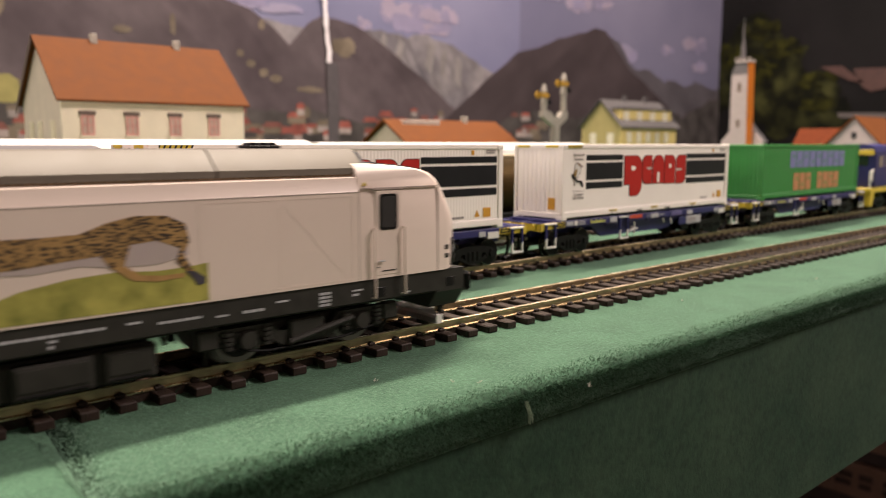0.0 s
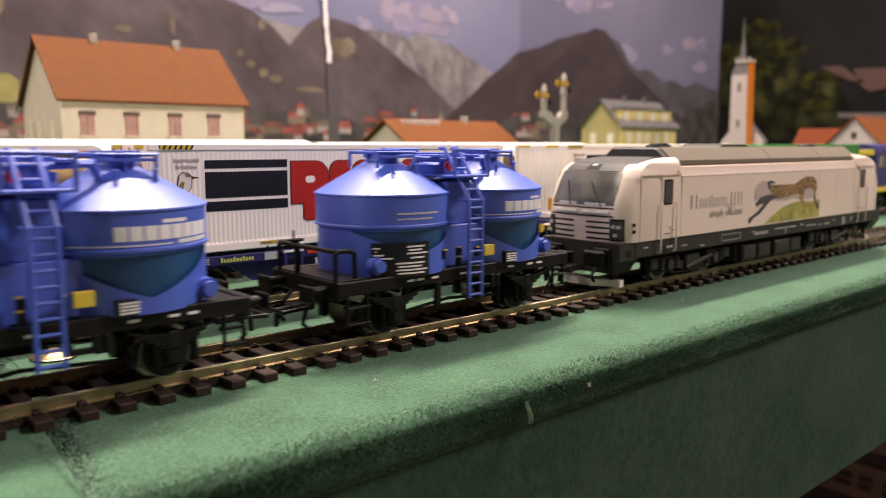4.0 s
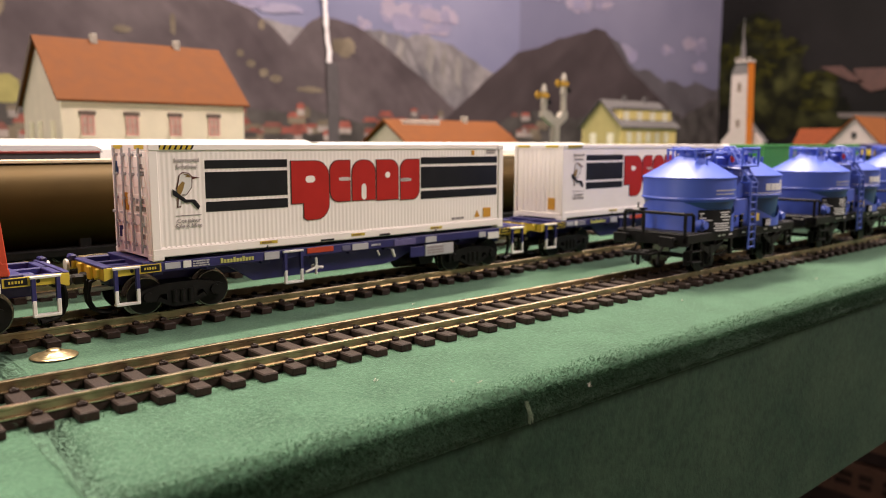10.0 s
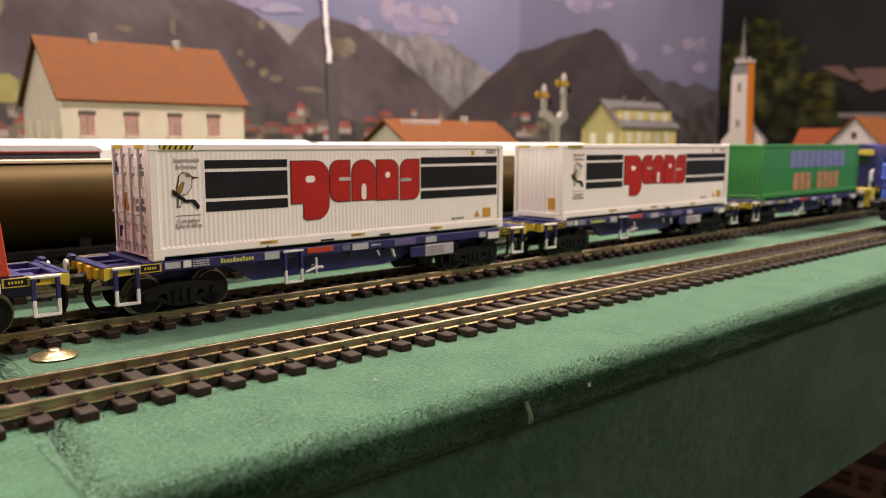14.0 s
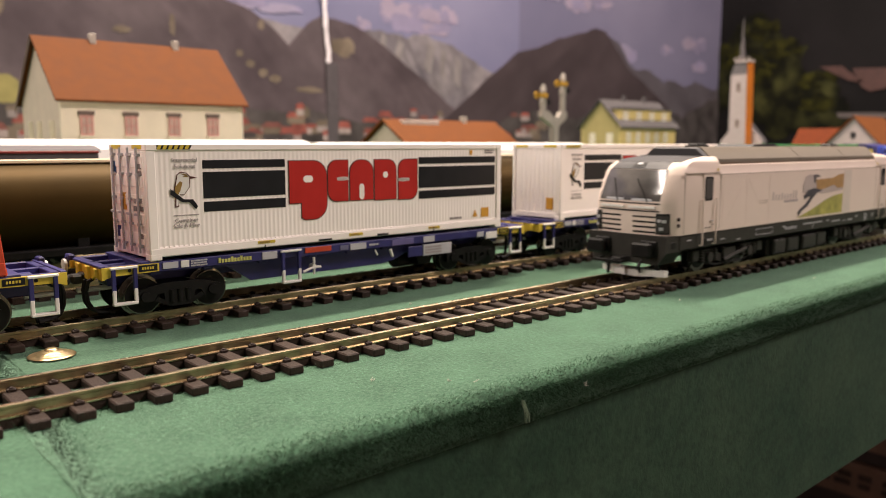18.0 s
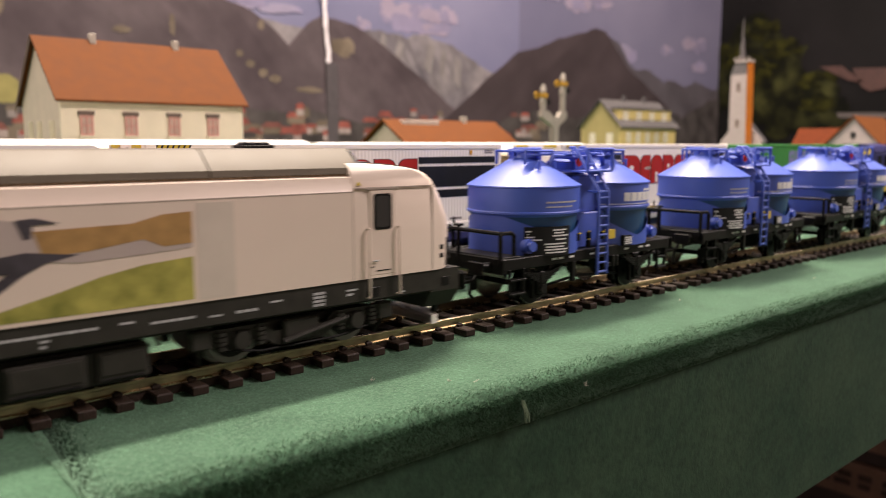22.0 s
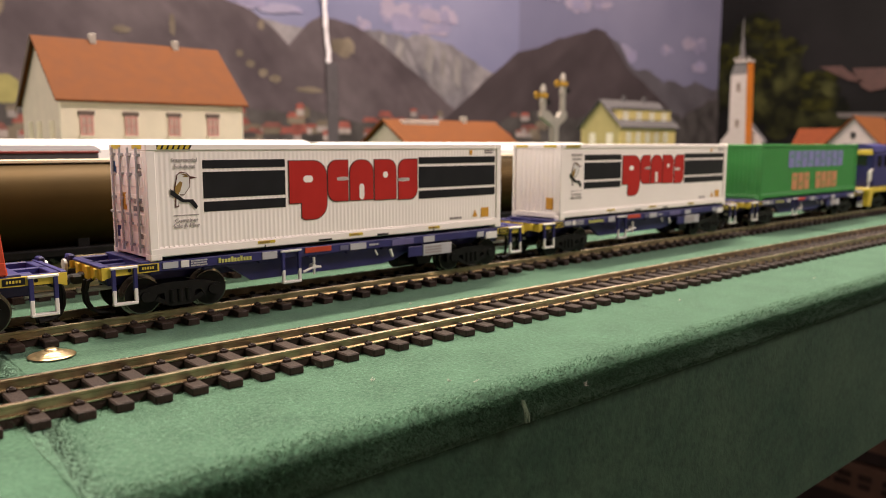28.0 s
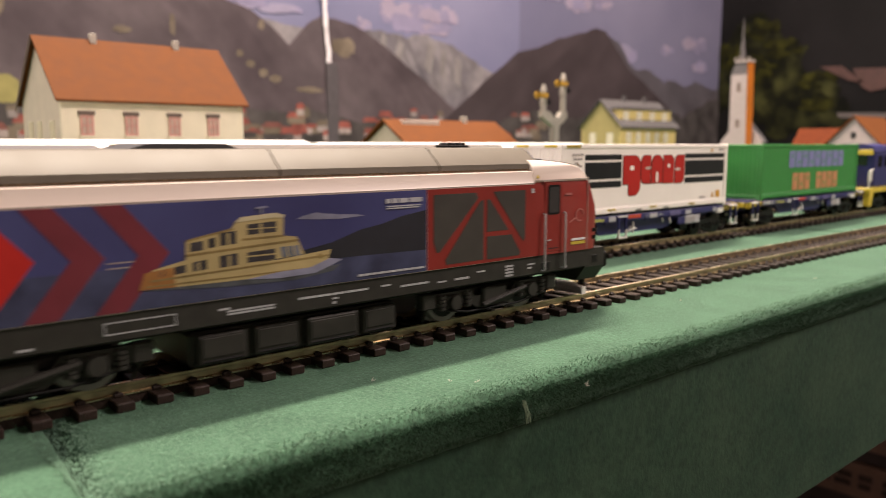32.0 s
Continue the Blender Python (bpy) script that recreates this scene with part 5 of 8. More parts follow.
            wire(bm, [(d * (a.x + 0.5), a.y, a.z), (d * (b.x + 0.5), b.y, b.z)], 0.22)
            part("wiper", bm, BLACK, cab)
            bm = bmesh.new()
            nose_patch(bm, d, *sorted((s * 0.10, s * 0.56)), 32.3, 33.2, 0.24, 6, 1)
            part("console_edge", bm, GREYP, cab, "pale edge of the driver's console")
            for u, z_ in ((0.745, 25.2), (0.82, 25.0), (0.78, 22.4)):
                bm = bmesh.new()
                nose_patch(bm, d, *sorted((s * (u - 0.03), s * (u + 0.03))), z_, z_ + 1.1, 0.5, 2, 2)
                part("lamp_lens", bm, GREYP, cab, "small pale lamp lens")
            bm = bmesh.new()
            nose_patch(bm, d, *sorted((s * 0.06, s * 0.66)), 29.8, 30.6, 0.9, 8, 1)
            part("hand_rail", bm, STEELW, cab, "pale curved front rail")
        # cab sides: door, window, rails
        for s in (-1, 1):
            y = s * 17.2
            ya, yb = sorted((y - s * 0.4, y + s * 0.10))
            dx = d * 82.4
            bm = bmesh.new()
            box(bm, dx - 3.9, dx + 3.9, ya, yb, 21.0, 41.6, 0.25)
            door = part("door", bm, nose_mat, w, "flush cab door", smooth=0)
            bm = bmesh.new()
            prism(bm, [(dx + u, 36.2 + v) for u, v in rounded_block(-2.7, 2.7, -4.2, 4.4, 0.8, n=3)], *sorted((y - s * 0.2, y + s * 0.2)))
            part("window_gasket", bm, BLACK, door, "black rubber gasket", smooth=0)
            bm = bmesh.new()
            prism(bm, [(dx + u, 36.2 + v) for u, v in rounded_block(-2.1, 2.1, -3.6, 3.8, 0.6, n=3)], *sorted((y - s * 0.2, y + s * 0.26)))
            part("window_pane", bm, GLASS, door, "dark door window", smooth=0)
            bm = bmesh.new()
            box(bm, dx - 2.0, dx + 2.2, *sorted((y, y + s * 0.2)), 22.0, 22.25)
            box(bm, dx - d * 3.2 - 0.3, dx - d * 3.2 + 0.3, *sorted((y, y + s * 0.35)), 23.0, 23.3)
            part("door_sill", bm, SOOT, door, smooth=0)
            for e in (-1, 1):
                bm = bmesh.new()
                wire(bm, [(dx + e * 4.5, y + s * 0.1, 32.5), (dx + e * 4.5, y + s * 0.9, 32.2), (dx + e * 4.5, y + s * 0.9, 16.0), (dx + e * 4.5, y - s * 0.4, 15.8)], 0.24)
                part("hand_rail", bm, CREAM if nose_mat is CREAM else GREYP, w, "pale vertical hand rail")
            rod("door_handle", [(dx - d * 3.0, y + s * 0.5, 24.6), (dx - d * 1.6, y + s * 0.5, 24.6)], 0.22, GREYP, door, "small metal door handle")
            bm = bmesh.new()
            box(bm, *sorted((d * 98.0, d * 98.25)), *sorted((y - s * 0.2, y + s * 0.06)), 20.6, 42.5)
            box(bm, *sorted((d * 74.6, d * 97.5)), *sorted((y - s * 0.3, y + s * 0.05)), 41.9, 42.15)
            box(bm, *sorted((d * 77.6, d * 87.2)), *sorted((y - s * 0.3, y + s * 0.22)), 41.62, 41.9)
            joined_part("panel_joint", bm, JOINT, w, "fine panel joint", smooth=0)
            bm = bmesh.new()
            for z_ in (23.4, 25.6):
                box(bm, *sorted((d * 100.6, d * 101.8)), *sorted((y - s * 0.5, y + s * 0.2)), z_, z_ + 1.2, 0.15)
            joined_part("socket", bm, BLACK, w, "", smooth=0)
        # buffer beam, coupling, plough
        bm = bmesh.new()
        prism(bm, [(-16.6, 14.6), (-16.6, 20.3), (16.6, 20.3), (16.6, 14.6), (13.5, 10.2), (-13.5, 10.2)], *sorted((d * 98.0, d * 107.8)), "x")
        part("buffer_beam", bm, SOOT, w, "dark grey buffer beam", smooth=0)
        for y in (-9.8, 9.8):
            bm = bmesh.new()
            box(bm, *sorted((d * 101.7, d * 104.3)), *sorted((y * 1.685, y * 1.705)), 15.8, 18.2, 0.1)
            part("jacking_recess", bm, BLACK, w, "dark square recess in the beam end", smooth=0)
            bm = bmesh.new()
            box(bm, *sorted((d * 107.4, d * 108.8)), y - 3.4, y + 3.4, 12.6, 18.6, 0.5)
            cyl(bm, (d * 108.6, y, 15.6), (d * 112.0, y, 15.6), 2.3, seg=18)
            box(bm, *sorted((d * 111.6, d * 113.4)), y - 4.0, y + 4.0, 13.0, 18.2, 0.7)
            part("buffer", bm, BLACK, w, "square black buffer", smooth=0)
        loop_coupling(w, d * 108.0, 11.5, d)
        bm = bmesh.new()
        prism(bm, [(d * 101.0, -13.5), (d * 107.5, -5.0), (d * 107.5, 5.0), (d * 101.0, 13.5), (d * 103.0, 13.5), (d * 105.5, 5.0), (d * 105.5, -5.0), (d * 103.0, -13.5)], 5.3, 7.6, "z")
        part("plough", bm, STEELW, w, "white snow plough blade", smooth=0)
        bm = bmesh.new()
        for y in (-11, 11):
            box(bm, *sorted((d * 103.4, d * 104.6)), y - 0.8, y + 0.8, 7.8, 11, 0.2)
            wire(bm, [(d * 107, y * 0.6, 12), (d * 109.5, y * 0.6, 9), (d * 108.0, y * 0.6, 7)], 0.5)
        part("bracket", bm, BLACK, w, smooth=0)
    # underframe
    bm = bmesh.new()
    prism(bm, [(-16.8, 20.5), (16.8, 20.5), (16.8, 15.2), (15.2, 14.4), (-15.2, 14.4), (-16.8, 15.2)], -99.5, 99.5, "x")
    part("underframe", bm, SOOT, w, "dark grey frame with small white marks", smooth=0)
    bm = bmesh.new()
    box(bm, -27, 27, -13.4, 13.4, 5.8, 13.2, 0.8)
    for a, b, q in ((-26, -15, 15.4), (-13, -2, 15.0), (0, 14, 15.6), (16, 26, 14.8)):
        for s in (-1, 1):
            crate = boxpart("equipment_box", (a, b, *sorted((s * 13.2, s * q)), 6.4, 12.9), SOOT, w, "", 0.4)
            boxpart("lid", (a + 0.8, b - 0.8, *sorted((s * q, s * (q + 0.25))), 8.0, 12.2), SOOT, crate, "", 0.1)
            rod("conduit", [(a + 1, s * q, 7.2), (b - 1, s * q, 7.2)], 0.3, BLACK, crate)
    part("fuel_tank", bm, SOOT, w, "dark grey fuel tank", smooth=0)
    for bx in (-61.0, 61.0):
        bm = bmesh.new()
        box(bm, bx - 12, bx + 12, -11.4, 11.4, 9, 13.0, 0.4)
        bo = part("bogie", bm, SOOT, w, "dark grey bogie", smooth=0)
        for s in (-1, 1):
            y = s * 13.2
            bm = bmesh.new()
            prism(bm, [(bx - 24, 10.2), (bx - 22, 13.2), (bx - 9, 13.2), (bx - 7, 11.0), (bx + 7, 11.0), (bx + 9, 13.2), (bx + 22, 13.2), (bx + 24, 10.2), (bx + 21, 9.6), (bx + 10, 10.2), (bx + 6, 7.6), (bx - 6, 7.6), (bx - 10, 10.2), (bx - 21, 9.6)], y - 0.9, y + 0.9)
            part("side_frame", bm, SOOT, bo, smooth=0)
            for e in (-15, 15):
                bm = bmesh.new()
                cyl(bm, (bx + e, y, 10.4), (bx + e, y + s * 2.4, 10.4), 2.3, 1.9, seg=16)
                box(bm, bx + e - 2.6, bx + e + 2.6, *sorted((y - s * 0.4, y + s * 1.3)), 8.2, 12.6, 0.5)
                part("axle_box", bm, SOOT, bo)
                for g in (-4.6, 4.6):
                    bm = bmesh.new()
                    for k in range(4):
                        cyl(bm, (bx + e + g, y + s * 0.9, 8.8 + k * 1.05), (bx + e + g, y + s * 0.9, 9.5 + k * 1.05), 1.35, seg=12)
                    cyl(bm, (bx + e + g, y + s * 0.9, 8.6), (bx + e + g, y + s * 0.9, 13.4), 0.8, seg=10)
                    part("spring", bm, SOOT, bo)
                boxpart("brake_shoe", (bx + e * 1.5 - 0.8, bx + e * 1.5 + 0.8, *sorted((s * 8.0, s * 11.0)), 6.8, 12.2), BLACK, bo, "", 0.3)
            rod("damper", [(bx - 5, y + s * 2.0, 8.4), (bx + 12, y + s * 2.0, 11.6)], 0.75, SOOT, bo)
            rod("brake_pipe", [(bx - 20, y + s * 1.2, 8.8), (bx - 10, y + s * 1.4, 7.2), (bx + 10, y + s * 1.4, 7.2), (bx + 20, y + s * 1.2, 8.8)], 0.3, BLACK, bo)
            boxpart("bolster", (bx - 4.6, bx + 4.6, *sorted((y, y + s * 1.8)), 8.0, 13.2), SOOT, bo, "", 0.5)
            for e in (-24.0, 24.0):
                boxpart("sand_box", (bx + e - 2.2, bx + e + 2.2, *sorted((y - s * 1, y + s * 1.6)), 9.4, 13.6), SOOT, bo, "", 0.4)
                rod("sand_pipe", [(bx + e, y, 9.6), (bx + e * 0.96, y - s * 2.4, 5.6)], 0.45, SOOT, bo)
        for e in (-15, 15):
            axle(w, bx + e, 6.3, label="wheelset with pale treads", tyre=PALEWHEEL, disc=0.80)
    # white marks along the frame
    for s in (-1, 1):
        y = s * 16.85
        rnd = random.Random(11)
        bm = bmesh.new()
        for x in (-95, -72, -60, -22, 6, 20, 38, 52, 72, 88):
            wd, z = rnd.uniform(1.2, 4.0), rnd.choice((15.8, 16.8, 18.0))
            box(bm, x, x + wd, *sorted((y, y + s * 0.06)), z, z + 0.42)
            if rnd.random() < 0.5:
                box(bm, x, x + wd * 0.6, *sorted((y, y + s * 0.06)), z - 1.1, z - 0.55)
        joined_part("white_mark", bm, GREYP, w, "unreadable pale marks", smooth=0)
        for a, b, z0, z1, n in ((-20, -9, 16.8, 17.8, 2), (-3, 16, 17.8, 18.3, 1), (26, 35, 17.2, 17.7, 1), (44, 49, 16.8, 17.4, 1), (63, 66, 15.6, 18.8, 4), (-84, -78, 17.0, 17.8, 1)):
            bars(w, a, b, z0, z1, y, n, GREYP, int(a) + 100)
        bm = bmesh.new()
        box(bm, -45, -31, *sorted((y, y + s * 0.08)), 16.4, 16.6)
        box(bm, -45, -31, *sorted((y, y + s * 0.08)), 18.6, 18.8)
        box(bm, -45, -44.8, *sorted((y, y + s * 0.08)), 16.4, 18.8)
        box(bm, -31.2, -31, *sorted((y, y + s * 0.08)), 16.4, 18.8)
        joined_part("data_frame", bm, GREYP, w, "", smooth=0)
        bm = bmesh.new()
        for x in (-85, 78):
            box(bm, x, x + 3.6, *sorted((y - s * 0.3, y + s * 0.08)), 15.6, 18.2, 0.2)
        joined_part("step_recess", bm, BLACK, w, "", smooth=0)
        # body crease and panel joints
        y = s * 17.2
        bm = bmesh.new()
        box(bm, -74, 74, *sorted((y - s * 0.2, y + s * 0.05)), 41.15, 41.4)
        for x in (-74, 73.8):
            box(bm, x, x + 0.16, *sorted((y - s * 0.2, y + s * 0.04)), 20.6, 41.2)
        for z_ in (29.0, 30.0):
            box(bm, -44, -37, *sorted((y - s * 0.2, y + s * 0.12)), z_, z_ + 0.2)
        joined_part("panel_joint", bm, JOINT, w, "fine panel joint", smooth=0)
    # roof details
    bm = bmesh.new()
    for x in (-63, 58):
        box(bm, x - 4, x + 4, -3, 3, 51.2, 52.0, 0.2)
        for q in (-2.6, 0, 2.6):
            cyl(bm, (x + q, -2, 51.8), (x + q, 2, 51.8), 0.9, seg=10)
    part("roof_horn", bm, BLACK, w, "black horns on the roof", smooth=0)
    bm = bmesh.new()
    prism(bm, [(-36, 51.2), (-12, 51.2), (-15, 52.3), (-32, 52.3)], -8.4, 8.4)
    part("roof_fan", bm, DARKG, w, "dark roof fan cover", smooth=0)
    bm = bmesh.new()
    for d in (-1, 1):
        prism(bm, [(d * 76.4, 42.7), (d * 75.2, 42.7), (d * 75.8, 43.5)], -16.95, -16.2)
    part("warning_mark", bm, YELLOW, w, "small yellow warning triangle", smooth=0)
    livery(w)
    return w


def lattice_relief(w, x0, x1):
    """Raised struts of a blanked grille on a white body side, the same form as the open grilles."""
    y, a, b = -17.2, 21.6, 40.4
    m_ = (x0 + x1) / 2
    for k, (p, q) in enumerate((((x0, a), (m_, b)), ((m_, b), (x1, a)), ((m_, a), (m_, b)), ((m_, 28.4), (x1 - (x1 - x0) * 0.21, 28.4)))):
        u, v = Vector(p), Vector(q)
        n = (v - u).normalized()
        n = Vector((-n.y, n.x)) * 0.55
        bm = bmesh.new()
        prism(bm, [tuple(u - n), tuple(v - n), tuple(v + n), tuple(u + n)], y - 0.03, y + 0.1)
        part("strut", bm, CREAM, w, "white strut of a blanked grille", smooth=0)
    for k, (p, q, c_, d_) in enumerate(((x0 - 1, x1 + 1, 40.3, 40.6), (x0 - 1, x1 + 1, 21.0, 21.25), (x0 - 1.1, x0 - 0.85, 21.0, 40.6), (x1 + 0.85, x1 + 1.1, 21.0, 40.6))):
        boxpart("panel_edge", (p, q, y - 0.05, y + 0.1, c_, d_), CREAM, w, "", 0.0)


def decal(parent, name, pts, y, material, label="", depth=0.05):
    bm = bmesh.new()
    prism(bm, pts, y - depth, y)
    return part(name, bm, material, parent, label, smooth=0)


def spots_mat():
    m = mat("spotted_fur_print", (0.33, 0.200, 0.072), 0.4, var=0.15, scale=120, bump=0)
    nt = m.node_tree
    N, L = nt.nodes, nt.links
    bs = N["Principled BSDF"]
    src = bs.inputs["Base Color"].links[0].from_socket
    tc = N.new("ShaderNodeTexCoord")
    v = N.new("ShaderNodeTexVoronoi")
    v.inputs["Scale"].default_value = 1650
    st = N.new("ShaderNodeMapRange")
    st.inputs[1].default_value, st.inputs[2].default_value = 0.36, 0.58
    mx = N.new("ShaderNodeMixRGB")
    mx.inputs[1].default_value = (0.035, 0.022, 0.015, 1)
    wv = N.new("ShaderNodeTexNoise")
    wv.inputs["Scale"].default_value = 160
    mp = N.new("ShaderNodeMapping")
    mp.inputs["Scale"].default_value = (0.42, 1.0, 1.15)
    mp.inputs["Rotation"].default_value = (0, 0.12, 0)
    L.new(tc.outputs["Object"], mp.inputs["Vector"])
    bend = N.new("ShaderNodeVectorMath")
    bend.operation = "MULTIPLY_ADD"
    bend.inputs[1].default_value = (0.002, 0.002, 0.002)
    L.new(tc.outputs["Object"], wv.inputs["Vector"])
    L.new(wv.outputs["Color"], bend.inputs[0])
    L.new(mp.outputs[0], bend.inputs[2])
    L.new(bend.outputs[0], v.inputs["Vector"])
    L.new(v.outputs["Distance"], st.inputs[0])
    L.new(st.outputs[0], mx.inputs[0])
    L.new(src, mx.inputs[2])
    L.new(mx.outputs[0], bs.inputs["Base Color"])
    return m


FUR = spots_mat()
PALEG = mat("pale_grey_lettering", (0.40, 0.35, 0.35), 0.5, var=0.05)
FURPLAIN = mat("brown_fur_print", (0.36, 0.21, 0.075), 0.4, var=0.2, scale=300, bump=0)
BELLY = mat("pale_fur_print", (0.56, 0.475, 0.435), 0.4, var=0.2, scale=160, bump=0, stain=(0.36, 0.30, 0.29))
PAW = mat("dark_paw_print", (0.050, 0.045, 0.058), 0.4, var=0.4, scale=250, bump=0)
GRASS = mat("grass_print", (0.24, 0.25, 0.045), 0.4, var=0.25, scale=200, bump=0, stain=(0.36, 0.33, 0.075))


def cat_picture(w, x, z, s, sz, fur, cut=False):
    """Running spotted cat on a grassy rise, printed on the body side; s and sz are the scales along and up."""
    y = -17.24
    P = lambda pts: [(x + a * s, max(20.7, z + b * sz)) for a, b in pts]
    hi = 46 if cut else 62
    decal(w, "picture_grass", P([(13, -2.2), (20, 2.2), (28, 5.8), (36, 7.6), (44, 8.2), (52, 7.4), (hi - 3, 7.8), (hi, 8.4), (hi, -2.2)] if not cut else [(0, -2.0), (10, 0.6), (20, 3.6), (28, 6.4), (36, 8.2), (hi, 9.2), (hi, -2.0)]), y, GRASS, "green and yellow grass printed on the side")
    decal(w, "picture_cat", P([(8, 9.2), (12, 11.6), (20, 10.4), (30, 9.6), (38, 10.6), (44, 9.4), (52, 9.2), (58, 11), (58, 15), (50, 18), (8, 17)]) if not cut else P([(8, 9.2), (14, 11.6), (24, 10.2), (36, 10.8), (hi, 11.6), (hi, 17), (8, 17)]), y - 0.03, BELLY, "pale belly of a printed running cat")
    decal(w, "picture_cat", P([(4.6, 11.5), (4.4, 16.0), (6.8, 20.2), (10.5, 21.4), (16.5, 20.0), (17.4, 13.4), (12, 11.4), (7.5, 11.6)]), y - 0.06, BELLY, "pale head of a printed running cat")
    if cut:
        decal(w, "picture_cat", P([(16.5, 18.2), (24, 18.4), (34, 18.6), (hi - 6, 20.4), (hi, 20.8), (hi, 12.8), (hi - 6, 12.4), (36, 14.6), (26, 12.8), (18, 12.2)]), y - 0.09, fur, "brown back of a printed running cat")
    else:
        decal(w, "picture_cat", P([(15.5, 18.8), (24, 18.6), (32, 18.4), (38, 18.6), (43, 21.0), (48, 22.4), (54, 22.0), (57.6, 19.6), (58.4, 14.6), (57, 11.5), (58.6, 7.4), (60.5, 4.6), (58.8, 4.8), (55.6, 9.4), (56.4, 13.0), (52, 15.6), (47, 15.0), (45.6, 9.2), (43.4, 9.0), (41.5, 12.8), (36, 12.2), (28, 11.2), (21, 10.9), (17.5, 12.4)]), y - 0.09, fur, "spotted brown coat of a printed running cat")
    decal(w, "picture_cat", P([(5.2, 9.4), (9.0, 12.6), (15, 13.6), (24, 12.2), (18.5, 10.8), (14.6, 8.4), (9.4, 3.8), (4.0, 1.6), (1.6, -1.0), (0.2, 0.6), (1.4, 2.2), (7.6, 5.4), (12, 9.0), (9.0, 9.0), (6.6, 7.6)]), y - 0.12, PAW, "dark outstretched front legs of a printed cat")
    if not cut:
        decal(w, "picture_cat", P([(43.6, 9.4), (45.8, 9.6), (48.6, 6.8), (53.0, 6.0), (57.2, 6.2), (57.0, 5.0), (52.0, 4.6), (47.4, 5.4), (45.0, 7.6)]), y - 0.11, FURPLAIN, "brown hind leg of a printed cat")
        decal(w, "picture_cat", P([(57.4, 6.6), (59.2, 6.4), (61.4, 4.4), (61.2, 2.6), (59.6, 2.4), (58.8, 4.4)]), y - 0.13, PAW, "dark hind paw of a printed cat")
    decal(w, "picture_cat", P([(13.6, 20.9), (15.0, 16.4), (16.2, 16.6), (16.6, 19.6), (21, 19.8), (17, 21.2)]), y - 0.12, PAW, "dark ear of a printed cat")
    return y


def livery_first(w):
    lattice_relief(w, 36.0, 71.0)
    y = cat_picture(w, -26.7, 22.5, 1.02, 0.73, FUR)
    # trade name as plain bars
    xs = [(-68.2, 5.6, 5.0), (-62.0, 3.2, 3.5), (-58.4, 2.9, 3.5), (-55.2, 2.2, 4.5), (-52.6, 2.4, 3.5), (-49.8, 3.3, 3.5), (-46.0, 3.4, 3.5), (-40.6, 4.6, 5.0), (-35.2, 3.9, 5.0)]
    for x, wd, h in xs:
        bm = bmesh.new()
        box(bm, x, x + wd * 0.24, y - 0.02, y + 0.05, 29.6, 29.6 + h)
        box(bm, x + wd * 0.62, x + wd * 0.80, y - 0.02, y + 0.05, 29.6, 29.6 + h)
        joined_part("lettering_bar", bm, TEXTG, w, "tall grey bars of a trade name", smooth=0)
    lettering("simply efficient", 4.0, TEXTG, w, on_side(-43.2, y - 0.03, 27.2), "grey words on the side")
    lettering("simply efficient", 4.0, TEXTG, w, pose(0.0425, 0.01726, 0.0282, 0, 0, 180) @ FACE, "grey words on the side")


def livery_second(w):
    lattice_relief(w, -71.0, -37.0)
    y = cat_picture(w, -10.4, 22.8, 0.985, 0.78, FURPLAIN, cut=True)
    for i in range(9):
        x = -33.0 + i * 2.55
        h = (3.4, 2.2, 2.2, 3.0, 2.2, 2.2, 2.2, 3.4, 3.4)[i]
        boxpart("lettering_bar", (x, x + 0.8, y - 0.02, y + 0.05, 29.6, 29.6 + h), PALEG, w, "small grey bars of a trade name", 0.0)
    bars(w, -23, -10.4, 28.4, 29.3, y, 1, PALEG, 21)
    bm = bmesh.new()
    for z0, z1 in ((20.9, 40.6),):
        box(bm, 36.0, 44.0, y - 0.02, y + 0.05, z0, z1)
    part("patch", bm, mat("pale_patch", (0.60, 0.525, 0.46), 0.4, var=0.04), w, "slightly darker repainted panel", smooth=0)


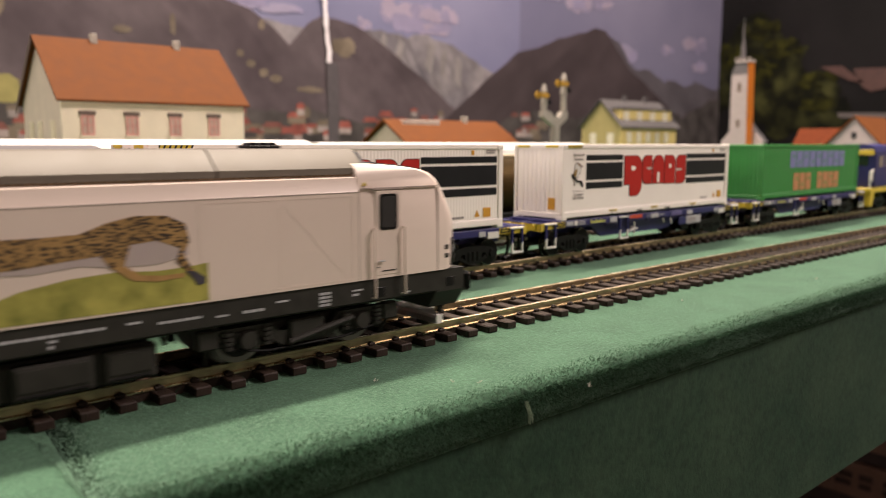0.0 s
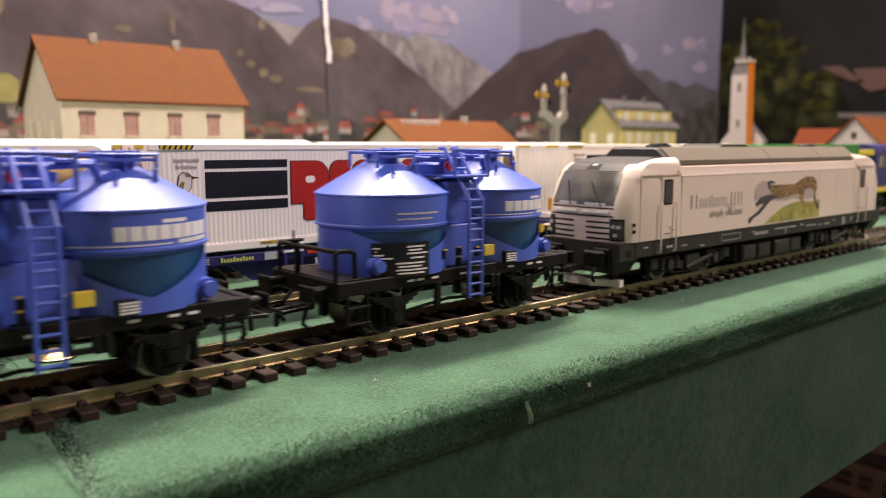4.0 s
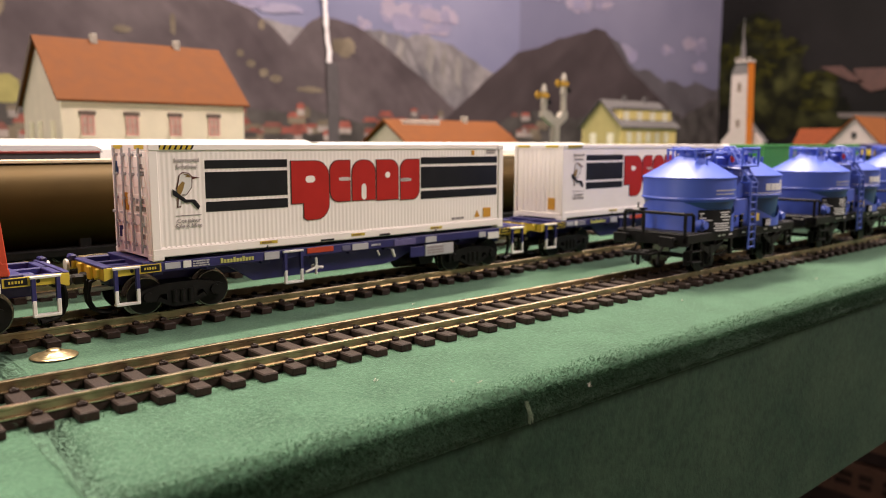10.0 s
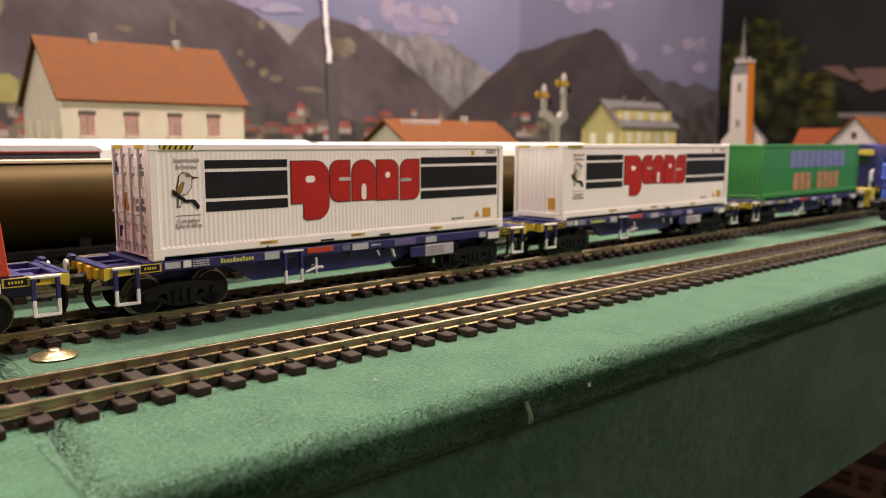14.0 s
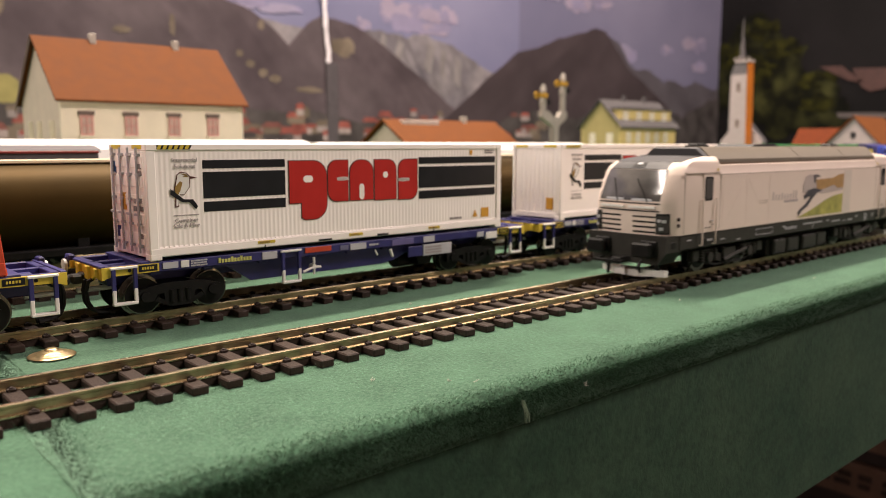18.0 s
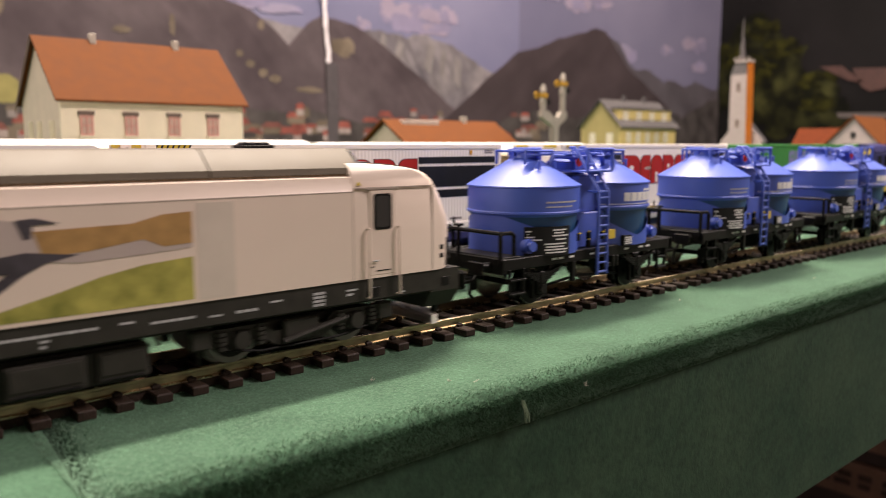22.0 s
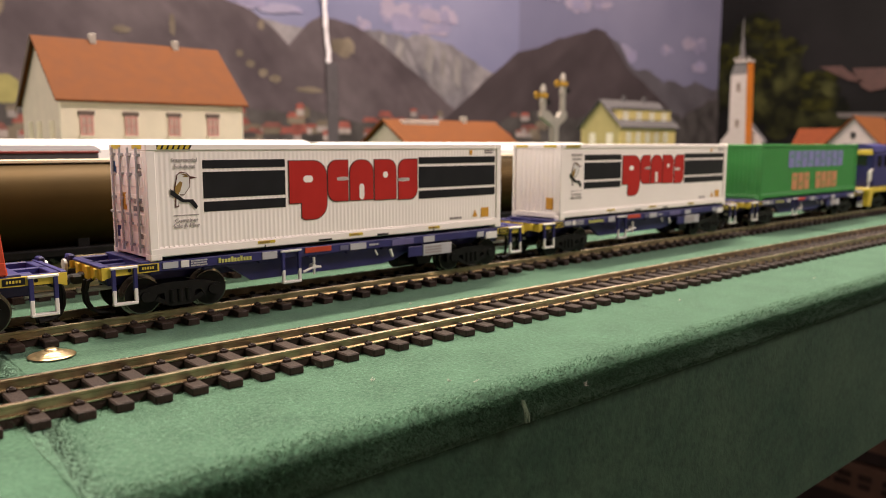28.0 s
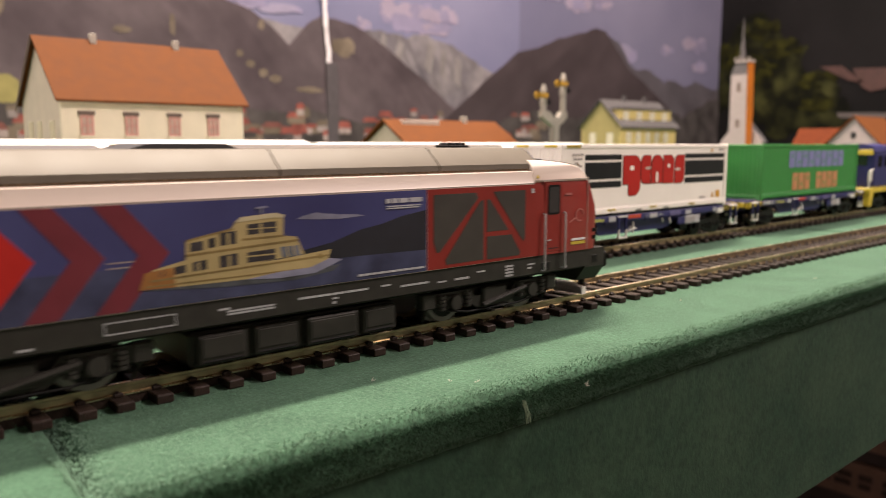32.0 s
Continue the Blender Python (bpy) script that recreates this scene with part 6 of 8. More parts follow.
def livery_third(w):
    SHIP = mat("ship_cream_print", (0.40, 0.31, 0.14), 0.4, var=0.12)
    HILL = mat("hill_print", (0.011, 0.012, 0.020), 0.4, var=0.4, scale=90)
    SEA = mat("sea_print", (0.030, 0.034, 0.085), 0.4, var=0.3, scale=160, stain=(0.040, 0.046, 0.10))
    CHEV = mat("chevron_print", (0.15, 0.016, 0.028), 0.4, var=0.1)
    CLOUD = mat("cloud_print", (0.20, 0.20, 0.28), 0.5, var=0.3)
    PINKP = mat("pale_red_print", (0.44, 0.16, 0.14), 0.5)
    ORA = mat("bow_orange_print", (0.28, 0.12, 0.03), 0.4, var=0.3)
    for s in (-1, 1):
        y = s * 17.24
        lay = lambda name, pts, k, mm, lab: (lambda bm: (prism(bm, pts, *sorted((y, y + s * (0.03 + 0.03 * k)))), part(name, bm, mm, w, lab, smooth=0)))(bmesh.new())
        lay("picture_sky", [(-74, 20.5), (34, 20.5), (34, 41.0), (-74, 41.0)], 0, SKYBLUE, "deep blue printed sky")
        lay("picture_sea", [(-74, 20.55), (34, 20.55), (34, 26.2), (8, 26.4), (-20, 28.6), (-74, 29.2)], 1, SEA, "blue printed lake")
        lay("picture_hill", [(-4, 28.6), (5.8, 30.1), (13.8, 32.5), (20, 33.4), (26, 34.9), (33.8, 36.0), (33.8, 26.0), (20, 26.2), (5.6, 26.4)], 2, HILL, "dark printed hill")
        for a, b, z, h_ in ((-3.2, 9.0, 36.0, 0.9), (1.0, 14.8, 35.7, 0.7), (-1.0, 5.0, 36.6, 0.6)):
            lay("picture_cloud", [(a, z), (a + 1.6, z + h_ * 0.7), ((a + b) / 2, z + h_), (b - 2, z + h_ * 0.6), (b, z), ((a + b) / 2, z - h_ * 0.5)], 2, CLOUD, "pale printed cloud")
        # chevrons
        for tip in (-32.0, -44.2):
            lay("chevron", [(tip - 14, 41.0), (tip - 8.6, 41.0), (tip, 31.2), (tip - 8.6, 20.6), (tip - 14.4, 20.6), (tip - 6.0, 31.2)], 3, CHEV, "dark red printed chevron")
        lay("chevron", [(-73.8, 41.0), (-64.6, 41.0), (-56.2, 31.6), (-64.8, 20.7), (-73.8, 20.7)], 4, REDP, "red printed arrow head")
        lay("label_plate", [(-70, 31.6), (-63, 31.6), (-63, 34.6), (-70, 34.6)], 5, PINKP, "pale red printed label")
        lay("label_plate", [(-70, 28.6), (-63, 28.6), (-63, 31.2), (-70, 31.2)], 5, YELLOW, "yellow printed label")
        # ferry
        lay("picture_wake", [(-38, 24.2), (-20, 23.0), (-4, 22.6), (6, 23.6), (8, 25.0), (2, 24.4), (-12, 24.6)], 4, mat("wake_print", (0.055, 0.06, 0.07), 0.5, var=0.5, scale=300), "grey-green printed water beside the ferry")
        lay("picture_ship", [(-37.6, 24.6), (-36.6, 26.2), (-20, 27.0), (-8, 27.5), (5.4, 28.6), (4.6, 26.4), (3.4, 24.2), (-12, 24.0), (-30, 24.2)], 5, SHIP, "cream printed ferry hull")
        lay("picture_ship", [(-36.2, 26.0), (-35.6, 28.0), (-28.6, 29.4), (-18, 30.4), (-8, 31.0), (-3.0, 31.2), (-1.6, 28.2), (-20, 26.8)], 5, SHIP, "cream printed lower deck of a ferry")
        lay("picture_ship", [(-28.8, 29.2), (-28.6, 33.2), (-18.8, 35.0), (-17.6, 36.6), (-14, 37.4), (-8.2, 37.4), (-6.6, 36.8), (-6.8, 32.6), (-3.6, 32.2), (-3.0, 31.0), (-18, 30.2)], 5, SHIP, "cream printed upper deck of a ferry")
        lay("picture_ship", [(-38.2, 24.4), (-37.0, 27.6), (-31.4, 28.2), (-31, 24.2)], 6, ORA, "orange tint at the ferry's stern")
        SHADE = mat("ship_shade_print", (0.21, 0.145, 0.05), 0.4, var=0.3)
        GLAZE = mat("ship_glass_print", (0.13, 0.14, 0.17), 0.4, var=0.4, scale=400)
        INNER = mat("ship_dark_glass_print", (0.030, 0.026, 0.030), 0.4, var=0.5, scale=500)
        for a, b, z0, z1 in ((-15.2, -8.4, 33.4, 35.6), (-21.4, -17.8, 31.6, 34.2), (-24.0, -22.4, 31.3, 33.2), (-27.8, -25.0, 30.9, 32.7), (-15.4, -8.8, 27.5, 29.7), (-21.6, -17.6, 27.1, 29.5), (-27.4, -24.4, 26.9, 28.8), (-31.2, -28.8, 26.7, 28.2), (-34.6, -32.6, 26.5, 27.7)):
            lay("picture_ship", [(a, z0), (b, z0 + 0.2), (b, z1 + 0.3), (a, z1)], 6, INNER, "dark windows of a printed ferry")
        for a, b in ((-7.2, -5.8), (-5.4, -4.2), (-3.8, -2.6)):
            lay("picture_ship", [(a, 27.9), (b, 28.0), (b - 0.4, 30.3), (a - 0.4, 30.2)], 6, GLAZE, "pale wheelhouse window of a printed ferry")
        for a, b, z_, h_ in ((-15.2, -8.4, 34.5, 0.2), (-15.4, -8.8, 28.7, 0.3), (-12.4, -11.8, 33.4, 2.2), (-19.8, -19.2, 27.1, 2.3), (-19.9, -19.3, 31.6, 2.5), (-26.4, -25.9, 26.9, 1.8)):
            lay("picture_ship", [(a, z_), (b, z_), (b, z_ + h_), (a, z_ + h_)], 7, SHIP, "window bar of a printed ferry")
        for x0_, x1_, z_, h_, k_ in ((-16.6, -6.6, 32.3, 0.45, 0.01), (-28.8, -3.0, 30.0, 0.5, 0.045), (-36.0, 4.6, 25.7, 0.4, 0.035), (-28.4, -18.4, 33.0, 0.4, 0.17), (-37.0, 3.4, 24.7, 0.3, 0.0)):
            lay("picture_ship", [(x0_, z_), (x1_, z_ + (x1_ - x0_) * k_), (x1_, z_ + h_ + (x1_ - x0_) * k_), (x0_, z_ + h_)], 7, SHADE, "shaded deck line of a printed ferry")
        lay("picture_ship", [(-18.0, 36.2), (-16.6, 37.2), (-8.4, 37.7), (-6.4, 37.1), (-6.6, 36.5), (-9, 36.7), (-16, 36.3)], 8, mat("ship_white_print", (0.50, 0.43, 0.27), 0.4), "bright cabin roof of a printed ferry")
        lay("picture_ship", [(-12.0, 37.6), (-11.6, 37.6), (-11.6, 38.8), (-10.4, 38.9), (-10.4, 39.3), (-13.2, 39.1), (-13.2, 38.7), (-12.0, 38.8)], 8, CLOUD, "small mast of a printed ferry")
        lay("picture_ship", [(1.6, 27.2), (2.8, 26.6), (3.4, 27.4), (2.2, 28.0)], 7, SHADE, "gold ornament on the ferry's bow")
        lay("picture_cloud", [(-16, 24.0), (-8, 24.8), (0, 25.0), (5, 26.6), (8.4, 26.0), (5, 24.8), (1, 23.6), (-8, 23.4)], 8, CLOUD, "pale bow wave")
        # red end panels with lattice grilles
        lay("red_panel", [(34.2, 20.5), (74, 20.5), (74, 41.0), (34.2, 41.0)], 1, LOCORED, "red painted panel")
        for tri in ([(36.2, 39.6), (51.0, 39.6), (51.9, 38.2), (38.3, 24.8), (37.2, 24.8), (36.2, 27.5)], [(52.4, 37.2), (53.9, 37.6), (53.9, 21.5), (40.6, 21.4), (40.1, 22.6)], [(55.1, 37.6), (56.3, 37.5), (63.5, 28.9), (55.1, 28.9)], [(55.1, 27.6), (64.7, 27.5), (68.3, 22.3), (67.9, 21.4), (55.1, 21.4)], [(57.4, 39.6), (70.2, 39.6), (70.2, 25.8), (69.4, 25.2)]):
            lay("grille", tri, 4, GRILLE, "grey louvred grille between red struts")
        bm = bmesh.new()
        for k in range(20):
            a0, a1 = 2 * math.pi * k / 24, 2 * math.pi * (k + 1) / 24
            q = [(94.4 + r_ * math.cos(t_), 31.2 + r_ * math.sin(t_)) for r_, t_ in ((2.0, a0), (2.0, a1), (1.65, a1), (1.65, a0))]
            prism(bm, q, *sorted((y, y + s * 0.12)))
        joined_part("emblem", bm, PINKP, w, "thin pale ring on the cab side", smooth=0)
        lay("emblem", [(89.6, 29.4), (92.6, 30.6), (92.6, 30.2), (89.6, 29.0)], 3, PINKP, "thin pale stroke beside the ring")
        lay("label_plate", [(72.6, 38.6), (73.8, 38.6), (73.8, 39.9), (72.6, 39.9)], 4, GREYP, "small grey plate")
        lay("label_plate", [(87.6, 37.4), (90.4, 37.4), (90.4, 38.0), (87.6, 38.0)], 3, PINKP, "small pale marks")
        bars(w, 21.2, 32.4, 38.2, 39.3, y - (0.2 if s < 0 else -0.2), 1, GREYP, 31)
        bars(w, 21.4, 32.0, 36.8, 37.6, y - (0.2 if s < 0 else -0.2), 2, GREYP, 33)
        bars(w, 12.8, 33.2, 21.4, 21.9, y - (0.2 if s < 0 else -0.2), 1, GREYP, 35)
        bm = bmesh.new()
        box(bm, 90.5, 97.0, *sorted((y + s * 0.1, y + s * 0.16)), 22.4, 23.3)
        part("yellow_mark", bm, YELLOW, w, "yellow mark under the cab window", smooth=0)
        bm = bmesh.new()
        box(bm, 90.5, 97.0, *sorted((y + s * 0.1, y + s * 0.16)), 23.6, 24.3)
        joined_part("white_mark", bm, TEXTW, w, "", smooth=0)


loco_first = locomotive(None, "white diesel locomotive with a running spotted cat picture", CREAM, CREAM, livery_first)
loco_second = locomotive(None, "white diesel locomotive with a cropped running cat picture", CREAM, CREAM, livery_second)
loco_third = locomotive(None, "red and blue diesel locomotive with a ferry picture and white roof", CREAM, LOCORED, livery_third)
silo = silo_wagon(None)
silos_first = [silo, copy_thing(silo, Matrix()), copy_thing(silo, Matrix())]
silos_second = [copy_thing(silo, Matrix()) for _ in range(3)]

# ---------------------------------------------------------------- printed mountain backdrop
SKY = mat("poster_sky", (0.150, 0.148, 0.250), 0.5, var=0.14, scale=2.2, bump=0.02, stain=(0.190, 0.180, 0.265))
structure("backdrop_panel", (-1.6, 2.042, 1.000, 1.006, -0.02, 0.95), SKY, "printed sky of a mountain backdrop poster")
# Dark print; the side wall's weaker light is put into its tone too.
DARKP = mat("poster_dark", (0.0058, 0.0049, 0.0055), 0.6, var=0.5, scale=5, bump=0.02)
structure("backdrop_panel_dark", (2.042, 2.048, -0.6, 1.006, -0.02, 0.95), DARKP, "dark printed backdrop panel on the side wall")
poster = bpy.data.objects["backdrop_panel"]
dark_poster = bpy.data.objects["backdrop_panel_dark"]
MAUVE = mat("print_mauve_rock", (0.064, 0.0475, 0.055), 0.5, var=0.20, scale=7, bump=0, stain=(0.086, 0.067, 0.074))
speckle(MAUVE, 26, 0.88, 1.12, 0.3, 0.7)


def streaks(m, angle, lo, hi, along=2.2, across=26.0):
    """Long slanting rock ribs in a printed mountain."""
    N, L = m.node_tree.nodes, m.node_tree.links
    bs = N["Principled BSDF"]
    src = bs.inputs["Base Color"].links[0].from_socket
    tc, mp, n = N.new("ShaderNodeTexCoord"), N.new("ShaderNodeMapping"), N.new("ShaderNodeTexNoise")
    mp.vector_type = "TEXTURE"
    mp.inputs["Rotation"].default_value = (0, radians(angle), 0)
    mp.inputs["Scale"].default_value = (1 / along, 1, 1 / across)
    n.inputs["Scale"].default_value, n.inputs["Detail"].default_value, n.inputs["Distortion"].default_value = 1.0, 5, 0.9
    r, h = N.new("ShaderNodeMapRange"), N.new("ShaderNodeHueSaturation")
    r.inputs[1].default_value, r.inputs[2].default_value, r.inputs[3].default_value, r.inputs[4].default_value = 0.35, 0.65, lo, hi
    L.new(tc.outputs["Object"], mp.inputs["Vector"])
    L.new(mp.outputs[0], n.inputs["Vector"])
    L.new(n.outputs[0], r.inputs[0])
    L.new(r.outputs[0], h.inputs["Value"])
    L.new(src, h.inputs["Color"])
    L.new(h.outputs[0], bs.inputs["Base Color"])


streaks(MAUVE, 42, 0.84, 1.18, along=3.0, across=15.0)
GREYR = mat("print_grey_rock", (0.118, 0.106, 0.128), 0.5, var=0.25, scale=11, bump=0, stain=(0.175, 0.155, 0.162))
speckle(GREYR, 40, 0.8, 1.2, 0.3, 0.7)
streaks(GREYR, 62, 0.74, 1.26, along=5.0, across=22.0)
DARKR = mat("print_dark_rock", (0.047, 0.035, 0.039), 0.5, var=0.25, scale=8, bump=0)
streaks(DARKR, -40, 0.86, 1.12, along=3.0, across=14.0)
OLIVE = mat("print_olive_slope", (0.125, 0.098, 0.075), 0.5, var=0.4, scale=20, bump=0)
CLOUDP = mat("print_cloud", (0.245, 0.205, 0.275), 0.5, var=0.15, scale=10, bump=0)
FAINT = mat("print_faint_cloud", (0.225, 0.20, 0.285), 0.5, var=0.12, scale=10, bump=0)
FOREST = mat("print_forest", (0.050, 0.043, 0.043), 0.5, var=0.5, scale=25, bump=0)
ROOFDIM = mat("print_dull_roof", (0.13, 0.052, 0.045), 0.5, var=0.3, scale=40, bump=0)
WALLDIM = mat("print_dull_wall", (0.22, 0.185, 0.18), 0.5, var=0.25, scale=40, bump=0)
ROOFP = mat("print_red_roof", (0.20, 0.060, 0.050), 0.5, var=0.35, scale=40, bump=0)
WALLP = mat("print_pale_wall", (0.26, 0.21, 0.20), 0.5, var=0.2, scale=40, bump=0)
SCREE = mat("print_pale_scree", (0.185, 0.165, 0.168), 0.5, var=0.3, scale=30, bump=0)
TREEP = mat("print_tree", (0.0055, 0.0058, 0.0022), 0.5, var=0.7, scale=14, bump=0, stain=(0.010, 0.010, 0.003))


def ridge(name, peaks, y, material, label, low=-10, rough=9.0, seed=1):
    """A printed mountain: a skyline through a few summits with a broken edge."""
    pts = []
    for (xa, za), (xb, zb) in zip(peaks, peaks[1:]):
        n = max(2, int((xb - xa) / 14))
        for i in range(n):
            k = i / n
            x = xa + (xb - xa) * k
            amp = rough * math.sin(math.pi * k) ** 0.5
            pts.append((x, za + (zb - za) * k + amp * noise.fractal(Vector((x * 0.018, seed * 7.3, 0)), 1.0, 2.0, 4)))
    pts.append(peaks[-1])
    bm = bmesh.new()
    A = [(bm.verts.new((x, y, low)), bm.verts.new((x, y, z))) for x, z in pts]
    B = [(bm.verts.new((x, y + 0.3, low)), bm.verts.new((x, y + 0.3, z))) for x, z in pts]
    for i in range(len(pts) - 1):
        bm.faces.new((A[i][0], A[i + 1][0], A[i + 1][1], A[i][1]))
        bm.faces.new((A[i][1], A[i + 1][1], B[i + 1][1], B[i][1]))
    return part(name, bm, material, poster, label, smooth=0)


def blob(name, cx, cz, rx, rz, y, material, label, seed, parent, n=40, axis="y", rough=0.35):
    pts = []
    for i in range(n):
        a = 2 * math.pi * i / n
        r = 1 + rough * noise.fractal(Vector((math.cos(a) * 1.6, math.sin(a) * 1.6, seed * 3.1)), 1.0, 2.0, 3)
        pts.append((cx + rx * r * math.cos(a), cz + rz * r * math.sin(a)))
    bm = bmesh.new()
    prism(bm, pts, y, y + 0.3, axis)
    return part(name, bm, material, parent, label, smooth=0)


PUFF = mat("print_puff", (0.195, 0.172, 0.262), 0.5, var=0.2, scale=14, bump=0)
puffs = random.Random(12)
for i, (cx, cz, rx, rz) in enumerate(((927, 292, 62, 30), (1022, 291, 42, 20), (975, 268, 60, 12), (828, 262, 18, 14), (1425, 366, 46, 22), (1510, 374, 34, 16), (1910, 315, 58, 26), (1780, 290, 26, 14), (1930, 258, 40, 16), (1600, 262, 44, 26), (640, 272, 60, 10), (1330, 372, 30, 10))):
    for k in range(14):
        u, v = puffs.uniform(-1, 1), puffs.uniform(-1, 1)
        blob("printed_cloud", cx + u * rx * 0.8, cz + v * rz * (0.8 - 0.5 * abs(u)), rx * puffs.uniform(0.2, 0.42), rz * puffs.uniform(0.3, 0.6), 999.6 - 0.004 * (i * 14 + k),
             (CLOUDP if k % 2 == 0 else PUFF) if i < 9 else (FAINT if k % 2 else PUFF), "pinkish printed cloud puff", i * 14 + k, poster, n=16, rough=0.5)
ridge("printed_mountain", [(560, 240), (629, 252), (667, 246), (760, 238), (820, 250), (865, 256), (895, 252), (926, 246), (975, 257), (1009, 247), (1053, 235), (1098, 218), (1146, 198), (1240, 150)], 998.7, GREYR, "far grey printed mountain range", rough=7, seed=2)
for i, (x0, z0, x1, w) in enumerate(((868, 250, 850, 10), (905, 244, 885, 12), (980, 246, 962, 14), (1012, 236, 1002, 10), (1050, 222, 1040, 12))):
    bm = bmesh.new()
    prism(bm, [(x0, z0), (x0 + w, z0 - 8), (x1 + w + 8, z0 - 62), (x1 + 5, z0 - 50), (x0 - 6, z0 - 24)], 998.3, 998.6)
    part("printed_scree", bm, SCREE, poster, "paler printed rock face", smooth=0)
ridge("printed_mountain", [(1480, 250), (1532, 300), (1558, 296), (1629, 240), (1715, 232), (1770, 206), (1822, 214), (1870, 200), (1919, 220), (1980, 205), (2042, 200)], 998.2, mat("print_violet_hill", (0.070, 0.060, 0.072), 0.5, var=0.25, scale=12, bump=0), "hazy violet printed hills", rough=14, seed=5)
ridge("printed_mountain", [(600, 120), (656, 195), (679, 218), (700, 240), (723, 259), (736, 266), (771, 264), (821, 253), (864, 232), (910, 205), (975, 166), (1040, 122), (1120, 80)], 997.9, MAUVE, "mauve printed mountain", rough=5, seed=3)
blob("printed_slope", 784, 218, 24, 18, 997.5, OLIVE, "sunlit printed slope", 4, poster)
ridge("printed_mountain", [(-1500, 330), (-300, 420), (200, 380), (300, 345), (420, 310), (500, 290), (562, 274), (606, 263), (629, 249), (657, 229), (696, 190), (741, 144), (790, 100), (860, 70)], 997.2, MAUVE, "large mauve printed mountain with pale streaks", rough=5, seed=6)
for i, (cx, cz, rx, rz) in enumerate(((585, 194, 6, 6), (603, 179, 8, 6), (626, 166, 8, 6), (647, 157, 10, 6), (712, 142, 24, 5), (404, 214, 14, 5), (478, 228, 4, 16), (624, 241, 5, 8), (330, 262, 22, 5), (245, 240, 9, 26), (266, 262, 14, 9))):
    blob("printed_slope", cx, cz, rx, rz, 996.95 - 0.04 * i, OLIVE, "pale printed scree and pasture", 20 + i, poster, n=18)
blob("printed_meadow", 246, 118, 26, 22, 996.4, mat("print_meadow", (0.20, 0.17, 0.055), 0.5, var=0.3, scale=30, bump=0), "yellow-green printed meadow", 30, poster)
ridge("printed_mountain", [(960, 60), (1009, 94), (1062, 131), (1146, 192), (1224, 244), (1276, 255), (1352, 283), (1421, 300), (1481, 317), (1519, 313), (1560, 278), (1616, 230), (1688, 198), (1733, 175), (1813, 131), (1880, 100)], 995.9, DARKR, "dark printed mountain with a steep summit", rough=4, seed=8)
ridge("printed_woods", [(-1500, 95), (0, 110), (400, 104), (640, 108), (760, 98), (900, 96), (1000, 88), (1150, 82), (1230, 120), (1300, 122), (1420, 110), (1560, 116), (1680, 96), (1780, 124), (1860, 118), (1940, 150), (2000, 172), (2042, 178)], 995.4, FOREST, "dark printed woods", rough=14, seed=9)
rnd = random.Random(5)
for i in range(120):
    x, z = rnd.uniform(150, 1280), rnd.uniform(62, 112 - 14 * (i % 3))
    w_, h_ = rnd.uniform(14, 40), rnd.uniform(6, 12)
    bm = bmesh.new()
    prism(bm, [(x, z), (x + w_, z), (x + w_ * 0.82, z + h_), (x + w_ * 0.16, z + h_)], 994.9 - 0.004 * i, 995.1)
    part("printed_roof", bm, (ROOFP, ROOFP, ROOFDIM, OLIVE)[i % 4], poster, "red roof of the printed town", smooth=0)
    bm = bmesh.new()
    prism(bm, [(x + 2, z - 10), (x + w_ - 2, z - 10), (x + w_ - 2, z), (x + 2, z)], 994.9 - 0.004 * i, 995.1)
    part("printed_wall", bm, (WALLDIM, OLIVE, WALLP, FOREST, WALLDIM)[i % 5], poster, "pale wall of the printed town", smooth=0)
# join in the poster; the pale strip paints the glare on its crease
bm = bmesh.new()
box(bm, 745, 768, 993.9, 994.2, 40, 190, 0.1)
part("poster_join", bm, mat("poster_join_dark", (0.062, 0.052, 0.058), 0.4, var=0.2), poster, "dark lapped join in the poster", smooth=0)
bm = bmesh.new()
prev = None
for i in range(20):
    z = 190 + i * 9
    x = 750 - 0.08 * (z - 190) + 3 * noise.noise(Vector((z * 0.05, 3, 1)))
    hw = 4 + 3.5 * noise.noise(Vector((z * 0.06, 9, 2)))
    row = [bm.verts.new((x - hw, 993.6, z)), bm.verts.new((x + hw, 993.4, z))]
    if prev:
        bm.faces.new((prev[0], prev[1], row[1], row[0]))
    prev = row
part("poster_tape", bm, mat("crease_glare_white", (0.66, 0.60, 0.64), 0.25, var=0.08), poster, "crinkled pale strip painting the glare on a poster crease")
# This sheet's darker colour holds the light falling off to the right.
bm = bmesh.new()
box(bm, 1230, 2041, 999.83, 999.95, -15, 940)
part("poster_sheet", bm, mat("poster_sky_falloff", (0.105, 0.100, 0.178), 0.8, var=0.12, scale=2.2, bump=0.02, stain=(0.140, 0.128, 0.195)), poster, "lapped sheet of printed sky, darkened for the light's fall-off", smooth=0)
# dark side panel: tree and roofs
speckle(TREEP, 22, 0.35, 2.6, 0.42, 0.66)
LEAVES = mat("print_leaves", (0.0135, 0.0130, 0.0016), 0.5, var=0.6, scale=30, bump=0)
speckle(LEAVES, 40, 0.4, 1.7, 0.35, 0.65)
for i, (cy, cz, ry, rz) in enumerate(((905, 330, 70, 62), (955, 250, 70, 110), (850, 230, 100, 100), (800, 150, 130, 80), (735, 190, 60, 40), (690, 135, 60, 50))):
    blob("printed_tree", cy, cz, ry, rz, 2041.0 - i * 0.3, TREEP, "dark green printed tree", 40 + i, dark_poster, axis="x", rough=0.5)
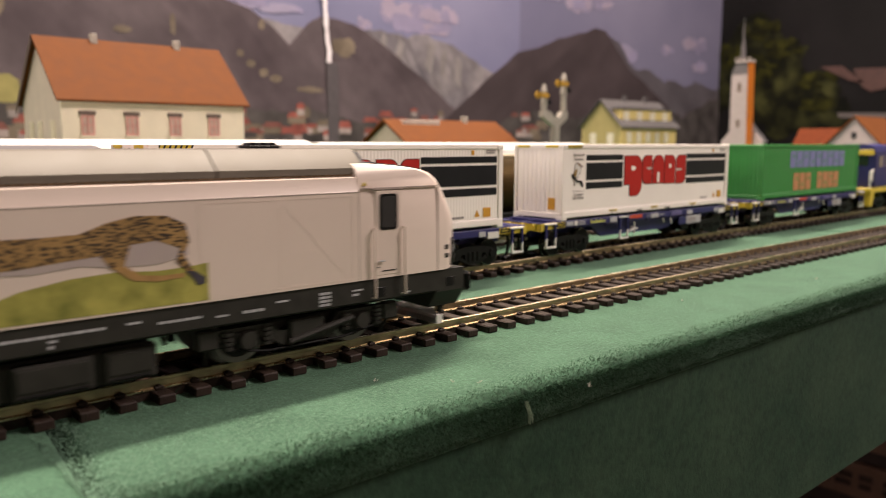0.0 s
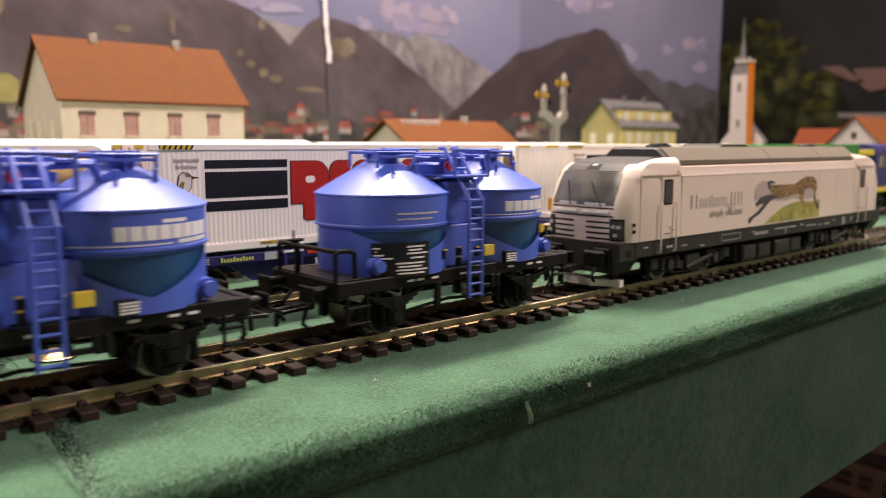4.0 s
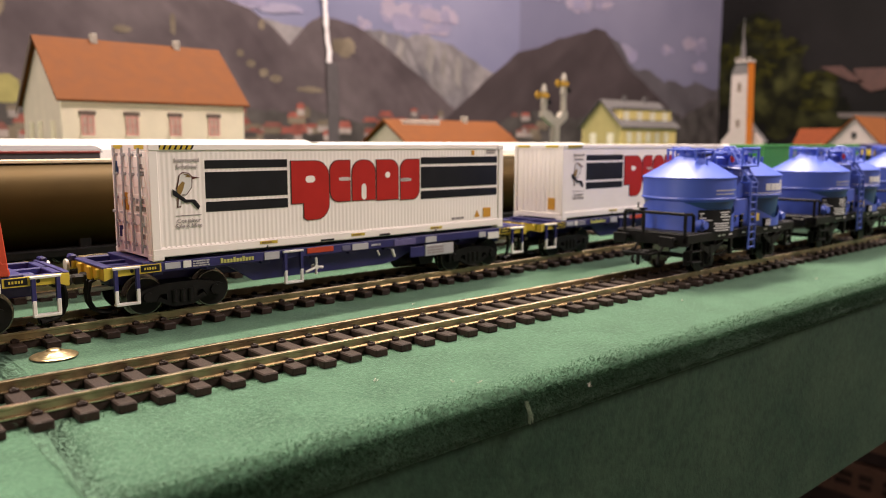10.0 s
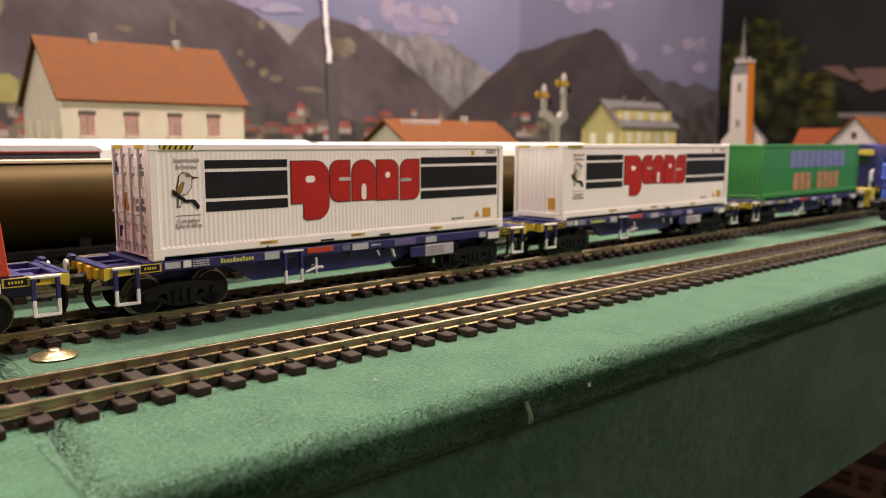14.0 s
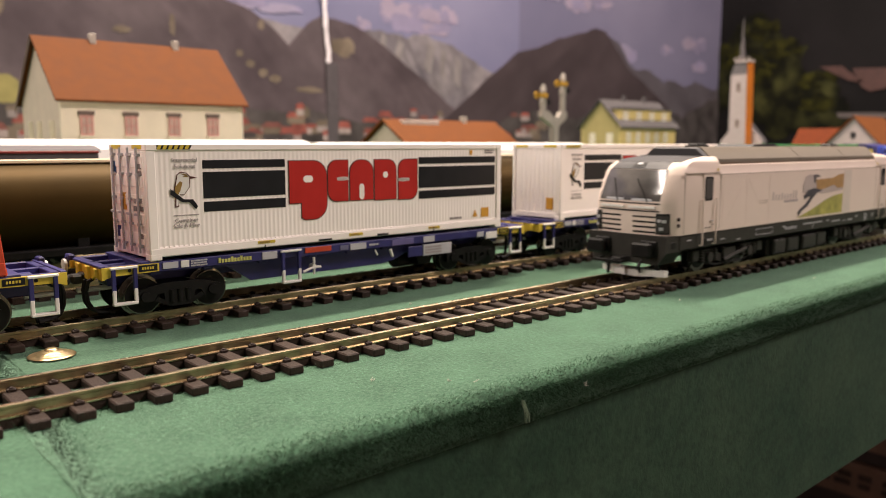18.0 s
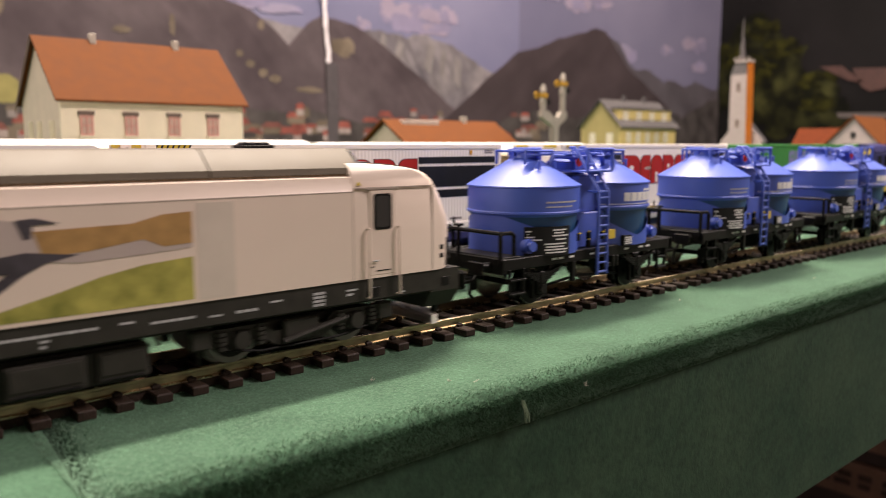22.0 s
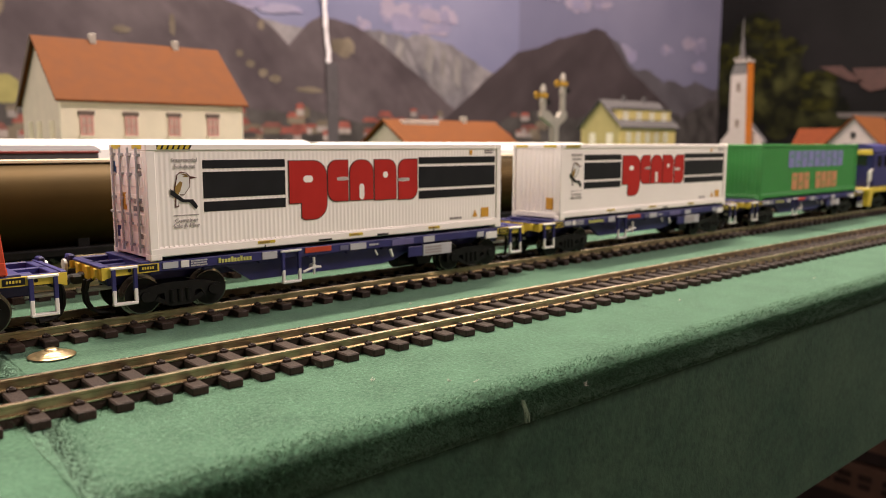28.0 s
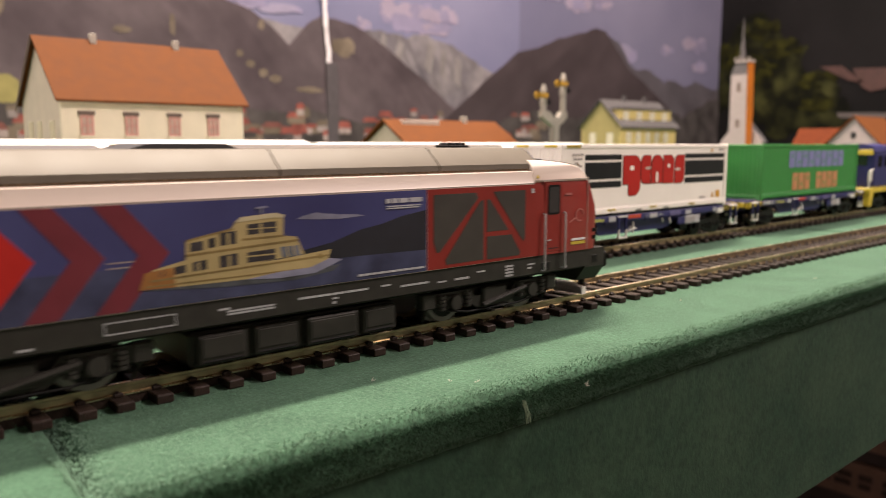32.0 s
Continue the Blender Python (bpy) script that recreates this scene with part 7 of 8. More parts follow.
for i in range(90):
    cy, cz, ry, rz = ((885, 352, 55, 26), (960, 300, 45, 40), (830, 300, 60, 26), (900, 255, 60, 40), (720, 215, 45, 22), (735, 155, 45, 18))[i % 6]
    a, q = rnd.uniform(0, 6.28), rnd.random() ** 0.6
    blob("printed_leaves", cy + ry * q * math.cos(a), cz + rz * q * math.sin(a), rnd.uniform(8, 20), rnd.uniform(5, 12), 2039.2 - 0.008 * i, LEAVES, "lit leaves of the printed tree", 60 + i, dark_poster, n=14, axis="x", rough=0.6)
# Dim copies of the roof and wall print; less light put into colour.
for i, pts in enumerate(([(722, 246), (650, 208), (612, 200), (668, 244)], [(642, 236), (540, 232), (540, 190), (596, 178), (618, 190)], [(672, 130), (540, 126), (540, 112), (668, 118)])):
    bm = bmesh.new()
    prism(bm, pts, 2038.0, 2038.3, "x")
    part("printed_roof" if i < 2 else "printed_wall", bm, mat("print_roof_shaded", (0.050, 0.018, 0.015), 0.6, var=0.3) if i < 2 else mat("print_wall_shaded", (0.075, 0.060, 0.060), 0.6), dark_poster, "dim red printed roof" if i < 2 else "dim pale printed wall", smooth=0)

for m_ in (SKY, DARKP, MAUVE, GREYR, DARKR, OLIVE, CLOUDP, FAINT, FOREST, ROOFP, WALLP, TREEP, ROOFDIM, WALLDIM, PUFF, SCREE, LEAVES):
    m_.node_tree.nodes["Principled BSDF"].inputs["Specular IOR Level"].default_value = 0.12
    m_.node_tree.nodes["Principled BSDF"].inputs["Roughness"].default_value = 0.8

# ---------------------------------------------------------------- model buildings
TERRA = mat("terracotta_roof", (0.118, 0.038, 0.009), 0.8, var=0.10, scale=120, bump=0.3, bscale=700, depth=0.0006)
TERRA.node_tree.nodes["Principled BSDF"].inputs["Specular IOR Level"].default_value = 0.15
CREAMW = mat("cream_house_wall", (0.82, 0.72, 0.56), 0.65, var=0.05, scale=90, bump=0.15)
# GREENW and YELG: gable ends in darker tones of the house walls.
GREENW = mat("darker_cream_gable", (0.64, 0.53, 0.43), 0.65, var=0.06, scale=90, bump=0.15)
PINKW = mat("pink_window", (0.62, 0.30, 0.26), 0.5, var=0.2, scale=300)
LINTEL = mat("dark_lintel", (0.13, 0.09, 0.07), 0.6)
CHIMN = mat("chimney_grey", (0.46, 0.42, 0.36), 0.7, var=0.15, scale=300)
YELW = mat("yellow_house_wall", (0.55, 0.43, 0.16), 0.65, var=0.06, scale=90)
YELG = mat("darker_yellow_gable", (0.34, 0.28, 0.115), 0.65, var=0.06, scale=90)
SLATE = mat("grey_slate_roof", (0.070, 0.064, 0.066), 0.55, var=0.2, scale=200, bump=0.3, bscale=800)
CHURCHW = mat("church_white", (0.40, 0.335, 0.335), 0.6, var=0.06, scale=120)
CHURCHO = mat("church_orange", (0.50, 0.145, 0.01), 0.5, var=0.08, scale=120)


def model_house(label, x0, x1, y0, y1, eave, top, wall, gable, roof_m, hang=5.0, z0=0.0, along="x", roof_t=2.2):
    """Gabled house in millimetres; the ridge runs along x or y."""
    h = thing("model_house", label, "model house", "model buildings", pose(x0 * 0.001, y0 * 0.001, 0))
    L, W = x1 - x0, y1 - y0
    for k in (0, 1):
        if along == "x":
            boxpart("wall", (0, L, k * (W - 2.0), k * (W - 2.0) + 2.0, z0, eave), wall, h, "plain plastered wall", 0.1)
        else:
            boxpart("wall", (k * (L - 2.0), k * (L - 2.0) + 2.0, 0, W, z0, eave), wall, h, "plain plastered wall", 0.1)
    span = W if along == "x" else L
    run = L if along == "x" else W
    for a in (0.1, run - 2.1):
        bm = bmesh.new()
        prism(bm, [(0.05, z0), (span - 0.05, z0), (span - 0.05, eave), (span / 2, top - 1.0), (0.05, eave)], a, a + 2.0, "x" if along == "x" else "y")
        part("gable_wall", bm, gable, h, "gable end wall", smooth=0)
    slope = (top - eave) / (span / 2)
    for s in (0, 1):
        e = -hang if s == 0 else span + hang
        ez = eave - slope * hang
        bm = bmesh.new()
        prism(bm, [(span / 2, top), (span / 2, top + roof_t), (e, ez + roof_t), (e, ez)], -hang, run + hang, "x" if along == "x" else "y")
        part("roof", bm, roof_m, h, "sloping roof", smooth=0)
    return h


def window(h, x, z, w_, hh, y=0.0, frame_m=None, pane_m=None, lintel=False, axis="y"):
    """A window on the front wall (axis y) or on the end wall at x = y value (axis x)."""
    f = frame_m or STEELW
    bm = bmesh.new()
    lo, hi = x - w_ / 2, x + w_ / 2
    at = lambda a, c, o: bm.verts.new((a, y + o, c) if axis == "y" else (y + o, a, c))
    xs, zs = (lo, lo + 0.9, x - 0.35, x + 0.35, hi - 0.9, hi), (z, z + 1, z + hh * 0.5 - 0.3, z + hh * 0.5 + 0.3, z + hh - 1, z + hh)
    V = {(i_, j_, o): at(xs[i_], zs[j_], o) for i_ in range(6) for j_ in range(6) for o in (-0.7, 0.2)}
    solid = lambda i_, j_: 0 <= i_ < 5 and 0 <= j_ < 5 and not (i_ in (1, 3) and j_ in (1, 3))
    for i_ in range(5):
        for j_ in range(5):
            if not solid(i_, j_):
                continue
            for o in (-0.7, 0.2):
                bm.faces.new([V[i_, j_, o], V[i_ + 1, j_, o], V[i_ + 1, j_ + 1, o], V[i_, j_ + 1, o]])
            for (di, dj), (p, q) in {(-1, 0): ((0, 0), (0, 1)), (1, 0): ((1, 0), (1, 1)), (0, -1): ((0, 0), (1, 0)), (0, 1): ((0, 1), (1, 1))}.items():
                if not solid(i_ + di, j_ + dj):
                    bm.faces.new([V[i_ + p[0], j_ + p[1], -0.7], V[i_ + q[0], j_ + q[1], -0.7], V[i_ + q[0], j_ + q[1], 0.2], V[i_ + p[0], j_ + p[1], 0.2]])
    wn = part("window", bm, f, h, "small model window", smooth=0)
    bm = bmesh.new()
    if axis == "y":
        box(bm, x - w_ / 2 + 0.4, x + w_ / 2 - 0.4, y - 0.35, y + 0.1, z + 0.3, z + hh - 0.3)
    else:
        box(bm, y - 0.35, y + 0.1, x - w_ / 2 + 0.4, x + w_ / 2 - 0.4, z + 0.3, z + hh - 0.3)
    part("pane", bm, pane_m or GLASS, wn, "", smooth=0)
    if lintel:
        boxpart("lintel", (x - w_ / 2 - 1, x + w_ / 2 + 1, y - 0.9, y + 0.2, z + hh, z + hh + 2.6), LINTEL, wn, "dark roller blind box", 0.1)
        boxpart("sill", (x - w_ / 2 - 1, x + w_ / 2 + 1, y - 1.4, y + 0.2, z - 1.4, z), CREAMW, wn, "", 0.1)
    return wn


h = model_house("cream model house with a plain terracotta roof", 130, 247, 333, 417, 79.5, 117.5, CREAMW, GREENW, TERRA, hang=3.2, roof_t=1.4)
for x in (14.5, 41.0, 68.5, 95.0):
    window(h, x, 57, 7.6, 12, frame_m=PINKW, pane_m=mat("pink_glass", (0.52, 0.36, 0.30), 0.3), lintel=True)
    window(h, x, 18, 7.6, 14, frame_m=PINKW, lintel=True)
for y in (18.0, 46.0, 66.0):
    window(h, y, 52, 8, 14, axis="x", frame_m=CREAMW, pane_m=CREAMW)
for x in (33.5, 88.5):
    boxpart("chimney", (x - 1.9, x + 1.9, 39, 43.5, 112, 122.5), CHIMN, h, "grey chimney", 0.3)
bm = bmesh.new()
prism(bm, [(41.9, 119.5), (90.2, 75.2), (90.2, 71.5), (41.9, 114.8)], -3.5, -3.25, "x")
part("barge_board", bm, LINTEL, h, "dark roof edge", smooth=0)

h = model_house("low model house with a red roof and a green gable", 452, 592, 402, 478, 50, 73.6, CREAMW, GREENW, TERRA, hang=6.0)
boxpart("roof_board", (14, 60, 30, 36, 70.2, 75.2), mat("pale_board", (0.52, 0.44, 0.38), 0.6), h, "pale flat board along the ridge", 0.4)
boxpart("chimney", (97, 102, 34, 40, 68, 80), CHIMN, h, "grey chimney", 0.3)
for x in (20, 50, 80, 110):
    window(h, x, 24, 8, 13)

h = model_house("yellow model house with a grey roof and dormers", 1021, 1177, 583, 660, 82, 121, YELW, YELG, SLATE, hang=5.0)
for x in (22, 48, 74, 100, 126):
    window(h, x, 54, 11, 17, pane_m=mat("cream_curtain", (0.62, 0.56, 0.44), 0.6))
for y in (20, 54):
    window(h, y, 52, 11, 17, axis="x", pane_m=mat("cream_curtain", (0.62, 0.56, 0.44), 0.6))
bm = bmesh.new()
box(bm, 6, 150, 6.5, 30, 88, 107, 0.4)
dm = part("dormer", bm, YELW, h, "yellow dormer band on the roof", smooth=0)
boxpart("dormer_roof", (3, 153, 4, 34, 107, 109.5), SLATE, dm, "flat grey dormer roof", 0.3)
for x in (22, 58, 94, 130):
    window(h, x, 90, 13, 14, y=6.5, pane_m=mat("cream_curtain", (0.62, 0.56, 0.44), 0.6))
for x in (60, 118):
    boxpart("chimney", (x - 3, x + 3, 36, 42, 116, 131), SLATE, h, "dark chimney", 0.3)

# church
c = thing("model_church", "white model church with a tower and an orange tower side", "model church", "model buildings", pose(1.1490, 0.441, 0, 0, -2.6, 0))
bm = bmesh.new()
A = [bm.verts.new(p) for p in ((0, 0, 0), (18, 0, 0), (18, 29, 0), (0, 29, 0))]
B = [bm.verts.new(p) for p in ((0, 0.5, 158), (17, 0.5, 158), (17, 26, 158), (0, 26, 158))]
for i in range(4):
    bm.faces.new((A[i], A[(i + 1) % 4], B[(i + 1) % 4], B[i]))
bm.faces.new(A)
bm.faces.new(B)
tw = part("tower", bm, CHURCHW, c, "white square tower", smooth=0)
boxpart("tower_side", (0.4, 18.6, -1.0, 0.0, 0, 175), CHURCHO, tw, "bright orange tower side", 0.1)
bm = bmesh.new()
for (w0, z0), (w1, z1) in (((8.8, 158), (6.5, 176)), ((3.4, 182), (2.6, 196)), ((2.6, 196), (1.2, 214)), ((1.2, 214), (0.3, 243))):
    k = 1.55 if z0 == 158 else 1.0
    A = [bm.verts.new((9 + sx * w0, 13.2 + sy * w0 * k, z0)) for sx, sy in ((-1, -1), (1, -1), (1, 1), (-1, 1))]
    B = [bm.verts.new((9 + sx * w1, 12 + sy * w1 * k * 0.85, z1)) for sx, sy in ((-1, -1), (1, -1), (1, 1), (-1, 1))]
    for i in range(4):
        bm.faces.new((A[i], A[(i + 1) % 4], B[(i + 1) % 4], B[i]))
    bm.faces.new(A)
    bm.faces.new(B)
part("spire", bm, mat("spire_grey", (0.09, 0.08, 0.085), 0.6, var=0.2), tw, "grey stepped spire", smooth=0)
bm = bmesh.new()
box(bm, 1, 19, -3, 21, 176, 179, 0.5)
for y_ in (-2, 6, 14, 20):
    box(bm, 1.2, 3, y_, y_ + 1.6, 179, 184, 0.2)
part("gallery", bm, CHURCHW, tw, "pale bell gallery", smooth=0)
for z, hh, y_ in ((132, 14, 13.0), (78, 12, 14.0)):
    bm = bmesh.new()
    prism(bm, [(y_ + u, z + v) for u, v in rounded_block(-2.6, 2.6, 0, hh, 2.4, "0011")], -0.4, 0.4, "x")
    part("window", bm, LINTEL, tw, "dark round-headed window", smooth=0)
bm = bmesh.new()
prism(bm, [(-16, 0), (-16, 56), (17, 96), (52, 56), (52, 0)], 20, 22.5, "x")
part("nave_front", bm, CHURCHW, c, "white gabled nave front", smooth=0)
for y in (-14, 48):
    boxpart("nave_wall", (22.6, 36, y, y + 2, 0, 54), CHURCHW, c, "", 0.1)
for q in (-1, 1):
    bm = bmesh.new()
    prism(bm, [(17, 93), (17, 95.0), (17 + q * 34, 54.5), (17 + q * 34, 52)], 23, 37, "x")
    part("roof", bm, SLATE, c, "dark nave roof", smooth=0)

h = model_house("white gabled model house with a red roof", 1140, 1240, 246, 314, 54, 89, CHURCHW, CHURCHW, TERRA, hang=4.0)
window(h, 34, 60, 7, 9, axis="x", frame_m=SLATE)
SHEDROOF = mat("dull_red_roof", (0.105, 0.024, 0.008), 0.8, var=0.15)
SHEDROOF.node_tree.nodes["Principled BSDF"].inputs["Specular IOR Level"].default_value = 0.1
h = model_house("low model shed with a dark red roof", 1150, 1190, 302, 366, 52, 73, CHURCHW, CHURCHW, SHEDROOF, hang=3.0, along="y")

# two-arm semaphore
sg = thing("semaphore_signal", "pale grey two-post semaphore signal with yellow arms", "signal", "", pose(0.6268, 0.38, 0))
bm = bmesh.new()
box(bm, -4.2, 4.2, -3.4, 3.4, 0, 76, 0.5)
prism(bm, [(-4.2, 70), (4.2, 70), (17, 80), (17, 86), (9, 86), (4.5, 80), (-4.5, 80), (-11, 86), (-22, 86), (-22, 80)], -3.0, 3.0)
SIG = mat("signal_grey", (0.33, 0.30, 0.26), 0.5, var=0.1)
post = part("post", bm, SIG, sg, "pale forked post", smooth=0)
for x, top, ah in ((-18.0, 113, 99), (12.8, 126, 112)):
    bm = bmesh.new()
    cyl(bm, (x, 0, 82), (x, 0, top - 6), 3.4, 2.4, seg=14)
    cyl(bm, (x, 0, top - 7), (x, 0, top), 3.4, 1.4, seg=14)
    box(bm, x - 3.4, x + 3.4, -2.4, 2.4, ah - 9, ah - 2, 0.8)
    part("mast", bm, SIG, post, "pale signal mast")
    bm = bmesh.new()
    box(bm, x - 15, x + 2, -5.4, -4.2, ah, ah + 4.4, 0.4)
    cyl(bm, (x - 15, -5.4, ah + 2.2), (x - 15, -4.2, ah + 2.2), 3.6, seg=18)
    part("arm", bm, mat("signal_yellow", (0.42, 0.23, 0.012), 0.5, var=0.1), sg, "yellow signal arm")
    bm = bmesh.new()
    cyl(bm, (x + 5, -1, ah - 4), (x + 5, -4, ah - 4), 2.6, seg=14)
    part("lamp", bm, BLACK, sg, "black signal lamp")

# ---------------------------------------------------------------- rear rakes
BROWN = mat("tank_brown", (0.036, 0.021, 0.0048), 0.52, 0.75, var=0.15, scale=40)
BROWN.node_tree.nodes["Principled BSDF"].inputs["Specular IOR Level"].default_value = 0.12
COACHR = mat("coach_red", (0.28, 0.035, 0.03), 0.45, var=0.1)
COACHG = mat("coach_roof_grey", (0.085, 0.076, 0.080), 0.6, var=0.1)
COACHW = mat("coach_white", (0.80, 0.78, 0.74), 0.35, var=0.04)


def tank_wagon(m):
    w = thing("tank_wagon", "dark brown cylindrical tank wagon with a pale walkway", "railway wagon", "tank wagons", m)
    bm = bmesh.new()
    cyl(bm, (-72, 0, 30.4), (72, 0, 30.4), 15.2, seg=56)
    for s in (-1, 1):
        cyl(bm, (s * 72, 0, 30.4), (s * 75, 0, 30.4), 15.2, 11.0, seg=56)
    tk = part("tank", bm, BROWN, w, "brown glossy tank")
    boxpart("walkway", (-68, 68, -4.0, 4.0, 45.6, 46.8), mat("walkway_cream", (0.72, 0.62, 0.42), 0.5), tk, "cream walkway on the tank", 0.2)
    boxpart("underframe", (-77, 77, -13, 13, 14.2, 17.0), BLACK, w, "black underframe", 0.4)
    for x in (-60, -30, 0, 30, 60):
        boxpart("saddle", (x - 2, x + 2, -11, 11, 16.5, 22.0), BLACK, w, "", 0.3)
    for x in (-52, 52):
        bogie(w, x)
    return w


for x in (-0.09, 0.075, 0.24):
    tank_wagon(pose(x, 0.128, 0))


def coach(m, x0, x1, top, body_m, roof_m, label, stripe=False):
    w = thing("railway_coach", label, "railway coach", "coaches", m)
    bm = bmesh.new()
    eave = top - 3 if stripe else top - 9
    prism(bm, [(-16, 14), (16, 14), (16.3, 22), (15.6, eave), (-15.6, eave), (-16.3, 22)], x0, x1, "x")
    b = part("body", bm, body_m, w, "painted coach body", smooth=0)
    if stripe:
        boxpart("stripe", (x0, x1, -16.2, 16.2, top - 3.1, top - 2.2), COACHR, b, "thin red line under the roof", 0.1)
    bm = bmesh.new()
    h_ = top - eave
    prism(bm, [(-15.9, eave), (-14.5, top - 0.5 * h_), (-9.5, top - 0.13 * h_), (-3, top), (3, top), (9.5, top - 0.13 * h_), (14.5, top - 0.5 * h_), (15.9, eave)], x0 - 1, x1 + 1, "x")
    part("roof", bm, roof_m, w, "rounded coach roof", smooth=30)
    n = int((x1 - x0) / 18)
    for i in range(n):
        x = x0 + 9 + i * 18
        boxpart("window", (x - 5.5, x + 5.5, -16.5, -15.4, 27, 37), GLASS, b, "coach window", 0.3)
    for x in (x0 + 24, x1 - 24):
        bogie(w, x)
    return w


coach(pose(0, 0.178, 0), -160, 96, 51.6, COACHG, COACHG, "grey coach with a thin red line on a rear track", True)
coach(pose(0, 0.178, 0), 114, 300, 50.6, COACHG, COACHG, "dull grey coach with a red line on a rear track", True)
coach(pose(0, 0.232, 0), -300, -40, 54.2, COACHW, COACHW, "white coach with a shiny white roof on a rear track")
coach(pose(0, 0.232, 0), -30, 230, 54.2, COACHW, COACHW, "white coach with a bright white roof on a rear track")
coach(pose(0, 0.232, 0), 240, 480, 53.0, COACHW, COACHW, "white coach half hidden on a rear track")

# blue and yellow diesel at the head of the container train
d = thing("locomotive", "dark blue diesel locomotive with yellow ends and frame", "locomotive", "locomotives", on_back(0.5905))
bm = bmesh.new()
box(bm, 8, 40, -15, 15, 21, 47, 1.2)
prism(bm, [(-15, 47), (15, 47), (13, 51), (6, 52.6), (-6, 52.6), (-13, 51)], 7, 41, "x")
cabp = part("cab", bm, NAVY, d, "dark blue cab", smooth=0)
for y in (-15.3, 15.0):
    boxpart("cab_window", (14, 22, y, y + 0.3, 36, 44), GLASS, cabp, "cab side window", 0.05)
    boxpart("cab_window", (27, 35, y, y + 0.3, 36, 44), GLASS, cabp, "cab side window", 0.05)
for y in (-10, 3):
    boxpart("cab_window", (7.7, 8.1, y, y + 7, 37, 44), GLASS, cabp, "cab front window", 0.05)
bm = bmesh.new()
box(bm, 40, 190, -12, 12, 21, 46, 1.0)
prism(bm, [(-12, 46), (12, 46), (9, 49.5), (-9, 49.5)], 40, 190, "x")
part("hood", bm, mat("loco_violet_blue", (0.06, 0.06, 0.20), 0.4, var=0.1), d, "blue engine hood", smooth=0)
boxpart("footplate", (0, 196, -15.5, 15.5, 17.6, 21.0), YELLOW, d, "yellow footplate", 0.4)
boxpart("nose_panel", (6.6, 8.0, -14, 14, 44.6, 48.5), YELLOW, cabp, "yellow panel over the windows", 0.2)
for y in (-13.5, 13.5):
    bm = bmesh.new()
    prism(bm, [(1, 18), (9, 18), (5, 8), (1, 8)], min(y - 2, y + 2), max(y - 2, y + 2))
    part("steps", bm, YELLOW, d, "yellow corner steps", smooth=0)
for y in (-14.6, 14.6):
    bm = bmesh.new()
    wire(bm, [(1, y, 20), (1, y, 33), (7, y, 34)], 0.6)
    box(bm, 0.4, 4.0, y - 0.8, y + 0.8, 26, 33, 0.2)
    part("hand_rail", bm, STEELW, d, "white hand rail and plate")
bm = bmesh.new()
box(bm, 60, 130, -13, 13, 6.5, 17, 1.0)
part("fuel_tank", bm, BLACK, d, smooth=0)
for x in (28, 166):
    bogie(d, x)

# ---------------------------------------------------------------- small things
bm = bmesh.new()
lathe(bm, [(5.4, 0.0), (5.55, 0.18), (5.3, 0.42), (4.7, 0.50), (4.0, 0.72), (2.9, 1.18), (2.0, 1.48), (1.75, 1.50), (1.55, 1.80), (1.0, 2.02), (0.2, 2.08)], seg=40)
tk = part("drawing_pin", bm, BRASS, None, smooth=50)
tk.location = (0.0426, 0.0381, 0.0003)
tagged(tk, "domed brass upholstery pin pressed into the felt", "pin")

CARD = mat("cardboard_brown", (0.26, 0.165, 0.13), 0.75, var=0.2, scale=30, bump=0.15, bscale=600)
PRINTD = mat("cardboard_print", (0.055, 0.038, 0.034), 0.7, var=0.3)
# Dark boxes stand for shaded gaps in the stack, the shade in their colour.
GAPCARD = mat("box_gap_dark", (0.07, 0.055, 0.055), 0.7, var=0.3, scale=30)
structure("shelf", (0.60, 1.8, 0.02, 0.62, -0.46, -0.44), CARD, "brown shelf board under the layout")
low = -440.0
for k, (hz, mm, inset, lab) in enumerate(((62, CARD, 0, "brown cardboard box at the bottom of a stack"), (31, GAPCARD, 6, "flat dark box standing for a shaded gap in a stack"), (41, CARD, 0, "brown cardboard box with dark unreadable print"), (15.5, GAPCARD, 5, "thin dark box standing for a shaded gap in a stack"), (58, CARD, 2, "reddish brown cardboard box on top of a stack"))):
    cb = thing("cardboard_box", lab, "box", "boxes under the layout", pose(0.900 + inset * 0.001, 0.06, low * 0.001 + 0.0003 * k))
    carton = boxpart("carton", (0, 320, 0, 420, 0, hz), mm, cb, "cardboard carton", 1.5)
    boxpart("flap", (-0.6, 322, -1.0, 421, hz * 0.93, hz * 0.97), mm, cb, "folded edge of the lid", 0.2)
    if k == 2:
        rr = random.Random(8)
        for u in range(14):
            for v in (0, 1):
                boxpart("lettering_bar", (-0.8, 0.3, 30 + u * 24 + rr.uniform(0, 6), 44 + u * 24 + rr.uniform(0, 6), hz * (0.30 + 0.24 * v), hz * (0.46 + 0.24 * v)), PRINTD, carton, "dark block of print", 0.0)
    low += hz

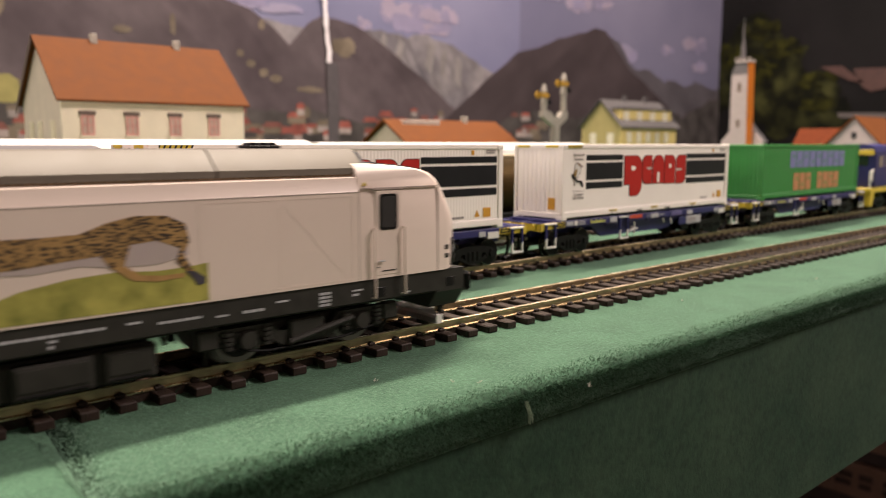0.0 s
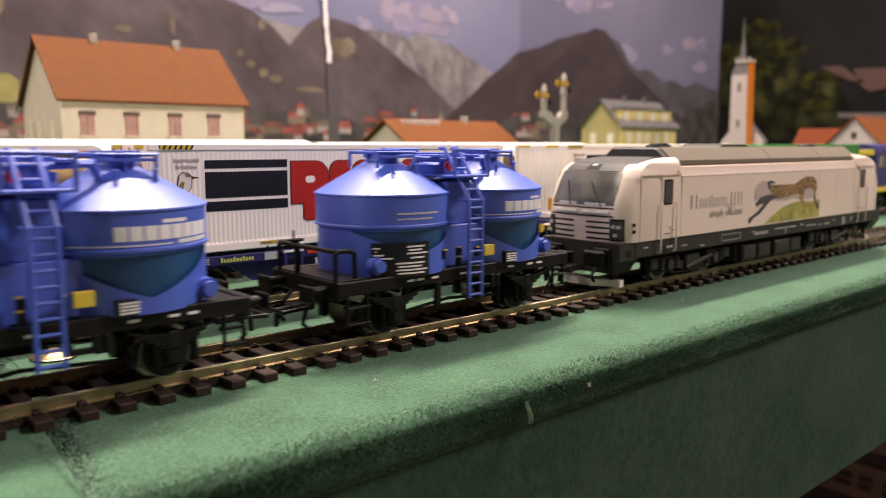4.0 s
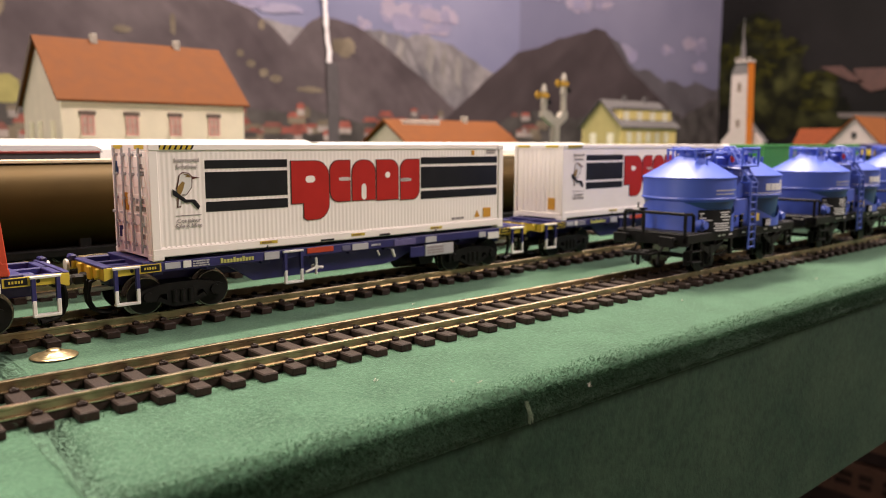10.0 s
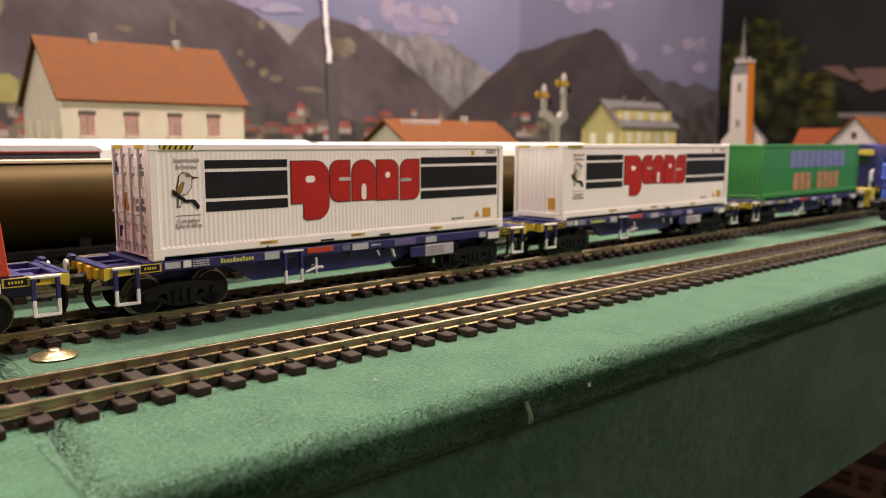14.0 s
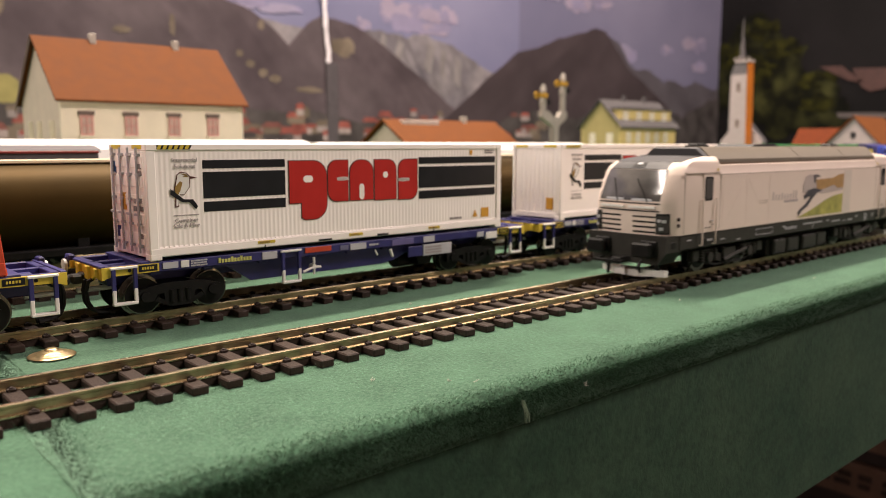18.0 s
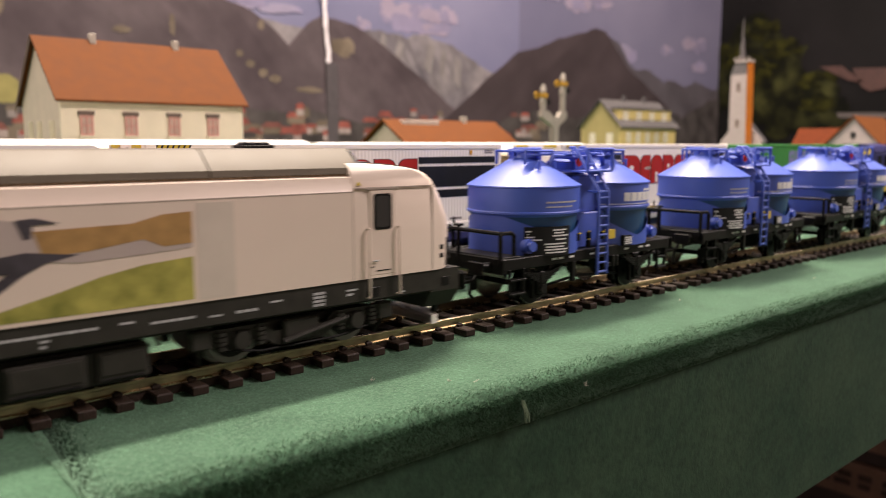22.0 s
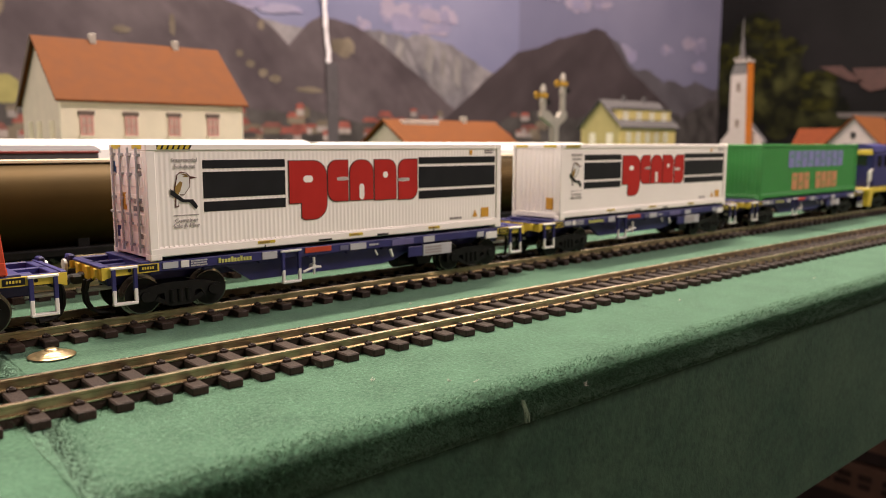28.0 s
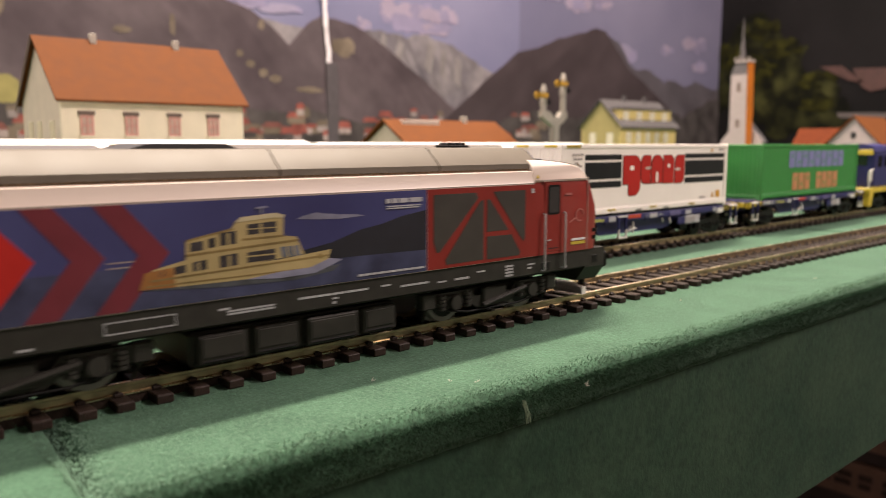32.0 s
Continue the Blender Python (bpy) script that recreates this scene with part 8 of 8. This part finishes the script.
# ---------------------------------------------------------------- felt fuzz
def fuzz(name, n, seed, where, lmin, lmax, label, bend=0.5, flat=False, material=FIBRE):
    """Loose fibres: thin bent slivers standing on the felt."""
    rr = random.Random(seed)
    verts, faces = [], []
    for _ in range(n):
        p, nrm = where(rr)
        a = Vector((rr.gauss(0, 1), rr.gauss(0, 1), rr.gauss(0, 1)))
        dirn = (nrm + a * bend).normalized()
        ln, wd = rr.uniform(lmin, lmax), rr.uniform(0.028, 0.060)
        side = dirn.cross(Vector((rr.gauss(0, 1), rr.gauss(0, 1), rr.gauss(0, 1)))).normalized() * wd
        if flat:
            side = Vector((-dirn.y, dirn.x, 0.1 * rr.gauss(0, 1))).normalized() * wd
        mid = p + dirn * ln * 0.5
        d2 = (dirn + Vector((rr.gauss(0, 0.8), rr.gauss(0, 0.8), rr.gauss(0, 0.6)))).normalized()
        if flat:
            d2 = Vector((d2.x, d2.y, 0.15 * d2.z)).normalized()
        tip = mid + d2 * ln * 0.5
        k = len(verts)
        verts += [p - side, p + side, mid + side * 0.8, mid - side * 0.8, tip]
        faces += [(k, k + 1, k + 2, k + 3), (k + 3, k + 2, k + 4)]
    me = bpy.data.meshes.new(name)
    me.from_pydata([(v * 0.001)[:] for v in verts], [], faces)
    me.materials.append(material)
    ob = new(name, me)
    return tagged(ob, label, "felt fibres", kind="stuff")


def edge_spot(rr):
    x = 28 + 420 * rr.random() ** 1.25
    a = rr.uniform(0.74, 1.0) * math.pi / 2
    r = 3.0
    y, z = -53.5 + r - r * math.sin(max(0, a)), -r + r * math.cos(max(0, a))
    if rr.random() < 0.66:
        z = -rr.uniform(3, 10)
        y, a = -53.5 + max(0, -z - 4.5) * 0.36 + rr.uniform(0, 0.4), math.pi / 2
    return Vector((x, y, z)), Vector((0, -1.0, -0.55))


def rim_spot(rr):
    x, a = 28 + 420 * rr.random() ** 1.25, rr.uniform(-0.15, 0.85) * math.pi / 2
    return Vector((x, -50.5 - 3.0 * math.sin(max(0, a)) + rr.uniform(0, 2.5) * (a < 0), -3.0 + 3.0 * math.cos(max(0, a)))), Vector((0, -math.sin(max(0.2, a)), 0.8))


def top_spot(rr):
    x = 24 + 440 * rr.random() ** 1.5
    a = rr.uniform(0, 6.283)
    return Vector((x, rr.uniform(-52, 60), 0.05)), Vector((math.cos(a) * 4, math.sin(a) * 4, 0.9))


def seam_spot(rr):
    y = rr.uniform(-52, -16)
    return Vector((27.5 + 0.09 * (y + 53.5) + rr.uniform(-1.5, 2.5), y, rr.uniform(-3.0, 0))), Vector((0, 0, 1))


def ballast_spot(rr):
    x = 5 + 200 * rr.random() ** 1.4
    return Vector((x, rr.choice((-1, 1)) * rr.uniform(7, 16), rr.uniform(0, 0.6))), Vector((0, 0, 1))


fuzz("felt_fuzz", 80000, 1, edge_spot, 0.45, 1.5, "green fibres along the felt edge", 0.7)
# Rim tone lies between the lip's painted shade and the lit top.
fuzz("felt_fuzz", 22000, 6, rim_spot, 0.4, 1.3, "paler fibres on the rounded felt edge", 1.0, material=mat("felt_fibre_half_lit", (0.062, 0.128, 0.075), 0.9, var=0.4, scale=800, bump=0))
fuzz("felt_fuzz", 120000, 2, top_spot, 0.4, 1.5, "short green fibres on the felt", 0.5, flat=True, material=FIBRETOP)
fuzz("felt_fuzz", 450, 3, seam_spot, 0.4, 1.2, "green fibres in the felt joint", 0.9)
fuzz("felt_fuzz", 900, 4, ballast_spot, 0.8, 2.6, "loose green fibres between the sleepers", 1.2)
LINT = mat("white_lint", (0.50, 0.50, 0.42), 0.9)
for i, (x, y, z, k_, spread) in enumerate(((0.1358, -0.0540, -0.0049, 14, 0.55), (0.1031, -0.0414, 0.0, 4, 0.5), (0.1071, -0.0460, 0.0, 3, 0.4), (0.222, -0.025, 0.0, 5, 0.6), (0.0905, -0.030, 0.0, 4, 0.5), (0.150, 0.030, 0.0, 5, 0.5), (0.300, -0.036, 0.0, 4, 0.6))):
    bm = bmesh.new()
    for k in range(k_):
        rr = random.Random(i * 9 + k)
        p = Vector((rr.uniform(-spread, spread), rr.uniform(-0.3, 0.3), rr.uniform(0, 0.3 if z == 0 else 1.0)))
        q = p + Vector((rr.uniform(-0.7, 0.7), rr.uniform(-0.4, 0.3), rr.uniform(-0.3 if z else 0, 0.5)))
        wire(bm, [p, (p + q) / 2 + Vector((0.1, -0.1, 0.15)), q], 0.07, 5)
    o = part("lint", bm, LINT, None)
    o.location = (x, y, z)
    tagged(o, "tiny white fleck of lint on the felt", "lint", "lint on the felt")
bm = bmesh.new()
rr = random.Random(77)
for k in range(26):
    p = Vector((rr.uniform(-0.5, 0.5), rr.uniform(-0.3, 0.1), rr.uniform(-0.8, 0.3)))
    q = Vector((1.4 + rr.uniform(-0.7, 0.7), rr.uniform(-0.8, 0.0), -4.2 + rr.uniform(-1.2, 0.8)))
    wire(bm, [p, p.lerp(q, 0.5) + Vector((rr.uniform(-0.4, 0.4), rr.uniform(-0.5, 0), 0)), q], 0.05, 4)
o = part("fibre_tuft", bm, mat("tuft_pale_green", (0.24, 0.33, 0.22), 0.9, var=0.2, bump=0), None)
o.location = (0.1136, -0.0540, -0.0035)
tagged(o, "loose tuft of pale green felt fibres hanging down", "felt tuft")


# ---------------------------------------------------------------- motion
CENTRE_FIRST = [(0, 0.0218), (0.5, 0.0587), (1, 0.0944), (1.5, 0.1297), (2, 0.1646), (2.5, 0.2035), (3, 0.2416), (3.5, 0.2744),
                (4.5, 0.3372), (5.5, 0.4004), (6, 0.4315), (6.5, 0.4588), (7, 0.4881), (7.5, 0.5160), (8, 0.5478), (8.5, 0.5766),
                (9, 0.6072), (9.5, 0.6357), (10, 0.6650), (10.5, 0.6922), (11, 0.7204), (11.5, 0.7479), (12, 0.7769), (12.5, 0.8092),
                (13, 0.8445), (13.5, 0.8784), (14, 0.9130), (14.5, 0.9480), (14.8, 1.0700), (15.2, 1.3056), (16, 1.5556), (32, 1.6056)]
CENTRE_SECOND = [(0, 0.8600), (14.4, 0.8600), (14.7, 0.7600), (15, 0.6400), (15.25, 0.5600), (15.5, 0.5220), (16, 0.4850), (16.5, 0.4506),
                 (17, 0.4151), (17.5, 0.3737), (18, 0.3336), (18.5, 0.2915), (19, 0.2487), (19.5, 0.2084), (20, 0.1674), (20.5, 0.1314),
                 (21, 0.0946), (21.5, 0.0598), (22, 0.0210), (22.5, -0.0159), (23, -0.0561), (23.5, -0.0924), (24, -0.1333), (24.5, -0.1712),
                 (25, -0.2100), (25.5, -0.2460), (26.5, -0.3185), (27.5, -0.3910), (28, -0.4360), (28.4, -0.5960), (28.8, -0.8760), (29.4, -0.9560),
                 (32, -0.9660)]
CENTRE_THIRD = [(0, -.70), (28.3, -.70), (28.6, -.58), (29.0, -.32), (29.3, -.15), (29.6, -.085), (29.9, -.0653), (30, -.0600), (30.5, -.0252), (31, .0068), (31.5, .0452), (32, .0829)]


def place_at(rows, t):
    for (a, u), (b, v) in zip(rows, rows[1:]):
        if t <= b:
            return u + (v - u) * (t - a) / (b - a)
    return rows[-1][1]


def right_siding(x):
    return 0.001 * siding_y(x * 1000, 500, 720, -56.0)


def left_siding(x):
    return 0.001 * siding_y(-x * 1000, 200, 430, -56.0)


def straight(x):
    return 0.0


def keyed(ob, rows, offset, line, half):
    """Keys a vehicle along its line: both its bogies stay on the track."""
    out = []
    for t, c in rows:
        x = c + offset
        a, b = line(x - half), line(x + half)
        out.append((t, pose(x, (a + b) / 2, 0, 0, 0, math.degrees(math.atan2(b - a, 2 * half)))))
    walk(ob, out)


def roll(ob, rows, t0, t1):
    """Turns the wheelsets of a vehicle as far as it travels."""
    sets = [o for o in ob.children if o.name.startswith("wheelset")]
    if not sets:
        return
    r = sets[0].location.z - RAIL_Z * 0.001
    keys, angle, t, dt = [], 0.0, t0, 2 / FPS
    last = place_at(rows, t0)
    while t < t1 + 1e-6:
        x = place_at(rows, t)
        angle += max(-1.3, min(1.3, (x - last) / r))
        last = x
        keys.append((t, angle))
        t += dt
    keys = [(0.0, 0.0)] * (t0 > 0.05) + keys + [(32.0, angle)] * (t1 < 31.9)
    for o in sets:
        base = o.matrix_basis.copy()
        walk(o, [(t, base @ Matrix.Rotation(a, 4, "Y")) for t, a in keys])


def motions():
    keyed(loco_first, CENTRE_FIRST, 0.0, straight, 0.061)
    keyed(loco_second, CENTRE_SECOND, 0.0, right_siding, 0.061)
    keyed(loco_third, CENTRE_THIRD, 0.0, left_siding, 0.061)
    for i, w in enumerate(silos_first):
        keyed(w, CENTRE_FIRST, -0.1803 - 0.105 * i, straight, 0.028)
    for i, w in enumerate(silos_second):
        keyed(w, CENTRE_SECOND, 0.1605 + 0.105 * i, right_siding, 0.028)
    for w in [loco_first] + silos_first:
        roll(w, CENTRE_FIRST, 0.0, 14.6)
    for w in [loco_second] + silos_second:
        roll(w, CENTRE_SECOND, 14.4, 28.0)
    roll(loco_third, CENTRE_THIRD, 28.4, 32.0)


motions()
